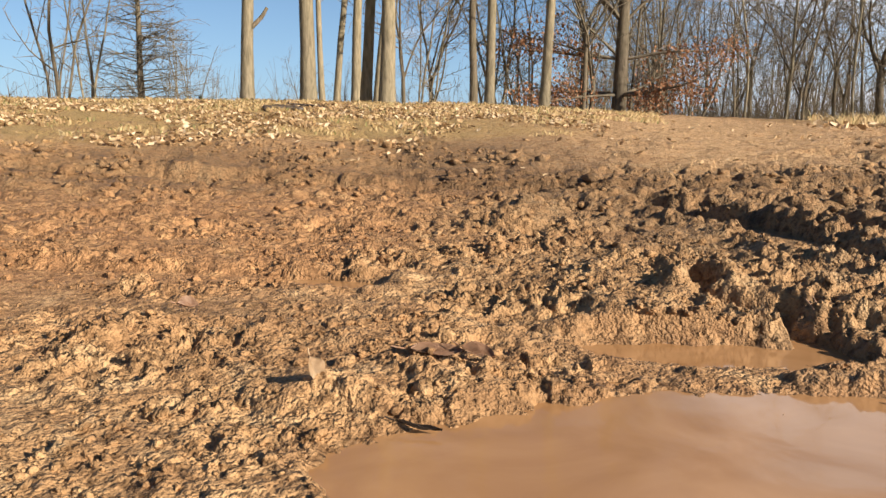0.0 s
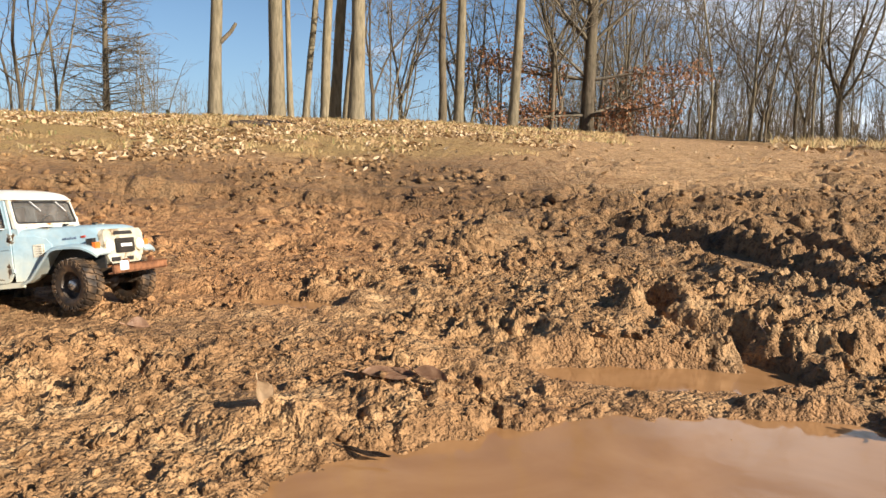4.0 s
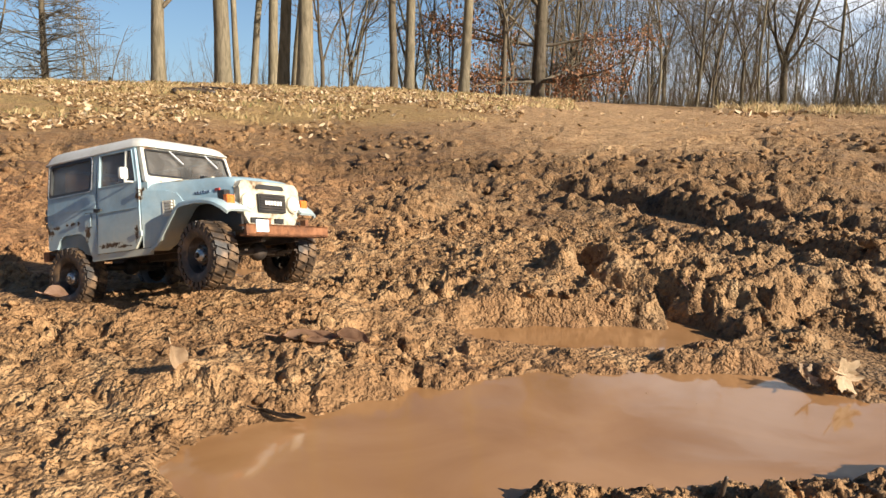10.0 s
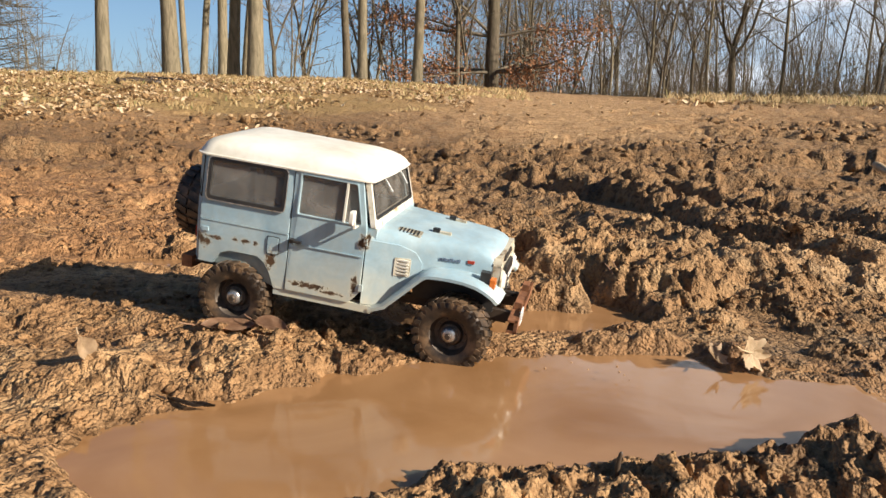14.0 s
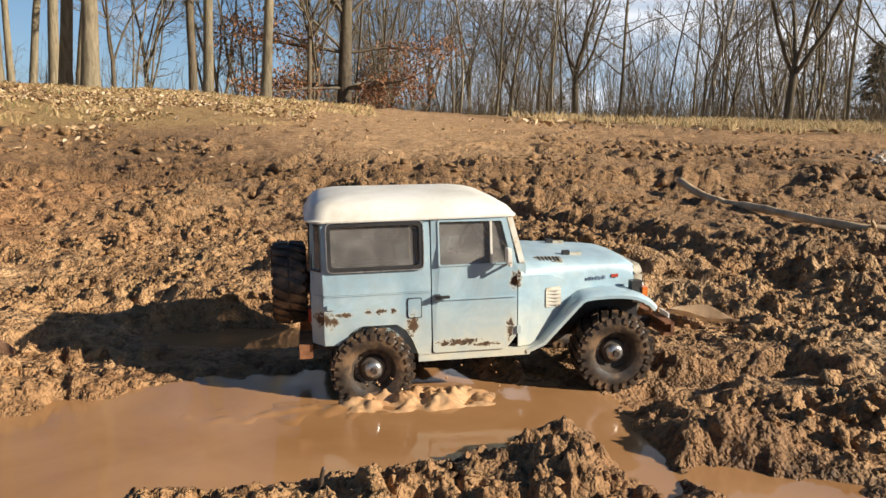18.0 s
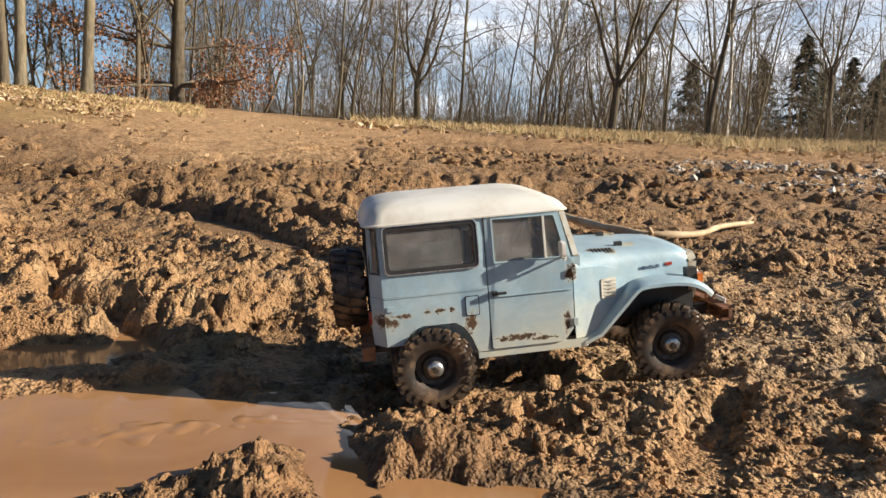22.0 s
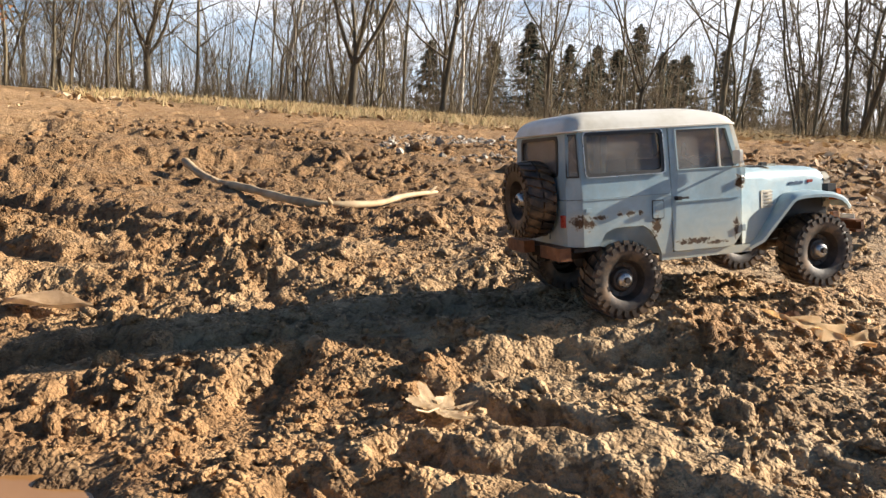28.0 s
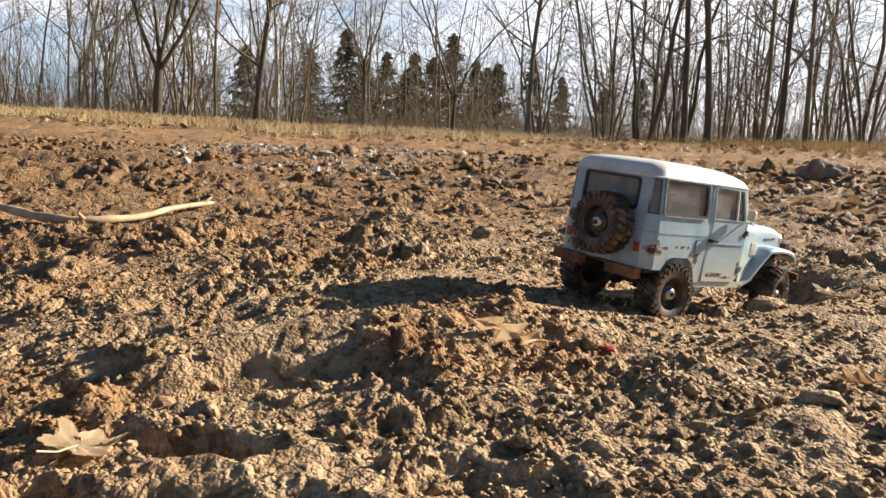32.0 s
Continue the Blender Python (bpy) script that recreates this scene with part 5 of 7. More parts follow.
def make_under():
    part("floor_pan", boxes((-0.054, -0.078, 0.0280, 0.070, 0.078, 0.0320), (0.066, -0.080, 0.0180, 0.176, 0.080, 0.0220)), CHASSIS, truck)
    for s in (-1, 1):
        part("inner_arch", boxes((-0.040, s * 0.050, 0.030, 0.060, s * 0.054, 0.060), (-0.040, s * 0.050, 0.0560, 0.060, s * 0.083, 0.0590)), BLACK, truck)
        part("frame_rail", boxes((-0.060, s * 0.028, 0.0140, 0.330, s * 0.036, 0.0260)), CHASSIS, truck, bevel=0.001)
        for x in (REAR_X, FRONT_X):
            for k in range(3):
                part("leaf_spring", boxes((x - 0.040 + 0.010 * k, s * 0.044, 0.0030 - 0.0026 * k, x + 0.040 - 0.010 * k, s * 0.050, 0.0052 - 0.0026 * k)), CHASSIS, truck)
    for x in (REAR_X, FRONT_X):
        bm = bmesh.new()
        lathe_y(bm, [(-0.062, 0.001), (-0.062, 0.0055), (0.062, 0.0055), (0.062, 0.001)], 12)
        bmesh.ops.translate(bm, vec=(x * S, 0, 0.005 * S), verts=bm.verts)
        axle = part("axle", bm, CHASSIS, truck, "muddy axle tube")
        bm = bmesh.new()
        bmesh.ops.create_icosphere(bm, subdivisions=2, radius=0.0135 * S, matrix=Matrix.Translation((x * S, 0.014 * S, 0.005 * S)))
        part("differential", bm, CHASSIS, axle)
    bm = boxes((0.090, -0.020, 0.006, 0.160, 0.020, 0.020), (0.160, -0.003, 0.008, 0.262, 0.003, 0.013))
    part("gearbox", bm, CHASSIS, truck, bevel=0.002)
    # inside
    part("dashboard", boxes((0.146, -0.074, 0.084, 0.157, 0.074, 0.112)), BLACK, truck, bevel=0.003)
    for y in (-0.040, 0.040):
        st = part("seat", boxes((0.075, y - 0.026, 0.060, 0.125, y + 0.026, 0.072)), SEAT, truck, bevel=0.004)
        part("seat_back", boxes((0.068, y - 0.026, 0.070, 0.080, y + 0.026, 0.128)), SEAT, st, bevel=0.004)
    bm = bmesh.new()
    n, R0, r0 = 20, 0.0165, 0.0018
    rows = []
    for i in range(n):
        a = 2 * math.pi * i / n
        row = []
        for j in range(6):
            b = 2 * math.pi * j / 6
            p = Vector(((R0 + r0 * math.cos(b)) * math.cos(a), (R0 + r0 * math.cos(b)) * math.sin(a), r0 * math.sin(b)))
            row.append(bm.verts.new((Matrix.Rotation(radians(-62), 3, "Y") @ p + Vector((0.132, 0.040, 0.122))) * S))
        rows.append(row)
    for i in range(n):
        for j in range(6):
            bm.faces.new((rows[i][j], rows[(i + 1) % n][j], rows[(i + 1) % n][(j + 1) % 6], rows[i][(j + 1) % 6]))
    part("steering_wheel", bm, BLACK, truck)
    part("steering_column", boxes((0.130, 0.038, 0.104, 0.150, 0.042, 0.120)), BLACK, truck)
    part("rear_bench", boxes((-0.040, -0.076, 0.060, 0.050, -0.050, 0.084)), SEAT, truck, bevel=0.003)
    part("bench", boxes((-0.040, 0.050, 0.060, 0.050, 0.076, 0.084)), SEAT, truck, bevel=0.003)


make_cab()
make_front()
make_under()
# the body is a little broader than it was drawn
for ob in truck.children_recursive:
    ob.data.transform(Matrix.Diagonal((1, 1.05, 1, 1)))
WHEELS = [(make_wheel(truck, -1), REAR_X, -0.0790, 7, 0), (make_wheel(truck, 1), REAR_X, 0.0790, 7, 0), (make_wheel(truck, -1), FRONT_X, -0.0790, 8, 1), (make_wheel(truck, 1), FRONT_X, 0.0790, 8, 1)]
spare = make_wheel(truck, 1, True)
spare.matrix_local = pose(-0.0800 * S, -0.016 * S, 0.0880 * S, 0, 20, 90)
part("spare_carrier", boxes((-0.0720, -0.022, 0.076, -0.0570, -0.010, 0.098)), RUST, truck)

# ---- bare winter trees ----
class Tubes:
    """Gathers tapering tubes into one mesh."""

    def __init__(self):
        self.v, self.f = [], []

    def add(self, pts, radii, sides):
        base = len(self.v)
        for i, p in enumerate(pts):
            d = (pts[min(i + 1, len(pts) - 1)] - pts[max(i - 1, 0)]).normalized()
            a = d.cross(Vector((0.31, 0.9, 0.2))).normalized()
            b = d.cross(a)
            for k in range(sides):
                t = 2 * math.pi * k / sides
                self.v.append(p + (a * math.cos(t) + b * math.sin(t)) * radii[i])
        for i in range(len(pts) - 1):
            for k in range(sides):
                q, k2 = base + i * sides, (k + 1) % sides
                self.f.append((q + k, q + k2, q + sides + k2, q + sides + k))

    def mesh(self, name, mat, parent, label=""):
        me = bpy.data.meshes.new(name)
        me.from_pydata([tuple(p) for p in self.v], [], self.f)
        me.polygons.foreach_set("use_smooth", [True] * len(me.polygons))
        me.materials.append(mat)
        ob = new(name, me)
        ob.parent = parent
        if label:
            ob["label"] = label
        return ob


def limb(rng, start, way, length, r0, r1, segs, wander, lift=0.0):
    """Points and radii of a wandering limb."""
    pts, rad, p, d = [start.copy()], [r0], start.copy(), way.normalized()
    for i in range(segs):
        d = (d + Vector((rng.uniform(-1, 1), rng.uniform(-1, 1), rng.uniform(-1, 1) + lift)) * wander).normalized()
        p = p + d * (length / segs)
        pts.append(p.copy())
        rad.append(r0 + (r1 - r0) * (i + 1) / segs)
    return pts, rad


def grow(rng, tubes, pts, rad, level, spread, count, first=0.25, lift=0.25, shrink=0.55, min_r=0.0075):
    """Side shoots along a limb, and shoots on those."""
    if level == 0:
        return
    n = len(pts) - 1
    L = sum((b - a).length for a, b in zip(pts, pts[1:]))
    for c in range(count):
        u = first + (1 - first) * (c + rng.random()) / count
        i = min(n - 1, int(u * n))
        p, d = pts[i].lerp(pts[i + 1], u * n - i), (pts[i + 1] - pts[i]).normalized()
        turn = rng.uniform(0, 2 * math.pi)
        side = d.orthogonal().normalized()
        side = Matrix.Rotation(turn, 3, d) @ side
        way = d * math.cos(spread) + side * math.sin(spread)
        r = max(min_r, rad[i] * rng.uniform(0.35, 0.6))
        q, w = limb(rng, p, way, L * shrink * rng.uniform(0.6, 1.15) * (1.15 - 0.6 * u), r, max(0.0045, r * 0.3), 5 if level > 1 else 3, 0.26, lift * 0.7)
        tubes.add(q, w, 4 if r > 0.03 else 3)
        grow(rng, tubes, q, w, level - 1, spread, max(4, int(count * 0.8)), 0.15, lift, shrink, min_r)


def tree_root(kind, label):
    return tagged(new(kind), label, "tree", "trees of the winter wood")


def tall_tree(seed, height=9.0, r=0.2, lean=(0, 0), bark=None, low=3.2, shoots=9, wander=0.035, kind="tall_bare_tree", label="tall straight bare tree with grey-brown bark on the bank"):
    rng = random.Random(seed)
    root = tree_root(kind, label)
    trunk, crown = Tubes(), Tubes()
    pts, rad = limb(rng, Vector((0, 0, -0.15)), Vector((lean[0], lean[1], 1)), height, r, r * 0.35, 14, wander, 0.1)
    rad[0], rad[1] = r * 1.3, r * 1.02
    trunk.add(pts, rad, 12)
    grow(rng, crown, pts, rad, 2, 0.95, shoots, low / height, 0.12, 0.36)
    trunk.mesh("trunk", bark or BARK, root)
    crown.mesh("crown", TWIG, root)
    return root


def forked_tree(seed, height=7.5, r=0.2, fork=2.0, stems=5, bark=None, levels=3, spread=0.5, kind="forked_bare_tree", label="bare tree forking low into rising dark limbs"):
    rng = random.Random(seed)
    root = tree_root(kind, label)
    trunk, crown = Tubes(), Tubes()
    pts, rad = limb(rng, Vector((0, 0, -0.15)), Vector((rng.uniform(-0.06, 0.06), 0, 1)), fork + 0.15, r * 1.15, r * 0.85, 6, 0.04, 0.1)
    rad[0] = r * 1.4
    trunk.add(pts, rad, 10)
    for k in range(stems):
        a = 2 * math.pi * (k + rng.random() * 0.6) / stems
        up = rng.uniform(0.75, 1.0) / math.tan(spread)
        q, w = limb(rng, pts[-1 - (k % 2)], Vector((math.cos(a), math.sin(a), up)), (height - fork) * rng.uniform(0.75, 1.05), r * rng.uniform(0.34, 0.58), 0.014, 10, 0.20, 0.30)
        trunk.add(q, w, 7)
        grow(rng, crown, q, w, levels - 1, 0.95, 10, 0.10, 0.12, 0.38)
    trunk.mesh("trunk", bark or BARK_DARK, root)
    crown.mesh("crown", TWIG, root)
    return root


def clump_tree(seed, height=6.5, r=0.09, stems=5, bark=None, kind="multi_stem_tree", label="clump of thin bare stems rising from one base"):
    rng = random.Random(seed)
    root = tree_root(kind, label)
    trunk, crown = Tubes(), Tubes()
    for k in range(stems):
        a = 2 * math.pi * (k + rng.random()) / stems
        p = Vector((0.16 * math.cos(a), 0.16 * math.sin(a), -0.1))
        q, w = limb(rng, p, Vector((0.18 * math.cos(a), 0.18 * math.sin(a), 1)), height * rng.uniform(0.7, 1.05), r * rng.uniform(0.6, 1.15), 0.012, 10, 0.13, 0.2)
        trunk.add(q, w, 7)
        grow(rng, crown, q, w, 2, 0.95, 10, 0.12, 0.12, 0.34)
    trunk.mesh("trunk", bark or BARK, root)
    crown.mesh("crown", TWIG, root)
    return root


def larch_tree(seed, height=7.0, r=0.11):
    rng = random.Random(seed)
    root = tree_root("bare_larch", "bare larch with many level drooping branches")
    trunk, crown = Tubes(), Tubes()
    pts, rad = limb(rng, Vector((0, 0, -0.1)), Vector((0, 0, 1)), height, r, 0.02, 12, 0.015, 0.1)
    trunk.add(pts, rad, 8)
    for k in range(170):
        z = 0.45 + (height - 0.9) * k / 170
        a = rng.uniform(0, 2 * math.pi)
        q, w = limb(rng, Vector((0, 0, z)), Vector((math.cos(a), math.sin(a), rng.uniform(0.0, 0.35))), (1 - z / height) * 1.7 + 0.9 * rng.random(), 0.020, 0.005, 6, 0.14, -0.22)
        crown.add(q, w, 3)
        grow(rng, crown, q, w, 1, 0.7, 10, 0.15, -0.15, 0.42, 0.005)
    trunk.mesh("trunk", BARK_DARK, root)
    crown.mesh("crown", TWIG, root)
    return root


def leaf_cards(name, mat, parent, places, rng, size, curl=0.3):
    """Small bent leaves, two quads each, as one mesh."""
    v, f = [], []
    for p in places:
        s = size * rng.uniform(0.6, 1.3)
        m = Euler((rng.uniform(0, 6.3), rng.uniform(0, 6.3), rng.uniform(0, 6.3))).to_matrix()
        b = len(v)
        for x, y, z in ((-1, -0.5, curl), (-1, 0.5, curl), (0, -0.75, 0), (0, 0.75, 0), (1, -0.3, curl), (1, 0.3, curl)):
            v.append(tuple(Vector(p) + m @ (Vector((x, y, z)) * s)))
        f += [(b, b + 2, b + 3, b + 1), (b + 2, b + 4, b + 5, b + 3)]
    me = bpy.data.meshes.new(name)
    me.from_pydata(v, [], f)
    me.materials.append(mat)
    ob = new(name, me)
    if parent is not None:
        ob.parent = parent
    return ob


def russet_tree(seed):
    rng = random.Random(seed)
    root = tree_root("russet_oak", "low spreading oak still holding russet dead leaves")
    trunk, crown, leaves = Tubes(), Tubes(), []
    pts, rad = limb(rng, Vector((0, 0, -0.1)), Vector((0.05, 0, 1)), 6.5, 0.16, 0.05, 9, 0.05, 0.2)
    trunk.add(pts, rad, 9)
    for k in range(30):
        z = 0.35 + 4.6 * (k / 30) ** 1.2
        a = rng.uniform(0, 2 * math.pi)
        i = min(8, int((z + 0.1) / 6.5 * 9))
        low = z < 1.9
        q, w = limb(rng, pts[i], Vector((math.cos(a), math.sin(a), rng.uniform(-0.02, 0.30) if low else 0.9)), rng.uniform(1.5, 3.1) if low else rng.uniform(1.6, 3.2), 0.035, 0.008, 7, 0.12, 0.05)
        crown.add(q, w, 4)
        sub = Tubes()
        grow(rng, sub, q, w, 2, 0.7, 7, 0.2, 0.1, 0.4)
        off = len(crown.v)
        crown.v += sub.v
        crown.f += [tuple(i2 + off for i2 in f) for f in sub.f]
        if low:
            for p in sub.v[::2]:
                for k2 in range(2):
                    if rng.random() < 0.75 and p.z > 0.05:
                        leaves.append(p + Vector((rng.gauss(0, 0.16), rng.gauss(0, 0.16), rng.gauss(-0.06, 0.12))))
    trunk.mesh("trunk", BARK_DARK, root)
    crown.mesh("crown", TWIG, root)
    leaf_cards("foliage", RUSSET, root, rng.sample(leaves, min(9000, len(leaves))), rng, 0.027)["label"] = "russet dead leaves"
    return root


def conifer(seed, height=8.0, width=1.7):
    rng = random.Random(seed)
    root = tree_root("conifer", "dark green conifer in the far wood")
    trunk = Tubes()
    pts, rad = limb(rng, Vector((0, 0, -0.1)), Vector((0, 0, 1)), height, 0.14, 0.02, 8, 0.01, 0.1)
    trunk.add(pts, rad, 6)
    v, f = [], []
    for k in range(1300):
        z = 0.25 + (height - 0.3) * (rng.random() ** 0.85)
        reach = width * 1.75 * (1 - z / height) ** 0.8 * (0.80 + 0.28 * math.sin(z * 5.3 + seed) + 0.20 * math.sin(z * 11.0))
        a, d = rng.uniform(0, 6.283), reach * math.sqrt(rng.uniform(0.12, 1))
        p = Vector((d * math.cos(a), d * math.sin(a), z - 0.22 * d))
        m = Euler((rng.uniform(-0.5, 0.5), rng.uniform(-0.3, 0.6), a)).to_matrix()
        s, b = rng.uniform(0.22, 0.46), len(v)
        for x, y, zz in ((-0.5, -0.35, 0), (0.7, -0.2, -0.15), (1.0, 0, -0.3), (0.7, 0.2, -0.15), (-0.5, 0.35, 0)):
            v.append(tuple(p + m @ (Vector((x, y, zz)) * s)))
        f.append((b, b + 1, b + 2, b + 3, b + 4))
    me = bpy.data.meshes.new("needles")
    me.from_pydata(v, [], f)
    me.materials.append(NEEDLES)
    trunk.mesh("trunk", BARK_DARK, root)
    ob = new("needles", me)
    ob.parent = root
    return root


def put(tree, x, y, turn=0.0, size=1.0, first=False, label=""):
    """Sets a tree, or a copy of it, on the ground."""
    z = height_at(x, y) - 0.03
    ob = tree if first else copy_thing(tree, Matrix.Identity(4))
    ob.matrix_basis = pose(x, y, z, 0, 0, turn) @ Matrix.Diagonal((size, size, size, 1))
    if label:
        ob["label"] = label
    return ob


# the large trunks on the bank
for k, (x, y, r, lean) in enumerate(((-3.6, 14.6, 0.135, 0.03), (-2.5, 14.8, 0.165, -0.03), (-2.32, 15.3, 0.065, -0.02), (-2.7, 19.8, 0.10, 0.03), (-1.82, 16.4, 0.115, -0.005),
                                     (-1.52, 15.4, 0.125, 0.01), (-1.38, 16.4, 0.10, 0.03), (-1.08, 15.0, 0.165, 0.04), (0.75, 20.0, 0.12, 0.02), (0.92, 16.5, 0.12, 0.055),
                                     (1.92, 15.4, 0.115, 0.025), (15.8, 25.6, 0.14, 0.0), (18.3, 3.6, 0.14, 0.05), (17.4, 2.9, 0.15, 0.01), (20.5, 2.3, 0.12, 0.0), (17.6, 1.6, 0.115, 0.02),
                                     (18.6, 1.2, 0.11, 0.03), (19.0, 7.6, 0.13, 0.0), (16.0, 13.9, 0.15, 0.12), (24.7, 1.3, 0.11, -0.02))):
    put(tall_tree(100 + k, 9.5, r * (0.9 if x < 5 else 0.50), (lean, 0), BARK_DARK if k in (8, 12, 13, 15, 18) else None, 3.4 if x < 5 else 1.6, 8 if x < 5 else 14, 0.035 if x < 5 else 0.055), x, y, 0, 1, True)
# a snapped branch stub on the first trunk
stub = Tubes()
stub.add([Vector((0.12, 0, 1.52)), Vector((0.30, 0, 1.70)), Vector((0.40, 0, 1.86))], [0.045, 0.04, 0.03], 6)
stub.mesh("branch_stub", BARK_DARK, bpy.data.objects["tall_bare_tree"])
put(tall_tree(140, 9.0, 0.10, (0.06, 0), BARK_PALE, 2.6, 10, 0.06, "pale_birch", "slender white-barked birch at the field edge"), 18.3, 23.9, 0, 1, True)
put(tall_tree(141, 5.6, 0.085, (0, 0), BARK_PALE, 4.2, 3, 0.03, "dead_trunk", "pale dead standing trunk"), 21.8, 18.2, 0, 1, True)
put(larch_tree(150), -8.9, 23.4, 0, 1, True)
put(russet_tree(160), 4.5, 20.5, 0, 1.25, True)
forks = [forked_tree(200, 8, 0.13, 2.1, 6, BARK_DARK, 3, 0.48), forked_tree(201, 8, 0.10, 1.4, 5, BARK_DARK, 3, 0.42), forked_tree(202, 7, 0.060, 1.3, 4, BARK_DARK, 3, 0.36), forked_tree(203, 9, 0.075, 2.8, 5, BARK_DARK, 3, 0.42)]
clumps = [clump_tree(210, 6.5, 0.045), clump_tree(211, 7.5, 0.055, 4, BARK_DARK), clump_tree(212, 5.0, 0.032, 6), clump_tree(213, 8.5, 0.065, 3)]
FORKS = [(14.5, 26.4, 0, 1.0), (13.7, 14.8, 1, 1.0), (14.1, 28.8, 3, 0.9), (7.8, 29.0, 2, 1.0), (10.3, 31.4, 3, 0.9), (12.2, 27.5, 2, 1.0), (19.9, 17.3, 3, 0.9), (-1.0, 20.0, 2, 0.9),
         (-0.3, 22.4, 2, 1.0), (3.5, 20.0, 3, 0.8), (3.75, 20.4, 2, 0.9), (4.8, 21.4, 3, 1.05), (9.5, 26.0, 2, 0.8), (5.9, 27.0, 3, 0.9), (16.9, 20.6, 2, 0.8), (21.3, 14.2, 3, 0.8), (20.2, 10.4, 2, 0.9)]
CLUMPS = [(17.3, 4.2, 1, 1.0), (-9.6, 19.8, 1, 0.9), (-9.3, 20.9, 3, 0.8), (-0.5, 22.0, 2, 1.0), (1.4, 23.0, 0, 1.0), (2.2, 22.0, 2, 1.1), (6.8, 25.0, 0, 1.0), (8.6, 27.5, 1, 0.9), (11.7, 30.9, 3, 0.9), (17.6, 27.0, 0, 0.9), (20.4, 22.6, 1, 0.9),
          (22.4, 19.2, 0, 1.0), (18.4, 14.6, 2, 1.0), (23.5, 12.5, 3, 0.9), (21.5, 8.4, 0, 0.95), (18.9, 5.6, 2, 1.1), (21.6, 4.4, 1, 0.9), (22.8, 2.6, 0, 0.9), (20.0, 0.2, 1, 1.0), (-12.5, 19.0, 0, 0.9), (-14.0, 20.0, 2, 1.0), (24.5, 5.6, 0, 0.9), (26.0, 3.4, 2, 1.2), (23.4, 0.9, 0, 0.8), (27.0, 1.6, 3, 0.9), (25.2, 7.4, 1, 0.8), (29.0, 4.6, 0, 1.0)]
used = set()
for group, rows in ((forks, FORKS), (clumps, CLUMPS)):
    for n, (x, y, k, s) in enumerate(rows):
        first = (id(group), k) not in used
        used.add((id(group), k))
        put(group[k], x, y, (n * 67) % 360, s, first)
# the wood behind, ever farther
rng = random.Random(5)
for n in range(42):
    az = radians(rng.uniform(9, 96) if n < 32 else rng.uniform(7, 30))
    d = rng.uniform(27, 50)
    x, y = d * math.sin(az), d * math.cos(az)
    src = rng.choice(forks[2:] + clumps)
    put(src, x, y, rng.uniform(0, 360), rng.uniform(0.75, 1.25))
for n in range(14):
    az = radians(rng.uniform(-34, 9))
    d = rng.uniform(28, 50)
    put(rng.choice(clumps), d * math.sin(az), d * math.cos(az), rng.uniform(0, 360), rng.uniform(0.35, 0.6))
for n in range(4):
    az, d = radians(rng.uniform(33, 47)), rng.uniform(23, 34)
    put(rng.choice(forks[2:] + clumps), d * math.sin(az), d * math.cos(az), rng.uniform(0, 360), rng.uniform(0.8, 1.15))
slim = [tall_tree(400 + k, 8.5, 0.034 + 0.007 * k, (0.04 * (k - 1), 0), BARK_DARK if k % 2 else BARK, 0.9, 17, 0.08, "slender_tree", "slender bare young tree in the wood") for k in range(3)]
for n in range(36):
    az, d = radians(8 + 88 * (n + rng.random()) / 26 if n < 26 else 7 + 24 * (n - 26 + rng.random()) / 10), rng.uniform(21, 40)
    put(slim[n % 3], d * math.sin(az), d * math.cos(az), rng.uniform(0, 360), rng.uniform(0.7, 1.1), n < 3)
conifers = [conifer(300), conifer(301, 7.0, 2.0), conifer(302, 9.0, 1.8)]
for n, (az, d, s) in enumerate(((54.5, 38, 0.62), (55.8, 40, 0.55), (52.0, 42, 0.5), (57.2, 46, 0.62), (60.5, 48, 0.72), (61.8, 50, 0.75), (63.5, 47, 0.6), (65.0, 52, 0.75), (67.5, 50, 0.6), (69.5, 55, 0.6), (72.5, 52, 0.55), (75, 56, 0.55),
                                (47.5, 42, 0.55), (58.6, 44, 0.55), (-17.0, 27, 0.10), (59, 55, 0.75), (64.2, 58, 0.8))):
    a = radians(az)
    put(conifers[n % 3], d * math.sin(a), d * math.cos(a), n * 50, s, n < 3)


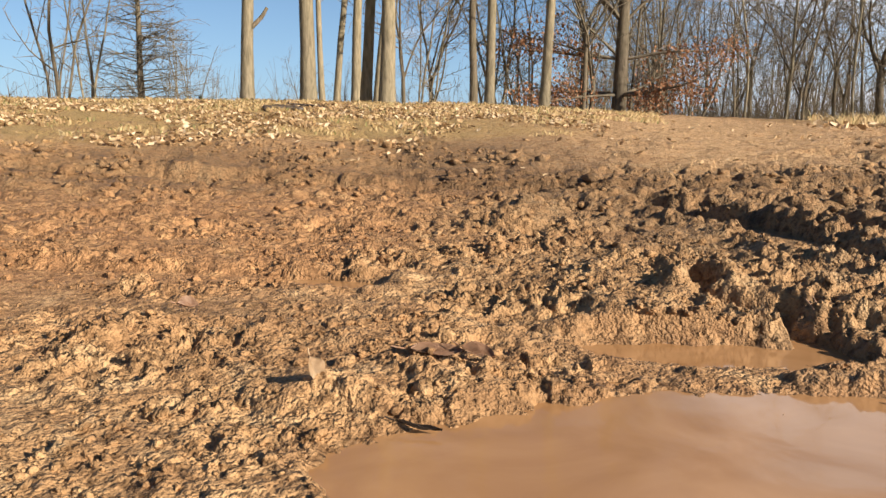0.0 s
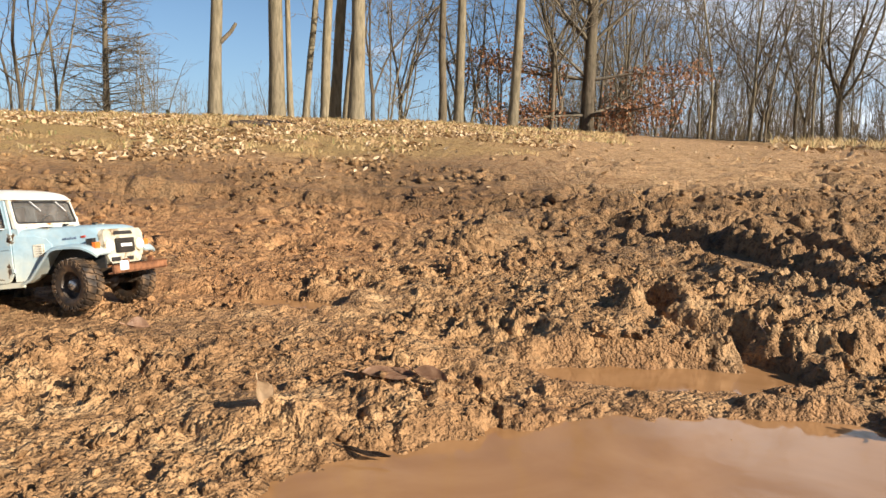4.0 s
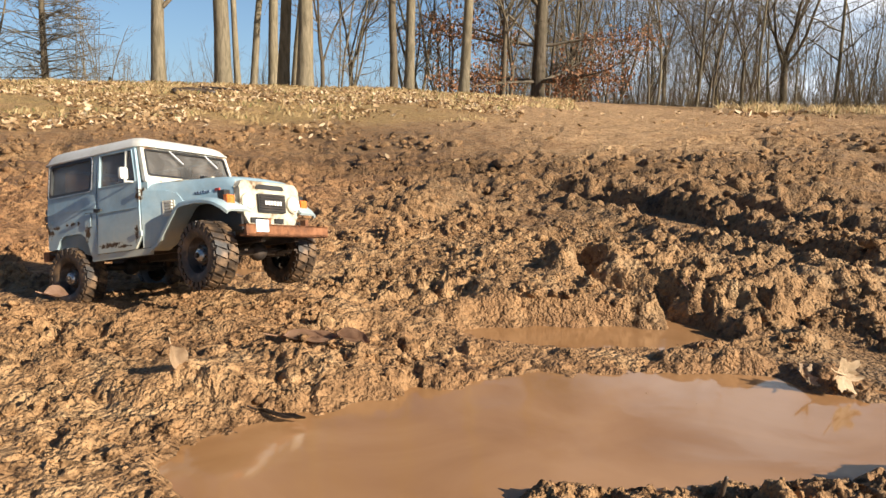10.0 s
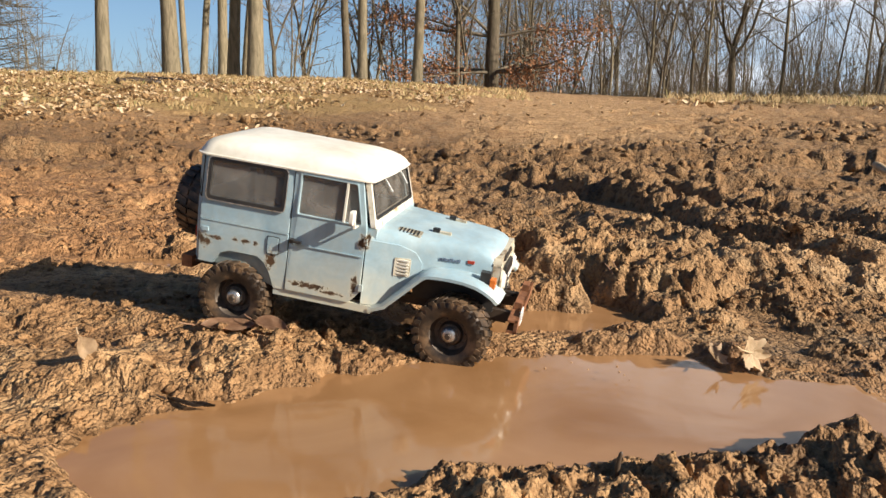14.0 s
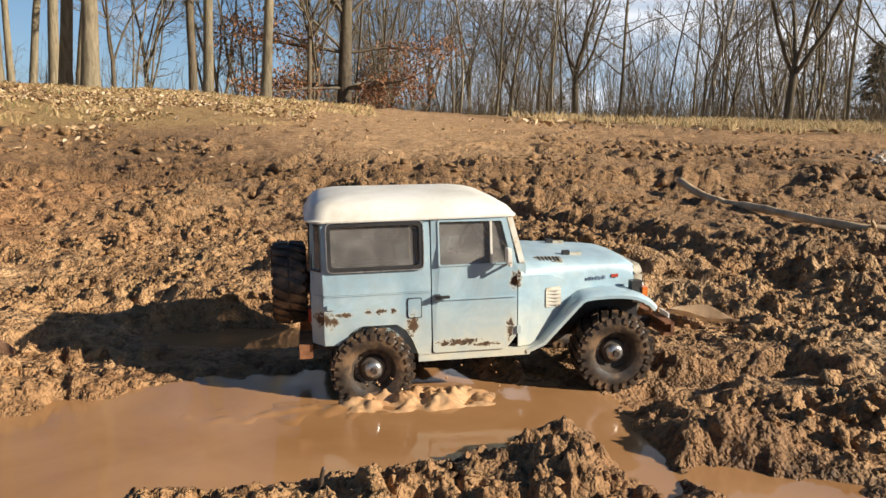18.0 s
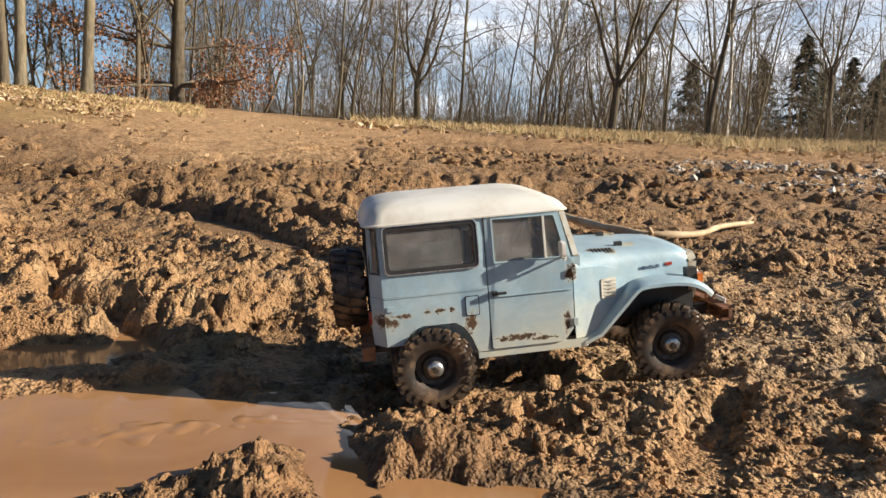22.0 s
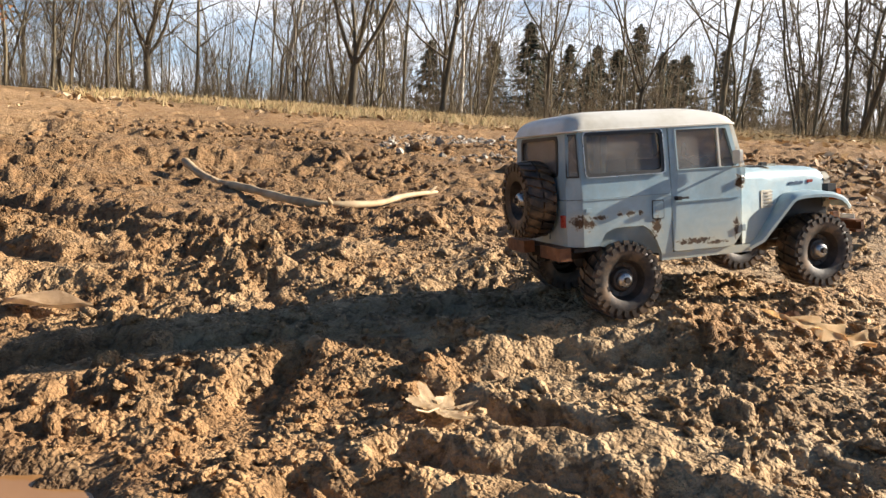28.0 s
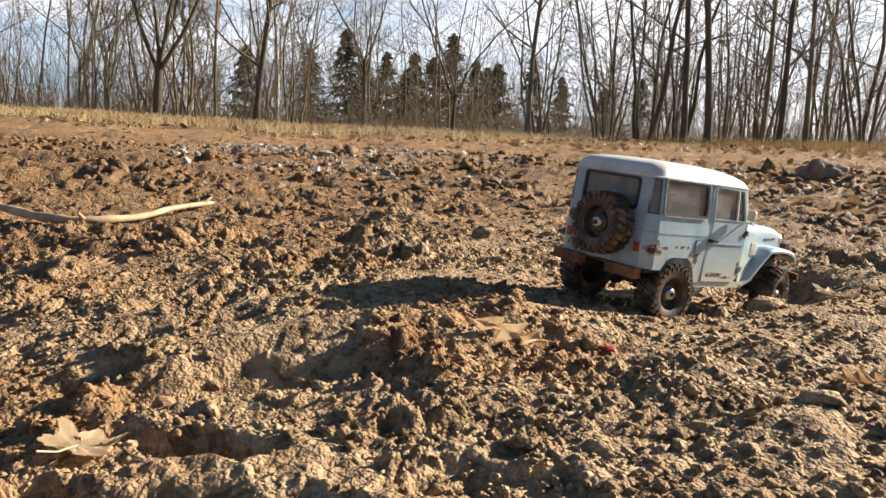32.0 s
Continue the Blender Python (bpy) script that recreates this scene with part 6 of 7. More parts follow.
def make_brush():
    """Far wood and undergrowth: thin stems without number."""
    t, rg = Tubes(), random.Random(8)
    for n in range(6500):
        az = rg.uniform(-38, 102)
        dense = 1.0 if az > 9 else 0.28
        if rg.random() > dense:
            continue
        d = rg.uniform(20 if az > 22 else 26, 75)
        a = radians(az)
        x, y = d * math.sin(a), d * math.cos(a)
        h = 0.8 + 4.2 * rg.random() ** 1.7 * (1.0 if az > 9 else 0.6) * (d / 38) ** 0.5
        p = Vector((x, y, 0.55 if az > 20 else 0.5))
        q, w = limb(rg, p, Vector((rg.uniform(-0.28, 0.28), rg.uniform(-0.2, 0.2), 1)), h, 0.011 * d / 30, 0.004 * d / 30, 3, 0.14, 0.15)
        t.add(q, w, 3)
        for k in range(4):
            i = rg.randint(0, 2)
            q2, w2 = limb(rg, q[i], Vector((rg.uniform(-1, 1), rg.uniform(-0.5, 0.5), 1.0)), h * rg.uniform(0.25, 0.55), 0.006 * d / 30, 0.003 * d / 30, 2, 0.25, 0.1)
            t.add(q2, w2, 3)
    # the tangle of saplings and twigs low down
    for n in range(9000):
        az = rg.uniform(-40, 104)
        if az < 9 and rg.random() > 0.30:
            continue
        d = rg.uniform(23 if az > 22 else 27, 60)
        a = radians(az)
        p = Vector((d * math.sin(a), d * math.cos(a), 0.5))
        h = (0.5 + 1.1 * rg.random() ** 1.5) * (1.0 if az > 9 else 0.55) * d / 32
        for k in range(3):
            q, w = limb(rg, p, Vector((rg.uniform(-0.9, 0.9), rg.uniform(-0.5, 0.5), 1)), h * rg.uniform(0.6, 1), 0.0075 * d / 30, 0.003 * d / 30, 1 + (k == 0), 0.3, 0.1)
            t.add(q, w, 3)
    ob = t.mesh("undergrowth", BRUSH, None)
    tagged(ob, "grey-brown winter undergrowth along the wood's edge", "undergrowth", kind="stuff")


make_brush()

# ---- ground cover ----
def scatter(rg, n, az0, az1, r0, r1, accept=None):
    """Places in a sector round the track, with their heights."""
    az, r = np.radians(np.array([rg.uniform(az0, az1) for _ in range(n)])), np.sqrt(np.array([rg.uniform(r0 * r0, r1 * r1) for _ in range(n)]))
    x, y = 0.2 + r * np.sin(az), -0.1 + r * np.cos(az)
    z, masks = surface(x, y)
    keep = np.ones(n, bool) if accept is None else accept(x, y, r, np.degrees(az), masks)
    return x[keep], y[keep], z[keep]


def make_litter():
    """Dead leaves lying on the bank."""
    rg = random.Random(21)
    v, f = [], []

    def drop(x, y, z, size):
        for px, py, pz in zip(x, y, z):
            s = size * rg.uniform(0.5, 1.35)
            m = Euler((rg.gauss(0, 0.5), rg.gauss(0, 0.5), rg.uniform(0, 6.3))).to_matrix()
            b, c, w = len(v), rg.uniform(0.1, 0.7), rg.uniform(0.5, 0.9)
            for lx, ly, lz in ((-1, -0.25, 0.6 * c), (-1, 0.25, 0.6 * c), (-0.2, -w, c), (-0.15, 0, 0), (-0.2, w, c), (0.6, -0.7 * w, c), (0.6, 0, 0.1), (0.6, 0.7 * w, c), (1.1, 0, 0.5 * c)):
                v.append(tuple(Vector((px, py, pz + 0.35 * s)) + m @ (Vector((lx, ly, lz)) * s)))
            f.extend([(b, b + 2, b + 3), (b, b + 3, b + 1), (b + 1, b + 3, b + 4), (b + 2, b + 5, b + 6, b + 3), (b + 3, b + 6, b + 7, b + 4), (b + 5, b + 8, b + 6), (b + 6, b + 8, b + 7)])
    ok = lambda x, y, r, az, m: (m["turf"] > 0.15) & (fbm(x, y, 1.1, 3, 301) + 0.04 * (r - 7) > -0.06)
    drop(*scatter(rg, 23000, -42, 15, 5.0, 12.2, ok), 0.021)
    drop(*scatter(rg, 900, -40, 30, 4.0, 10.0, lambda x, y, r, az, m: fbm(x, y, 0.8, 2, 303) > 0.05), 0.020)
    drop(*scatter(rg, 2200, 24, 100, 9.0, 17.0, lambda x, y, r, az, m: fbm(x, y, 1.6, 3, 305) > 0.0), 0.045)
    drop(*scatter(rg, 420, 74, 100, 4.0, 7.5), 0.032)
    me = bpy.data.meshes.new("leaf_litter")
    me.from_pydata(v, [], f)
    me.materials.append(LITTER)
    tagged(new("leaf_litter", me), "tan fallen leaves strewn over the bank", "leaves", kind="stuff")


def make_grass():
    """Dry straw grass on the crest and in the field."""
    rg = random.Random(22)
    v, f = [], []

    def blades(x, y, z, tall, lean):
        for px, py, pz in zip(x, y, z):
            for k in range(rg.randint(3, 6)):
                h, a = tall * rg.uniform(0.4, 1.25), rg.uniform(0, 6.283)
                w, l = 0.004 + 0.0005 * math.hypot(px, py), lean * h * rg.uniform(0.2, 1.3)
                dx, dy = math.cos(a), math.sin(a)
                ox, oy = px + rg.uniform(-0.06, 0.06), py + rg.uniform(-0.06, 0.06)
                b = len(v)
                sx, sy = 1.0 * w, 0.3 * w
                v.extend([(ox - sx, oy - sy, pz - 0.02), (ox + sx, oy + sy, pz - 0.02), (ox + 0.4 * l * dx - 0.7 * sx, oy + 0.4 * l * dy - 0.7 * sy, pz + 0.6 * h), (ox + 0.4 * l * dx + 0.7 * sx, oy + 0.4 * l * dy + 0.7 * sy, pz + 0.6 * h), (ox + l * dx, oy + l * dy, pz + h * 0.95)])
                f.extend([(b, b + 1, b + 3, b + 2), (b + 2, b + 3, b + 4)])
    blades(*scatter(rg, 2600, -42, 14, 8.6, 12.4, lambda x, y, r, az, m: fbm(x, y, 0.9, 3, 311) + 0.10 * (r - 10.4) > -0.1), 0.055, 1.6)
    blades(*scatter(rg, 900, -42, 10, 6.0, 9.0, lambda x, y, r, az, m: fbm(x, y, 0.9, 3, 312) > 0.05), 0.04, 1.6)
    blades(*scatter(rg, 5600, 24, 102, 10.5, 21.5, lambda x, y, r, az, m: (fbm(x, y, 1.8, 3, 313) + 0.06 * (r - 13) > -0.15) & (az > 30 + 34 * fbm(x, y, 0.1, 1, 317))), 0.17, 1.0)
    me = bpy.data.meshes.new("dry_grass")
    me.from_pydata(v, [], f)
    me.materials.append(GRASS)
    tagged(new("dry_grass", me), "dry straw-coloured winter grass on the bank and field", "grass", kind="stuff")


def lump_templates(sub, count, seed, rough=0.55):
    out = []
    for k in range(count):
        bm = bmesh.new()
        bmesh.ops.create_icosphere(bm, subdivisions=sub, radius=1.0)
        for v in bm.verts:
            d = noise.noise(v.co * 1.1 + Vector((k * 7.3, seed, 0))) + 0.8 * noise.noise(v.co * 3.1 + Vector((seed, k * 3.1, 5)))
            v.co *= 1 + rough * 1.6 * d
            v.co.z *= 0.75
        bm.verts.ensure_lookup_table()
        out.append((np.array([v.co[:] for v in bm.verts]), np.array([[v.index for v in f.verts] for f in bm.faces])))
        bm.free()
    return out


def lumps(name, rg, templates, x, y, z, size, mat, sink=0.25):
    """Many small lumps lying on the ground, as one mesh."""
    V, F, base = [], [], 0
    for px, py, pz in zip(x, y, z):
        tv, tf = rg.choice(templates)
        s = size(px, py)
        m = np.array(Euler((rg.uniform(-0.6, 0.6), rg.uniform(-0.6, 0.6), rg.uniform(0, 6.3))).to_matrix())
        V.append((tv * np.array([s * rg.uniform(0.7, 1.4), s, s * rg.uniform(0.7, 1.1)])) @ m.T + np.array([px, py, pz + s * (0.6 - sink * 2)]))
        F.append(tf + base)
        base += len(tv)
    masks = surface(np.asarray(x), np.asarray(y))[1] if mat is MUD else {}
    each = len(V[0])
    V, F = np.concatenate(V), np.concatenate(F)
    me = bpy.data.meshes.new(name)
    me.vertices.add(len(V))
    me.vertices.foreach_set("co", V.astype(np.float32).ravel())
    me.loops.add(F.size)
    me.loops.foreach_set("vertex_index", F.astype(np.int32).ravel())
    me.polygons.add(len(F))
    me.polygons.foreach_set("loop_start", np.arange(0, F.size, 3, dtype=np.int32))
    me.polygons.foreach_set("use_smooth", np.full(len(F), mat is MUD))
    for k, val in masks.items():
        a = me.attributes.new(k, "FLOAT", "POINT")
        a.data.foreach_set("value", np.repeat(val, each).astype(np.float32))
    me.materials.append(mat)
    me.update(calc_edges=True)
    return new(name, me)


def make_clods():
    rg = random.Random(23)
    small = lump_templates(1, 10, 1)
    dryland = lambda x, y, r, az, m: (m["wet"] < 0.55) & (fbm(x, y, 0.30, 3, 321) > -0.02) & (surface(x, y)[0] > WATER_Z + 0.006)
    x, y, z = scatter(rg, 34000, -48, 100, 0.62, 2.5, dryland)
    x2, y2, z2 = scatter(rg, 8000, 45, 102, 0.62, 1.9, lambda x, y, r, az, m: (m["wet"] < 0.3) & (fbm(x, y, 0.22, 3, 327) > -0.12))
    x, y, z = np.r_[x, x2], np.r_[y, y2], np.r_[z, z2]
    ob = lumps("mud_crumbs", rg, small, x, y, z, lambda a, b: 0.0032 * math.exp(rg.gauss(0, 0.5)), MUD)
    tagged(ob, "small crumbs of brown clay on the churned ground", "clods", kind="stuff")
    x, y, z = scatter(rg, 13000, -45, 105, 1.7, 6.5, lambda x, y, r, az, m: (fbm(x, y, 0.6, 3, 322) > -0.05) & (m["sand"] < 0.4) & (m["turf"] < 0.3))
    ob = lumps("mud_clods", rg, small, x, y, z, lambda a, b: 0.0036 * math.hypot(a, b) ** 0.8 * math.exp(rg.gauss(0, 0.5)), MUD)
    tagged(ob, "lumps of brown clay scattered over the field", "clods", kind="stuff")
    x, y, z = scatter(rg, 3000, 47, 70, 4.6, 7.2, lambda x, y, r, az, m: fbm(x, y, 0.9, 2, 331) > -0.15)
    x2, y2, z2 = scatter(rg, 700, 76, 100, 4.0, 7.5, lambda x, y, r, az, m: fbm(x, y, 0.9, 2, 332) > -0.1)
    ob = lumps("gravel", rg, small, np.r_[x, x2], np.r_[y, y2], np.r_[z, z2], lambda a, b: 0.0095 * math.exp(rg.gauss(0, 0.5)), STONE)
    tagged(ob, "pale grey gravel spread over the mud", "gravel", kind="stuff")


make_litter()
make_grass()
make_clods()


# ---- single leaves, sticks and stones ----
def leaf_mesh(outline, length, curl, twist, seed, mat, name, label, x, y, z, rx, ry, rz, category="leaf", sweep_by=0.10):
    """A thin dry leaf: outline gives the half width along the midrib (0 to 1)."""
    rg = random.Random(seed)
    bm = bmesh.new()
    n, m = 44, 6
    rows = []
    for i in range(n + 1):
        u = i / n
        w = outline(u) * length
        row = []
        for j in range(-m, m + 1):
            v = j / m
            sweep = sweep_by * length * abs(v) * (1 - u)
            zz = curl * length * (abs(v) ** 1.5 * w / length * 2.2 + 0.9 * (u - 0.45) ** 2) + 0.02 * length * math.sin(9 * u + 4 * v + seed) - 0.012 * length * (1 - min(1, abs(v) * 5))
            row.append(bm.verts.new((length * (u - 0.5) + sweep, v * w + twist * length * (u - 0.5) ** 2, zz)))
        rows.append(row)
    for a, b in zip(rows, rows[1:]):
        for j in range(2 * m):
            bm.faces.new((a[j], a[j + 1], b[j + 1], b[j]))
    bmesh.ops.solidify(bm, geom=bm.faces[:], thickness=0.0007)
    ob = part(name, bm, mat, None, label)
    tagged(ob, label, category)
    ob.matrix_basis = pose(x, y, z, rx, ry, rz)
    stalk = Tubes()
    stalk.add([Vector((-0.5 * length, 0, 0.9 * curl * length * 0.2)), Vector((-0.62 * length, 0.01 * length, 0.25 * curl * length)), Vector((-0.72 * length, 0.04 * length, 0.3 * curl * length))], [0.0012, 0.0010, 0.0009], 5)
    stalk.mesh("stalk", mat, ob)
    return ob


def oak(u):
    """Deep rounded lobes."""
    env = 0.05 + 0.34 * math.sin(math.pi * min(1, u * 1.02)) ** 0.8
    return max(0.012, env * (0.50 + 0.50 * math.cos(2 * math.pi * (u * 4.2 + 0.45))) + 0.02) if u < 0.96 else 0.03 * (1 - u) / 0.04 + 0.004


def pin_oak(u):
    env = 0.03 + 0.33 * math.sin(math.pi * min(1, u)) ** 0.7
    return max(0.010, env * 0.85 * (0.5 + 0.5 * math.cos(2 * math.pi * (u * 3.3 + 0.4))) ** 1.8 + 0.055 * math.sin(math.pi * u) + 0.008) if u < 0.97 else 0.006


def plain_leaf(u):
    return 0.006 + 0.24 * math.sin(math.pi * min(1, u ** 0.85)) ** 0.9


def maple_leaf(size, seed, x, y, z, rx, ry, rz, label, mat=None):
    """A broad leaf with pointed lobes round its stalk, edges curled up."""
    bm = bmesh.new()
    rg, n = random.Random(seed), 60
    lobes = [(0, 1.0), (52, 0.86), (-52, 0.9), (108, 0.58), (-108, 0.62)]
    rows = []
    for ring in (0.05, 0.35, 0.7, 1.0):
        row = []
        for k in range(n):
            a = 360 * k / n - 180
            r = 0.58 + max(l * math.exp(-((a - c) / 15) ** 2) for c, l in lobes) * 0.42 + 0.05 * math.sin(k * 2.1) + 0.03 * math.sin(k * 0.9 + seed)
            r = r * ring * size * 0.55 * (1 if abs(a) < 165 else 0.7)
            t = radians(a)
            up = 0.45 * size * (ring * r / size) ** 2 * (1 + 0.6 * math.sin(3 * t + seed)) + 0.015 * size * math.sin(5 * t + 7 * ring + seed)
            row.append(bm.verts.new((r * math.cos(t), r * math.sin(t), up)))
        rows.append(row)
    for p, q in zip(rows, rows[1:]):
        for k in range(n):
            bm.faces.new((p[k], p[(k + 1) % n], q[(k + 1) % n], q[k]))
    bm.faces.new(rows[0])
    bmesh.ops.solidify(bm, geom=bm.faces[:], thickness=0.0007)
    ob = tagged(part("maple_leaf", bm, mat or LEAF, None), label, "leaf")
    ob.matrix_basis = pose(x, y, z, rx, ry, rz)
    st = Tubes()
    st.add([Vector((-0.02 * size, 0, 0.002)), Vector((-0.4 * size, 0.03 * size, 0.004)), Vector((-0.7 * size, 0.1 * size, 0.010))], [0.0012, 0.0010, 0.0009], 5)
    st.mesh("stalk", mat or LEAF, ob)
    return ob


leaf_mesh(pin_oak, 0.128, 0.03, 0.06, 3, LEAF_GOLD, "oak_leaf", "long golden-tan deeply lobed oak leaf on the mud", 1.510, 0.078, max(height_at(1.510 + a, 0.078 + b) for a in (-0.02, 0, 0.02) for b in (-0.06, -0.03, 0, 0.03, 0.06)) + 0.032, 4, 8, -88, sweep_by=0.34)
maple_leaf(0.078, 5, 1.135, 0.310, height_at(1.135, 0.31) + 0.010, 10, 6, 25, "curled tan maple leaf on the mud", LEAF_PALE)
crushed_leaf = maple_leaf(0.048, 6, 0.625, 0.845, 0.014, 78, 14, 14, "upright curled pale leaf at the water's edge", LEAF_PALE)
torn_leaf = maple_leaf(0.036, 7, 0.590, 0.862, 0.006, 40, -20, 60, "torn tan leaf leaning on the wet shore")
leaf_mesh(lambda u: 1.4 * plain_leaf(u), 0.036, 0.25, 0.0, 8, LEAF, "beech_leaf", "muddy tan leaf standing in the clay", -0.150, 0.885, height_at(-0.15, 0.885) + 0.010, 60, 70, 20)
leaf_mesh(plain_leaf, 0.080, 0.10, 0.05, 9, LEAF_BROWN, "brown_leaf", "long brown leaf lying across the clods", -0.010, 1.000, height_at(-0.01, 1.0) + 0.006, 10, 4, 4)
leaf_mesh(lambda u: 1.5 * plain_leaf(u), 0.038, 0.30, 0.1, 10, LEAF_BROWN, "cupped_leaf", "brown cupped leaf stuck in the mud", -0.405, 1.215, height_at(-0.405, 1.215) + 0.012, 30, 12, 30)
leaf_mesh(plain_leaf, 0.120, 0.22, 0.1, 11, LEAF, "beech_leaf", "tan leaf lying on the rutted mud", 1.030, 0.985, height_at(1.03, 0.985) + 0.016, 6, 8, -20)
maple_leaf(0.080, 12, 2.220, -0.240, height_at(2.22, -0.24) + 0.012, 5, 5, 10, "pale leaf pressed in the mud")
leaf_mesh(oak, 0.070, 0.30, 0.0, 13, LEAF, "oak_leaf", "small pale leaf between the clods", 1.660, -0.300, height_at(1.66, -0.3) + 0.014, 8, 14, 70)
leaf_mesh(plain_leaf, 0.045, 0.30, 0.0, 14, LEAF_BROWN, "brown_leaf", "brown leaf stub beside the oak leaf", 1.585, 0.125, height_at(1.585, 0.125) + 0.014, 50, 20, -40)
leaf_mesh(plain_leaf, 0.055, 0.25, 0.0, 15, LEAF_BROWN, "brown_leaf", "brown leaf bent over a clod", 0.045, 0.985, height_at(0.045, 0.985) + 0.008, 20, 10, -30)


def stick(name, pts, r0, r1, mat, label, category="branch", knots=3, seed=1):
    """A crooked stick along a chain of points, with a few stubs."""
    rg = random.Random(seed)
    fine = []
    for i in range(len(pts) - 1):
        p0, p1, p2, p3 = (Vector(pts[max(0, min(len(pts) - 1, i + k))]) for k in (-1, 0, 1, 2))
        for k in range(6):
            t = k / 6
            fine.append(0.5 * ((2 * p1) + (p2 - p0) * t + (2 * p0 - 5 * p1 + 4 * p2 - p3) * t * t + (3 * p1 - p0 - 3 * p2 + p3) * t ** 3))
    fine.append(Vector(pts[-1]))
    n = len(fine)
    rad = [(r0 + (r1 - r0) * i / (n - 1)) * rg.uniform(0.85, 1.18) for i in range(n)]
    rad[0], rad[-1] = rad[0] * 0.7, rad[-1] * 0.5
    t = Tubes()
    t.add(fine, rad, 10)
    b = len(t.v)
    t.f += [tuple(range(9, -1, -1)), tuple(range(b - 10, b))]
    ob = t.mesh(name, mat, None)
    for k in range(knots):
        i = rg.randint(2, n - 3)
        s = Tubes()
        w = Vector((rg.uniform(-1, 1), rg.uniform(-1, 1), 0.6)).normalized()
        s.add([fine[i], fine[i] + w * r0 * 1.8, fine[i] + w * r0 * 2.6], [r0 * 0.45, r0 * 0.35, r0 * 0.15], 6)
        s.mesh("twig_stub", mat, ob)
    return tagged(ob, label, category)


def lie(pts, lift):
    return [(x, y, max(height_at(x, y), height_at(x + 0.02, y), height_at(x, y + 0.02)) * 0.5 + 0.5 * height_at(x, y) + lift + dz) for x, y, dz in pts]


def rest(pts, lift):
    """Points that lie on the highest ground round each of them."""
    g = np.linspace(-0.09, 0.09, 7)
    ox, oy = [v.ravel() for v in np.meshgrid(g, g)]
    return [(x, y, float(np.percentile(heights(x + ox, y + oy), 85)) + lift + dz) for x, y, dz in pts]


stick("fallen_branch", rest([(2.36, 2.93, 0.025), (2.27, 2.58, 0.014), (2.17, 2.15, 0.006), (2.12, 1.76, 0.0), (2.30, 1.66, 0.004), (2.55, 1.77, 0.012), (2.79, 1.83, 0.008)], 0.010), 0.0165, 0.0085, WOOD, "long pale fallen branch lying bent on the mud")
stick("dark_log", lie([(-1.93, 8.48, 0.0), (-1.72, 8.52, 0.01), (-1.50, 8.55, 0.0)], 0.02), 0.036, 0.026, DARKWOOD, "dark rotten log lying on the leafy bank", "log", 2, 2)
stick("thin_stick", lie([(-1.9, 9.6, 0.0), (-1.6, 9.4, 0.0), (-1.35, 9.2, 0.0)], 0.02), 0.018, 0.010, DARKWOOD, "thin dark stick on the leafy bank", "stick", 1, 3)
stick("pale_root", [(0.585, 1.205, -0.005), (0.592, 1.214, 0.028), (0.580, 1.232, 0.052)], 0.0016, 0.0009, LEAF_BROWN, "pale root hanging from the rut wall", "root", 0, 5)
stick("pale_root", [(0.598, 1.212, 0.000), (0.602, 1.222, 0.03), (0.596, 1.240, 0.055)], 0.0013, 0.0008, LEAF_BROWN, "pale root hanging from the rut wall", "root", 0, 6)
leaf_mesh(lambda u: 0.015 + 0.075 * math.sin(math.pi * min(1, u)), 0.056, 0.10, 0.15, 16, DARKWOOD, "bark_strip", "black wet strip of bark at the water's edge", -0.026, 0.804, -0.004, 8, 4, -22, "bark")
stick("peg", [(0.355, 0.585, -0.01), (0.356, 0.584, 0.008), (0.358, 0.583, 0.020)], 0.0026, 0.0016, DARKWOOD, "small dark stick poking from the bank", "stick", 0, 8)


def boulder(name, x, y, size, seed, mat, label, category="stone", flat=0.7):
    bm = bmesh.new()
    bmesh.ops.create_icosphere(bm, subdivisions=4, radius=1.0)
    for v in bm.verts:
        d = 0.50 * noise.noise(v.co * 1.0 + Vector((seed, 0, 0))) + 0.22 * noise.noise(v.co * 2.7 + Vector((0, seed, 0))) + 0.07 * noise.noise(v.co * 7)
        v.co *= size * (1 + d)
        v.co.z *= flat
    ob = part(name, bm, mat, None)
    ob.matrix_basis = pose(x, y, height_at(x, y) + size * flat * 0.45, 0, 0, seed * 40)
    return tagged(ob, label, category)


boulder("boulder", 6.15, 0.05, 0.120, 3, BOULDER, "brown boulder standing in the muddy field", "boulder", 0.75)
boulder("clay_block", 1.252, 0.332, 0.012, 5, CLOD, "pale dry block of clay on the mud", "clod", 1.0)
boulder("clay_block", 1.150, 0.520, 0.012, 6, CLOD, "pale dry block of clay on the mud", "clod", 0.8)
boulder("red_scrap", 1.655, -0.010, 0.014, 9, RED, "small red plastic scrap in the mud", "scrap", 0.5)


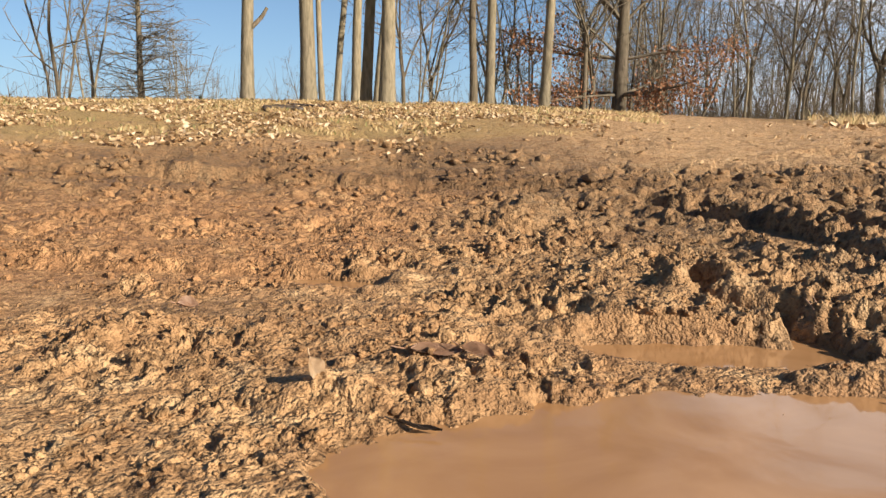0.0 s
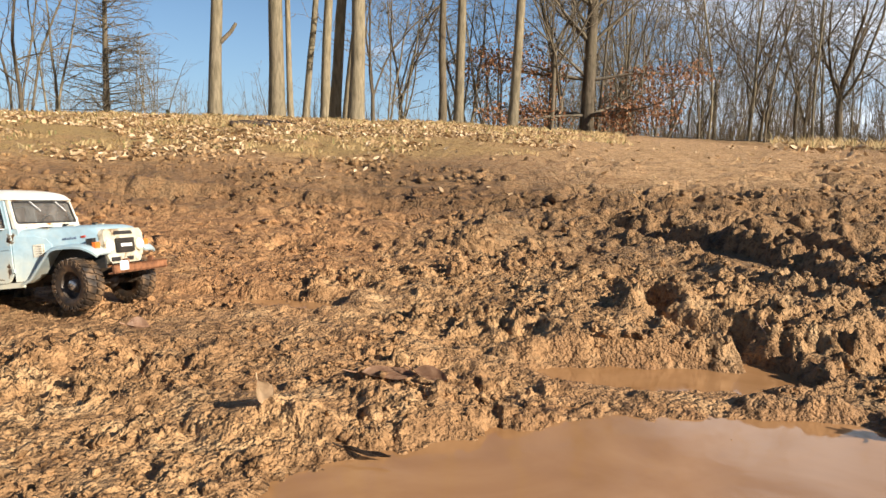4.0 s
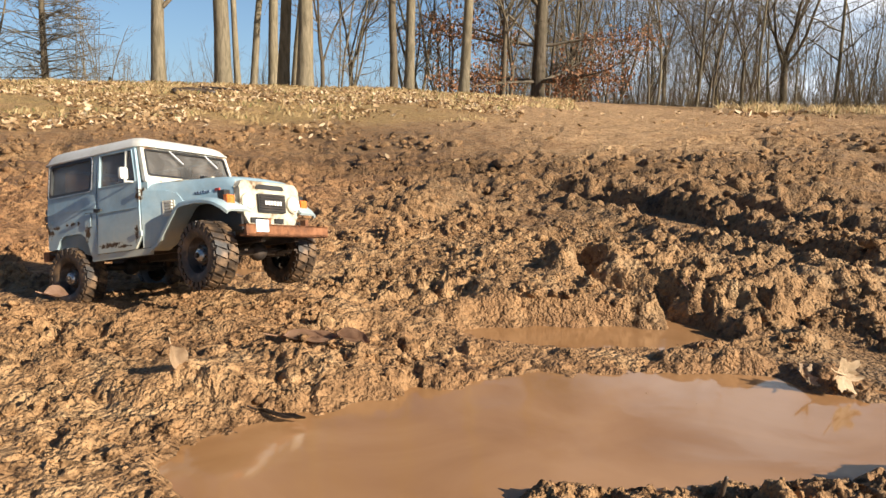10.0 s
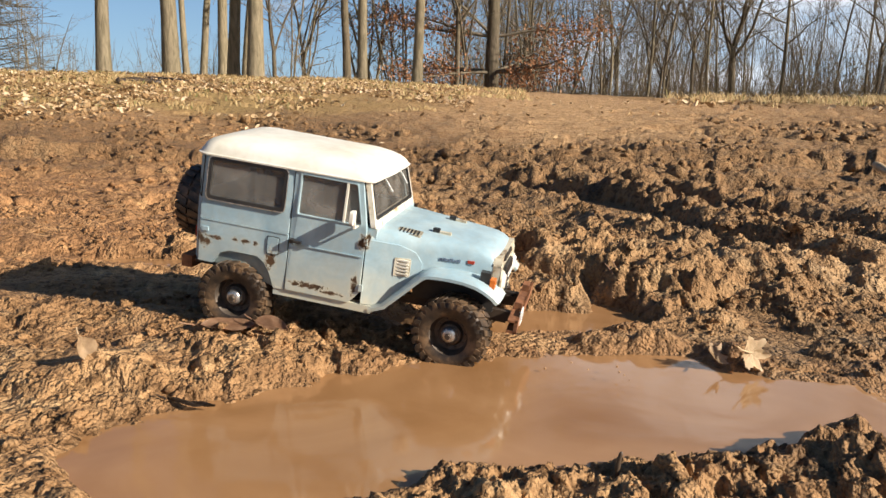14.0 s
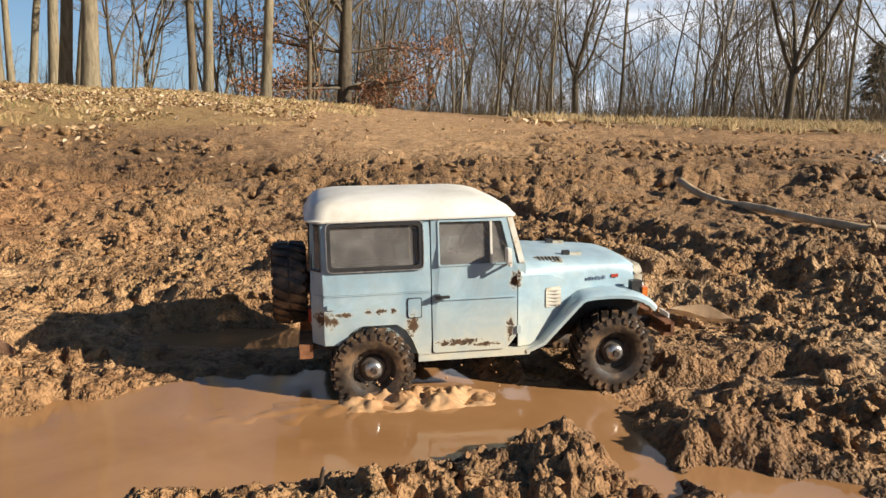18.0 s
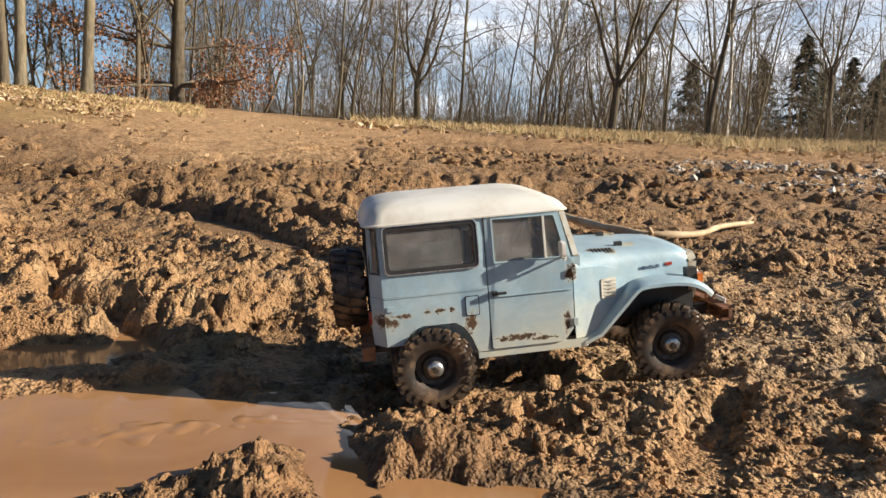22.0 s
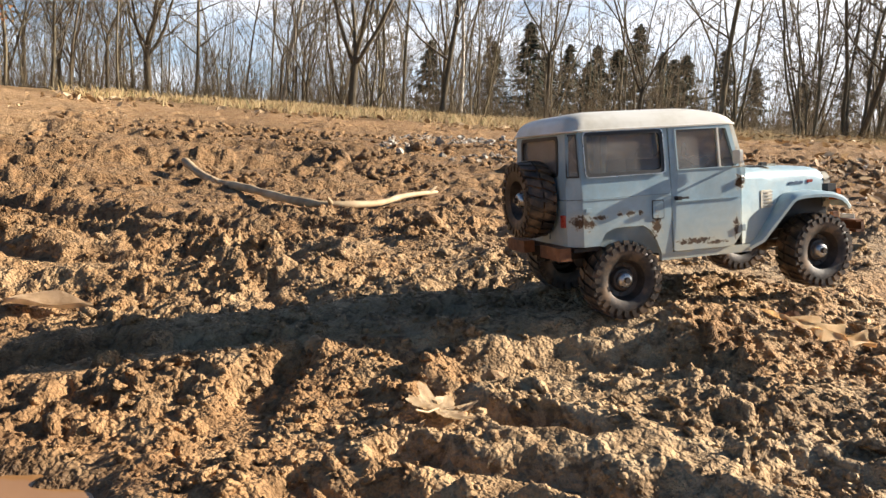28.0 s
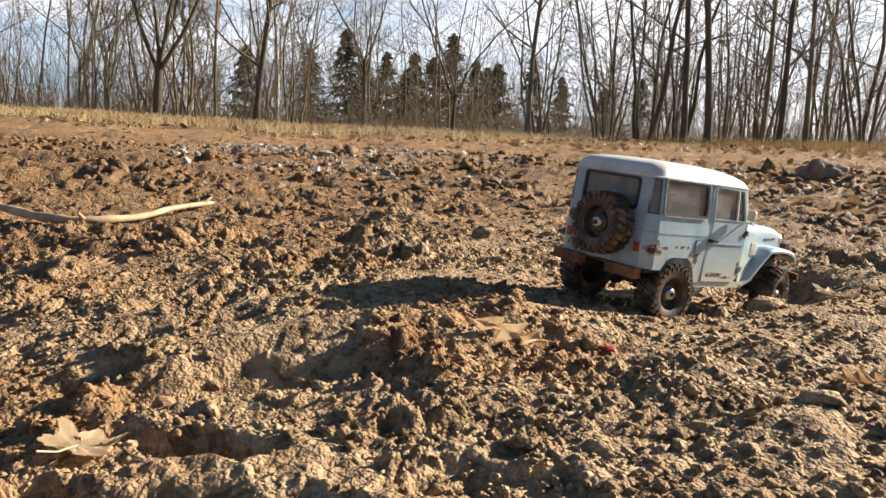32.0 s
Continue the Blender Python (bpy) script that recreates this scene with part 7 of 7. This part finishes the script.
# ---- churned water, thrown up by the wheels ----
def splash(name, length, width, height, seed, label, drops=0, choppy=1.0, mat=None):
    """A lumpy crest of muddy water with a few flung drops."""
    bm = bmesh.new()
    nx, ny = 96, 36
    rows = []
    for i in range(nx + 1):
        u = i / nx * 2 - 1
        row = []
        for j in range(ny + 1):
            v = j / ny * 2 - 1
            p = Vector((u * length / 2 / 0.022, v * width / 2 / 0.022, seed * 3.7))
            n = noise.noise(p) + choppy * (0.55 * noise.noise(p * 2.1 + Vector((4, 1, 0))) + 0.22 * noise.noise(p * 4.3))
            env = max(0, 1 - u * u) ** 0.7 * max(0, 1 - (abs(v) ** 1.6))
            row.append(bm.verts.new((u * length / 2, v * width / 2 + 0.008 * noise.noise(p * 0.7), height * env * (0.55 + 0.75 * n) - 0.003)))
        rows.append(row)
    for a, b in zip(rows, rows[1:]):
        for j in range(ny):
            bm.faces.new((a[j], b[j], b[j + 1], a[j + 1]))
    ob = part(name, bm, mat or FOAM, None)
    for att in [a for a in ob.data.attributes if a.name == "sharp_edge"]:
        ob.data.attributes.remove(att)
    tagged(ob, label, "splash")
    rg = random.Random(seed)
    for k in range(drops):
        bm = bmesh.new()
        bmesh.ops.create_icosphere(bm, subdivisions=1, radius=rg.uniform(0.0007, 0.0018))
        bmesh.ops.translate(bm, vec=(rg.uniform(-0.4, 0.5) * length, rg.uniform(-0.5, 0.3) * width, height * rg.uniform(0.7, 1.7)), verts=bm.verts)
        part("drop", bm, FOAM, ob)
    return ob


FOAM = simple("churned_muddy_water", [(0.3, (0.36, 0.19, 0.085)), (0.6, (0.50, 0.30, 0.150)), (0.8, (0.60, 0.42, 0.25))], 30, 0.16, bump=0.25, dist=0.004, spec=0.6)
front_splash = splash("front_splash", 0.150, 0.090, 0.034, 2, "bow wave of muddy water at the wheel", 14)
rear_splash = splash("rear_splash", 0.190, 0.085, 0.021, 5, "churned muddy water behind the wheel", 12)
wake = splash("wake", 0.40, 0.12, 0.0045, 8, "low wake of rippled muddy water", 0, 0.3, WATER)


# ---- what moves ----
TRUCK_ROWS = [
    # seconds, x, y, z, roll, pitch, heading, rear hub, front hub, steer, spin
    (0.0, -1.399, 1.537, 0.012, -4.3, -3.2, -6.0, 0.006, 0.003, -4, 0),
    (1.0, -1.259, 1.537, 0.012, -4.3, -3.2, -6.0, 0.006, 0.003, -6, 161),
    (2.0, -1.114, 1.537, 0.012, -4.3, -3.2, -6.0, 0.006, 0.003, -8, 329),
    (2.5, -1.039, 1.537, 0.012, -4.3, -3.2, -6.0, 0.006, 0.003, -9, 415),
    (3.5, -0.918, 1.614, 0.008, -4.4, -4.7, -10.4, 0.006, 0.008, -12, 580),
    (5.5, -0.706, 1.539, 0.011, 1.0, -14.5, -22.1, 0.006, 0.012, -22, 840),
    (6.0, -0.670, 1.534, 0.020, -2.2, -7.0, -25.7, 0.006, 0.016, -21, 882),
    (6.5, -0.632, 1.527, 0.038, -4.5, -1.8, -27.3, 0.006, 0.016, -20, 927),
    (7.0, -0.595, 1.511, 0.051, -3.0, 0.5, -28.6, 0.006, 0.016, -17, 973),
    (7.5, -0.560, 1.483, 0.050, 0.4, -0.5, -30.3, 0.006, 0.008, -13, 1025),
    (8.0, -0.524, 1.450, 0.040, 3.5, -3.5, -31.7, 0.006, 0.009, -10, 1081),
    (8.5, -0.487, 1.426, 0.047, 0.1, -2.9, -33.5, 0.006, 0.010, -11, 1132),
    (9.0, -0.445, 1.406, 0.051, -6.2, -7.2, -34.5, 0.009, 0.001, -12, 1186),
    (9.5, -0.400, 1.385, 0.052, -10.0, -10.4, -34.6, -0.008, 0.002, -11, 1243),
    (10.0, -0.350, 1.360, 0.046, -8.0, -10.4, -34.4, -0.010, 0.002, -10, 1307),
    (10.5, -0.304, 1.330, 0.047, 0.4, -3.5, -33.2, 0.007, 0.003, -9, 1371),
    (11.0, -0.258, 1.298, 0.053, 5.3, -3.2, -31.2, 0.016, 0.005, -8, 1436),
    (11.5, -0.219, 1.270, 0.074, 6.9, -2.1, -31.7, 0.010, -0.001, -8, 1491),
    (12.0, -0.183, 1.240, 0.090, 5.9, 4.2, -31.3, 0.010, 0.002, -9, 1545),
    (12.5, -0.140, 1.210, 0.074, 1.1, 6.2, -29.2, -0.004, 0.011, -10, 1605),
    (13.0, -0.085, 1.181, 0.057, 1.4, 3.4, -26.0, 0.002, 0.009, -10, 1676),
    (13.5, -0.029, 1.153, 0.073, 4.9, 8.7, -23.1, -0.007, 0.008, -7, 1749),
    (15.5, 0.214, 1.019, 0.024, 0.0, 1.7, -13.2, 0.008, 0.002, 0, 2069),
    (16.0, 0.277, 0.992, 0.015, 1.8, -1.3, -11.1, 0.008, 0.002, 0, 2148),
    (16.5, 0.327, 0.971, 0.014, 3.7, -4.0, -9.9, 0.011, 0.004, -0, 2211),
    (17.0, 0.373, 0.952, 0.006, 4.6, -7.0, -9.6, 0.014, -0.000, -1, 2268),
    (17.5, 0.416, 0.935, 0.010, 3.7, -4.4, -9.7, 0.014, 0.003, -2, 2322),
    (18.0, 0.469, 0.918, 0.020, 1.9, -2.4, -8.9, 0.007, 0.008, -2, 2385),
    (18.5, 0.520, 0.904, 0.025, 1.2, -3.3, -9.0, 0.005, 0.000, -2, 2447),
    (19.0, 0.569, 0.886, 0.021, 2.3, -3.3, -9.8, 0.011, 0.007, -3, 2506),
    (19.5, 0.610, 0.872, 0.031, 3.1, -0.9, -10.4, 0.009, 0.011, -4, 2557),
    (20.0, 0.652, 0.857, 0.040, 3.4, -1.8, -11.3, 0.005, 0.007, -4, 2608),
    (20.5, 0.700, 0.840, 0.030, 3.5, -3.5, -12.9, 0.015, 0.009, -5, 2667),
    (21.0, 0.749, 0.825, 0.035, 2.4, -6.6, -15.8, 0.011, -0.001, -6, 2726),
    (21.5, 0.801, 0.812, 0.043, 1.1, -5.8, -19.3, 0.001, -0.001, -7, 2788),
    (22.0, 0.859, 0.793, 0.040, 1.1, -7.2, -22.3, 0.006, 0.002, -8, 2858),
    (22.5, 0.914, 0.767, 0.046, 2.8, -10.7, -24.6, 0.009, -0.004, -7, 2928),
    (23.0, 0.969, 0.732, 0.046, 4.3, -11.4, -25.3, 0.012, -0.007, -6, 3003),
    (23.5, 1.020, 0.696, 0.058, 4.0, -5.5, -24.7, 0.011, 0.010, -5, 3076),
    (24.0, 1.078, 0.657, 0.063, 1.5, -6.1, -24.3, 0.010, 0.009, -4, 3156),
    (24.5, 1.127, 0.625, 0.080, -0.9, -6.8, -25.6, 0.004, -0.001, -4, 3224),
    (25.0, 1.174, 0.589, 0.091, -0.3, -3.9, -26.0, 0.003, 0.005, -5, 3293),
    (25.5, 1.227, 0.548, 0.083, 2.2, -7.2, -26.7, 0.014, 0.005, -6, 3372),
    (27.5, 1.432, 0.410, 0.123, -2.3, -3.0, -31.8, -0.003, 0.009, 0, 3683),
    (28.0, 1.490, 0.370, 0.127, -3.8, -5.8, -31.7, -0.007, 0.004, 2, 3770),
    (28.5, 1.546, 0.332, 0.120, -3.5, -5.4, -31.4, -0.001, -0.010, 6, 3857),
    (29.0, 1.611, 0.291, 0.127, -2.6, 2.4, -30.5, -0.000, -0.002, 10, 3949),
    (29.5, 1.677, 0.252, 0.138, -2.5, 9.4, -31.1, 0.001, 0.002, 11, 4042),
    (30.0, 1.739, 0.220, 0.153, -4.0, 8.3, -31.9, 0.001, -0.005, 12, 4123),
    (30.5, 1.798, 0.186, 0.154, -6.7, 8.7, -32.1, -0.010, -0.008, 13, 4204),
    (31.0, 1.852, 0.151, 0.113, -7.2, 6.6, -31.1, 0.001, -0.010, 14, 4284),
    (31.5, 1.911, 0.106, 0.094, -2.7, 4.0, -28.2, 0.001, -0.001, 14, 4373),
    (32.0, 1.968, 0.066, 0.098, 3.6, 4.4, -25.4, 0.001, -0.001, 14, 4456),
]


def motions():
    walk(truck, [(r[0], pose(*r[1:7])) for r in TRUCK_ROWS])
    ts = [r[0] for r in TRUCK_ROWS]
    at = lambda k, t: float(np.interp(t, ts, [r[k] for r in TRUCK_ROWS]))
    for wheel, x, y, hub, front in WHEELS:
        rows = []
        for k in range(0, 129):
            t = 0.25 * k
            z = (at(hub, t) if y < 0 else 0.006) - 0.0015
            rows.append((t, pose(x * S, y * S, z, 0, at(10, t), at(9, t) if front else 0)))
        walk(wheel, rows)
    # the leaf at the water's edge is run over and pressed into the mud
    up, down = crushed_leaf.matrix_basis.copy(), pose(0.650, 0.835, -0.030, 8, 4, 14)
    walk(crushed_leaf, [(0.0, up), (15.6, up), (16.1, down), (32.0, down)])
    up, down = torn_leaf.matrix_basis.copy(), pose(0.610, 0.855, -0.030, 6, -4, 62)
    walk(torn_leaf, [(0.0, up), (15.4, up), (15.9, down), (32.0, down)])
    # the water rises as the wheels enter the pool, runs along with them and sinks again
    deep = -0.07
    walk(front_splash, [(0.0, pose(0.40, 0.86, deep, 0, 0, -14)), (13.6, pose(0.40, 0.86, deep, 0, 0, -14)), (14.6, pose(0.46, 0.86, -0.02, 0, 0, -14)), (15.5, pose(0.555, 0.835, -0.012, 0, 0, -14)),
                        (16.0, pose(0.610, 0.822, -0.012, 0, 0, -12)), (16.5, pose(0.65, 0.81, -0.014, 0, 0, -12)), (17.2, pose(0.69, 0.80, -0.026, 0, 0, -12)), (18.2, pose(0.73, 0.79, deep, 0, 0, -12)), (32.0, pose(0.73, 0.79, deep, 0, 0, -12))])
    walk(rear_splash, [(0.0, pose(0.28, 0.86, deep, 0, 0, -10)), (14.8, pose(0.28, 0.86, deep, 0, 0, -10)), (16.0, pose(0.34, 0.855, -0.022, 0, 0, -10)), (17.0, pose(0.42, 0.835, -0.012, 0, 0, -8)), (18.0, pose(0.51, 0.805, -0.011, 0, 0, -6)),
                       (19.0, pose(0.60, 0.780, -0.010, 0, 0, -6)), (20.0, pose(0.68, 0.760, -0.010, 0, 0, -8)), (21.0, pose(0.75, 0.735, -0.012, 0, 0, -10)), (22.0, pose(0.80, 0.72, -0.03, 0, 0, -10)), (23.0, pose(0.80, 0.72, deep, 0, 0, -10)), (32.0, pose(0.80, 0.72, deep, 0, 0, -10))])
    walk(wake, [(0.0, pose(0.20, 0.82, deep, 0, 0, -8)), (14.6, pose(0.20, 0.82, deep, 0, 0, -8)), (16.5, pose(0.30, 0.82, -0.018, 0, 0, -8)), (18.0, pose(0.40, 0.80, -0.011, 0, 0, -6)), (20.0, pose(0.50, 0.785, -0.010, 0, 0, -6)),
                (22.0, pose(0.55, 0.775, -0.011, 0, 0, -6)), (25.5, pose(0.57, 0.77, -0.018, 0, 0, -6)), (28.0, pose(0.57, 0.77, deep, 0, 0, -6)), (32.0, pose(0.57, 0.77, deep, 0, 0, -6))])


motions()
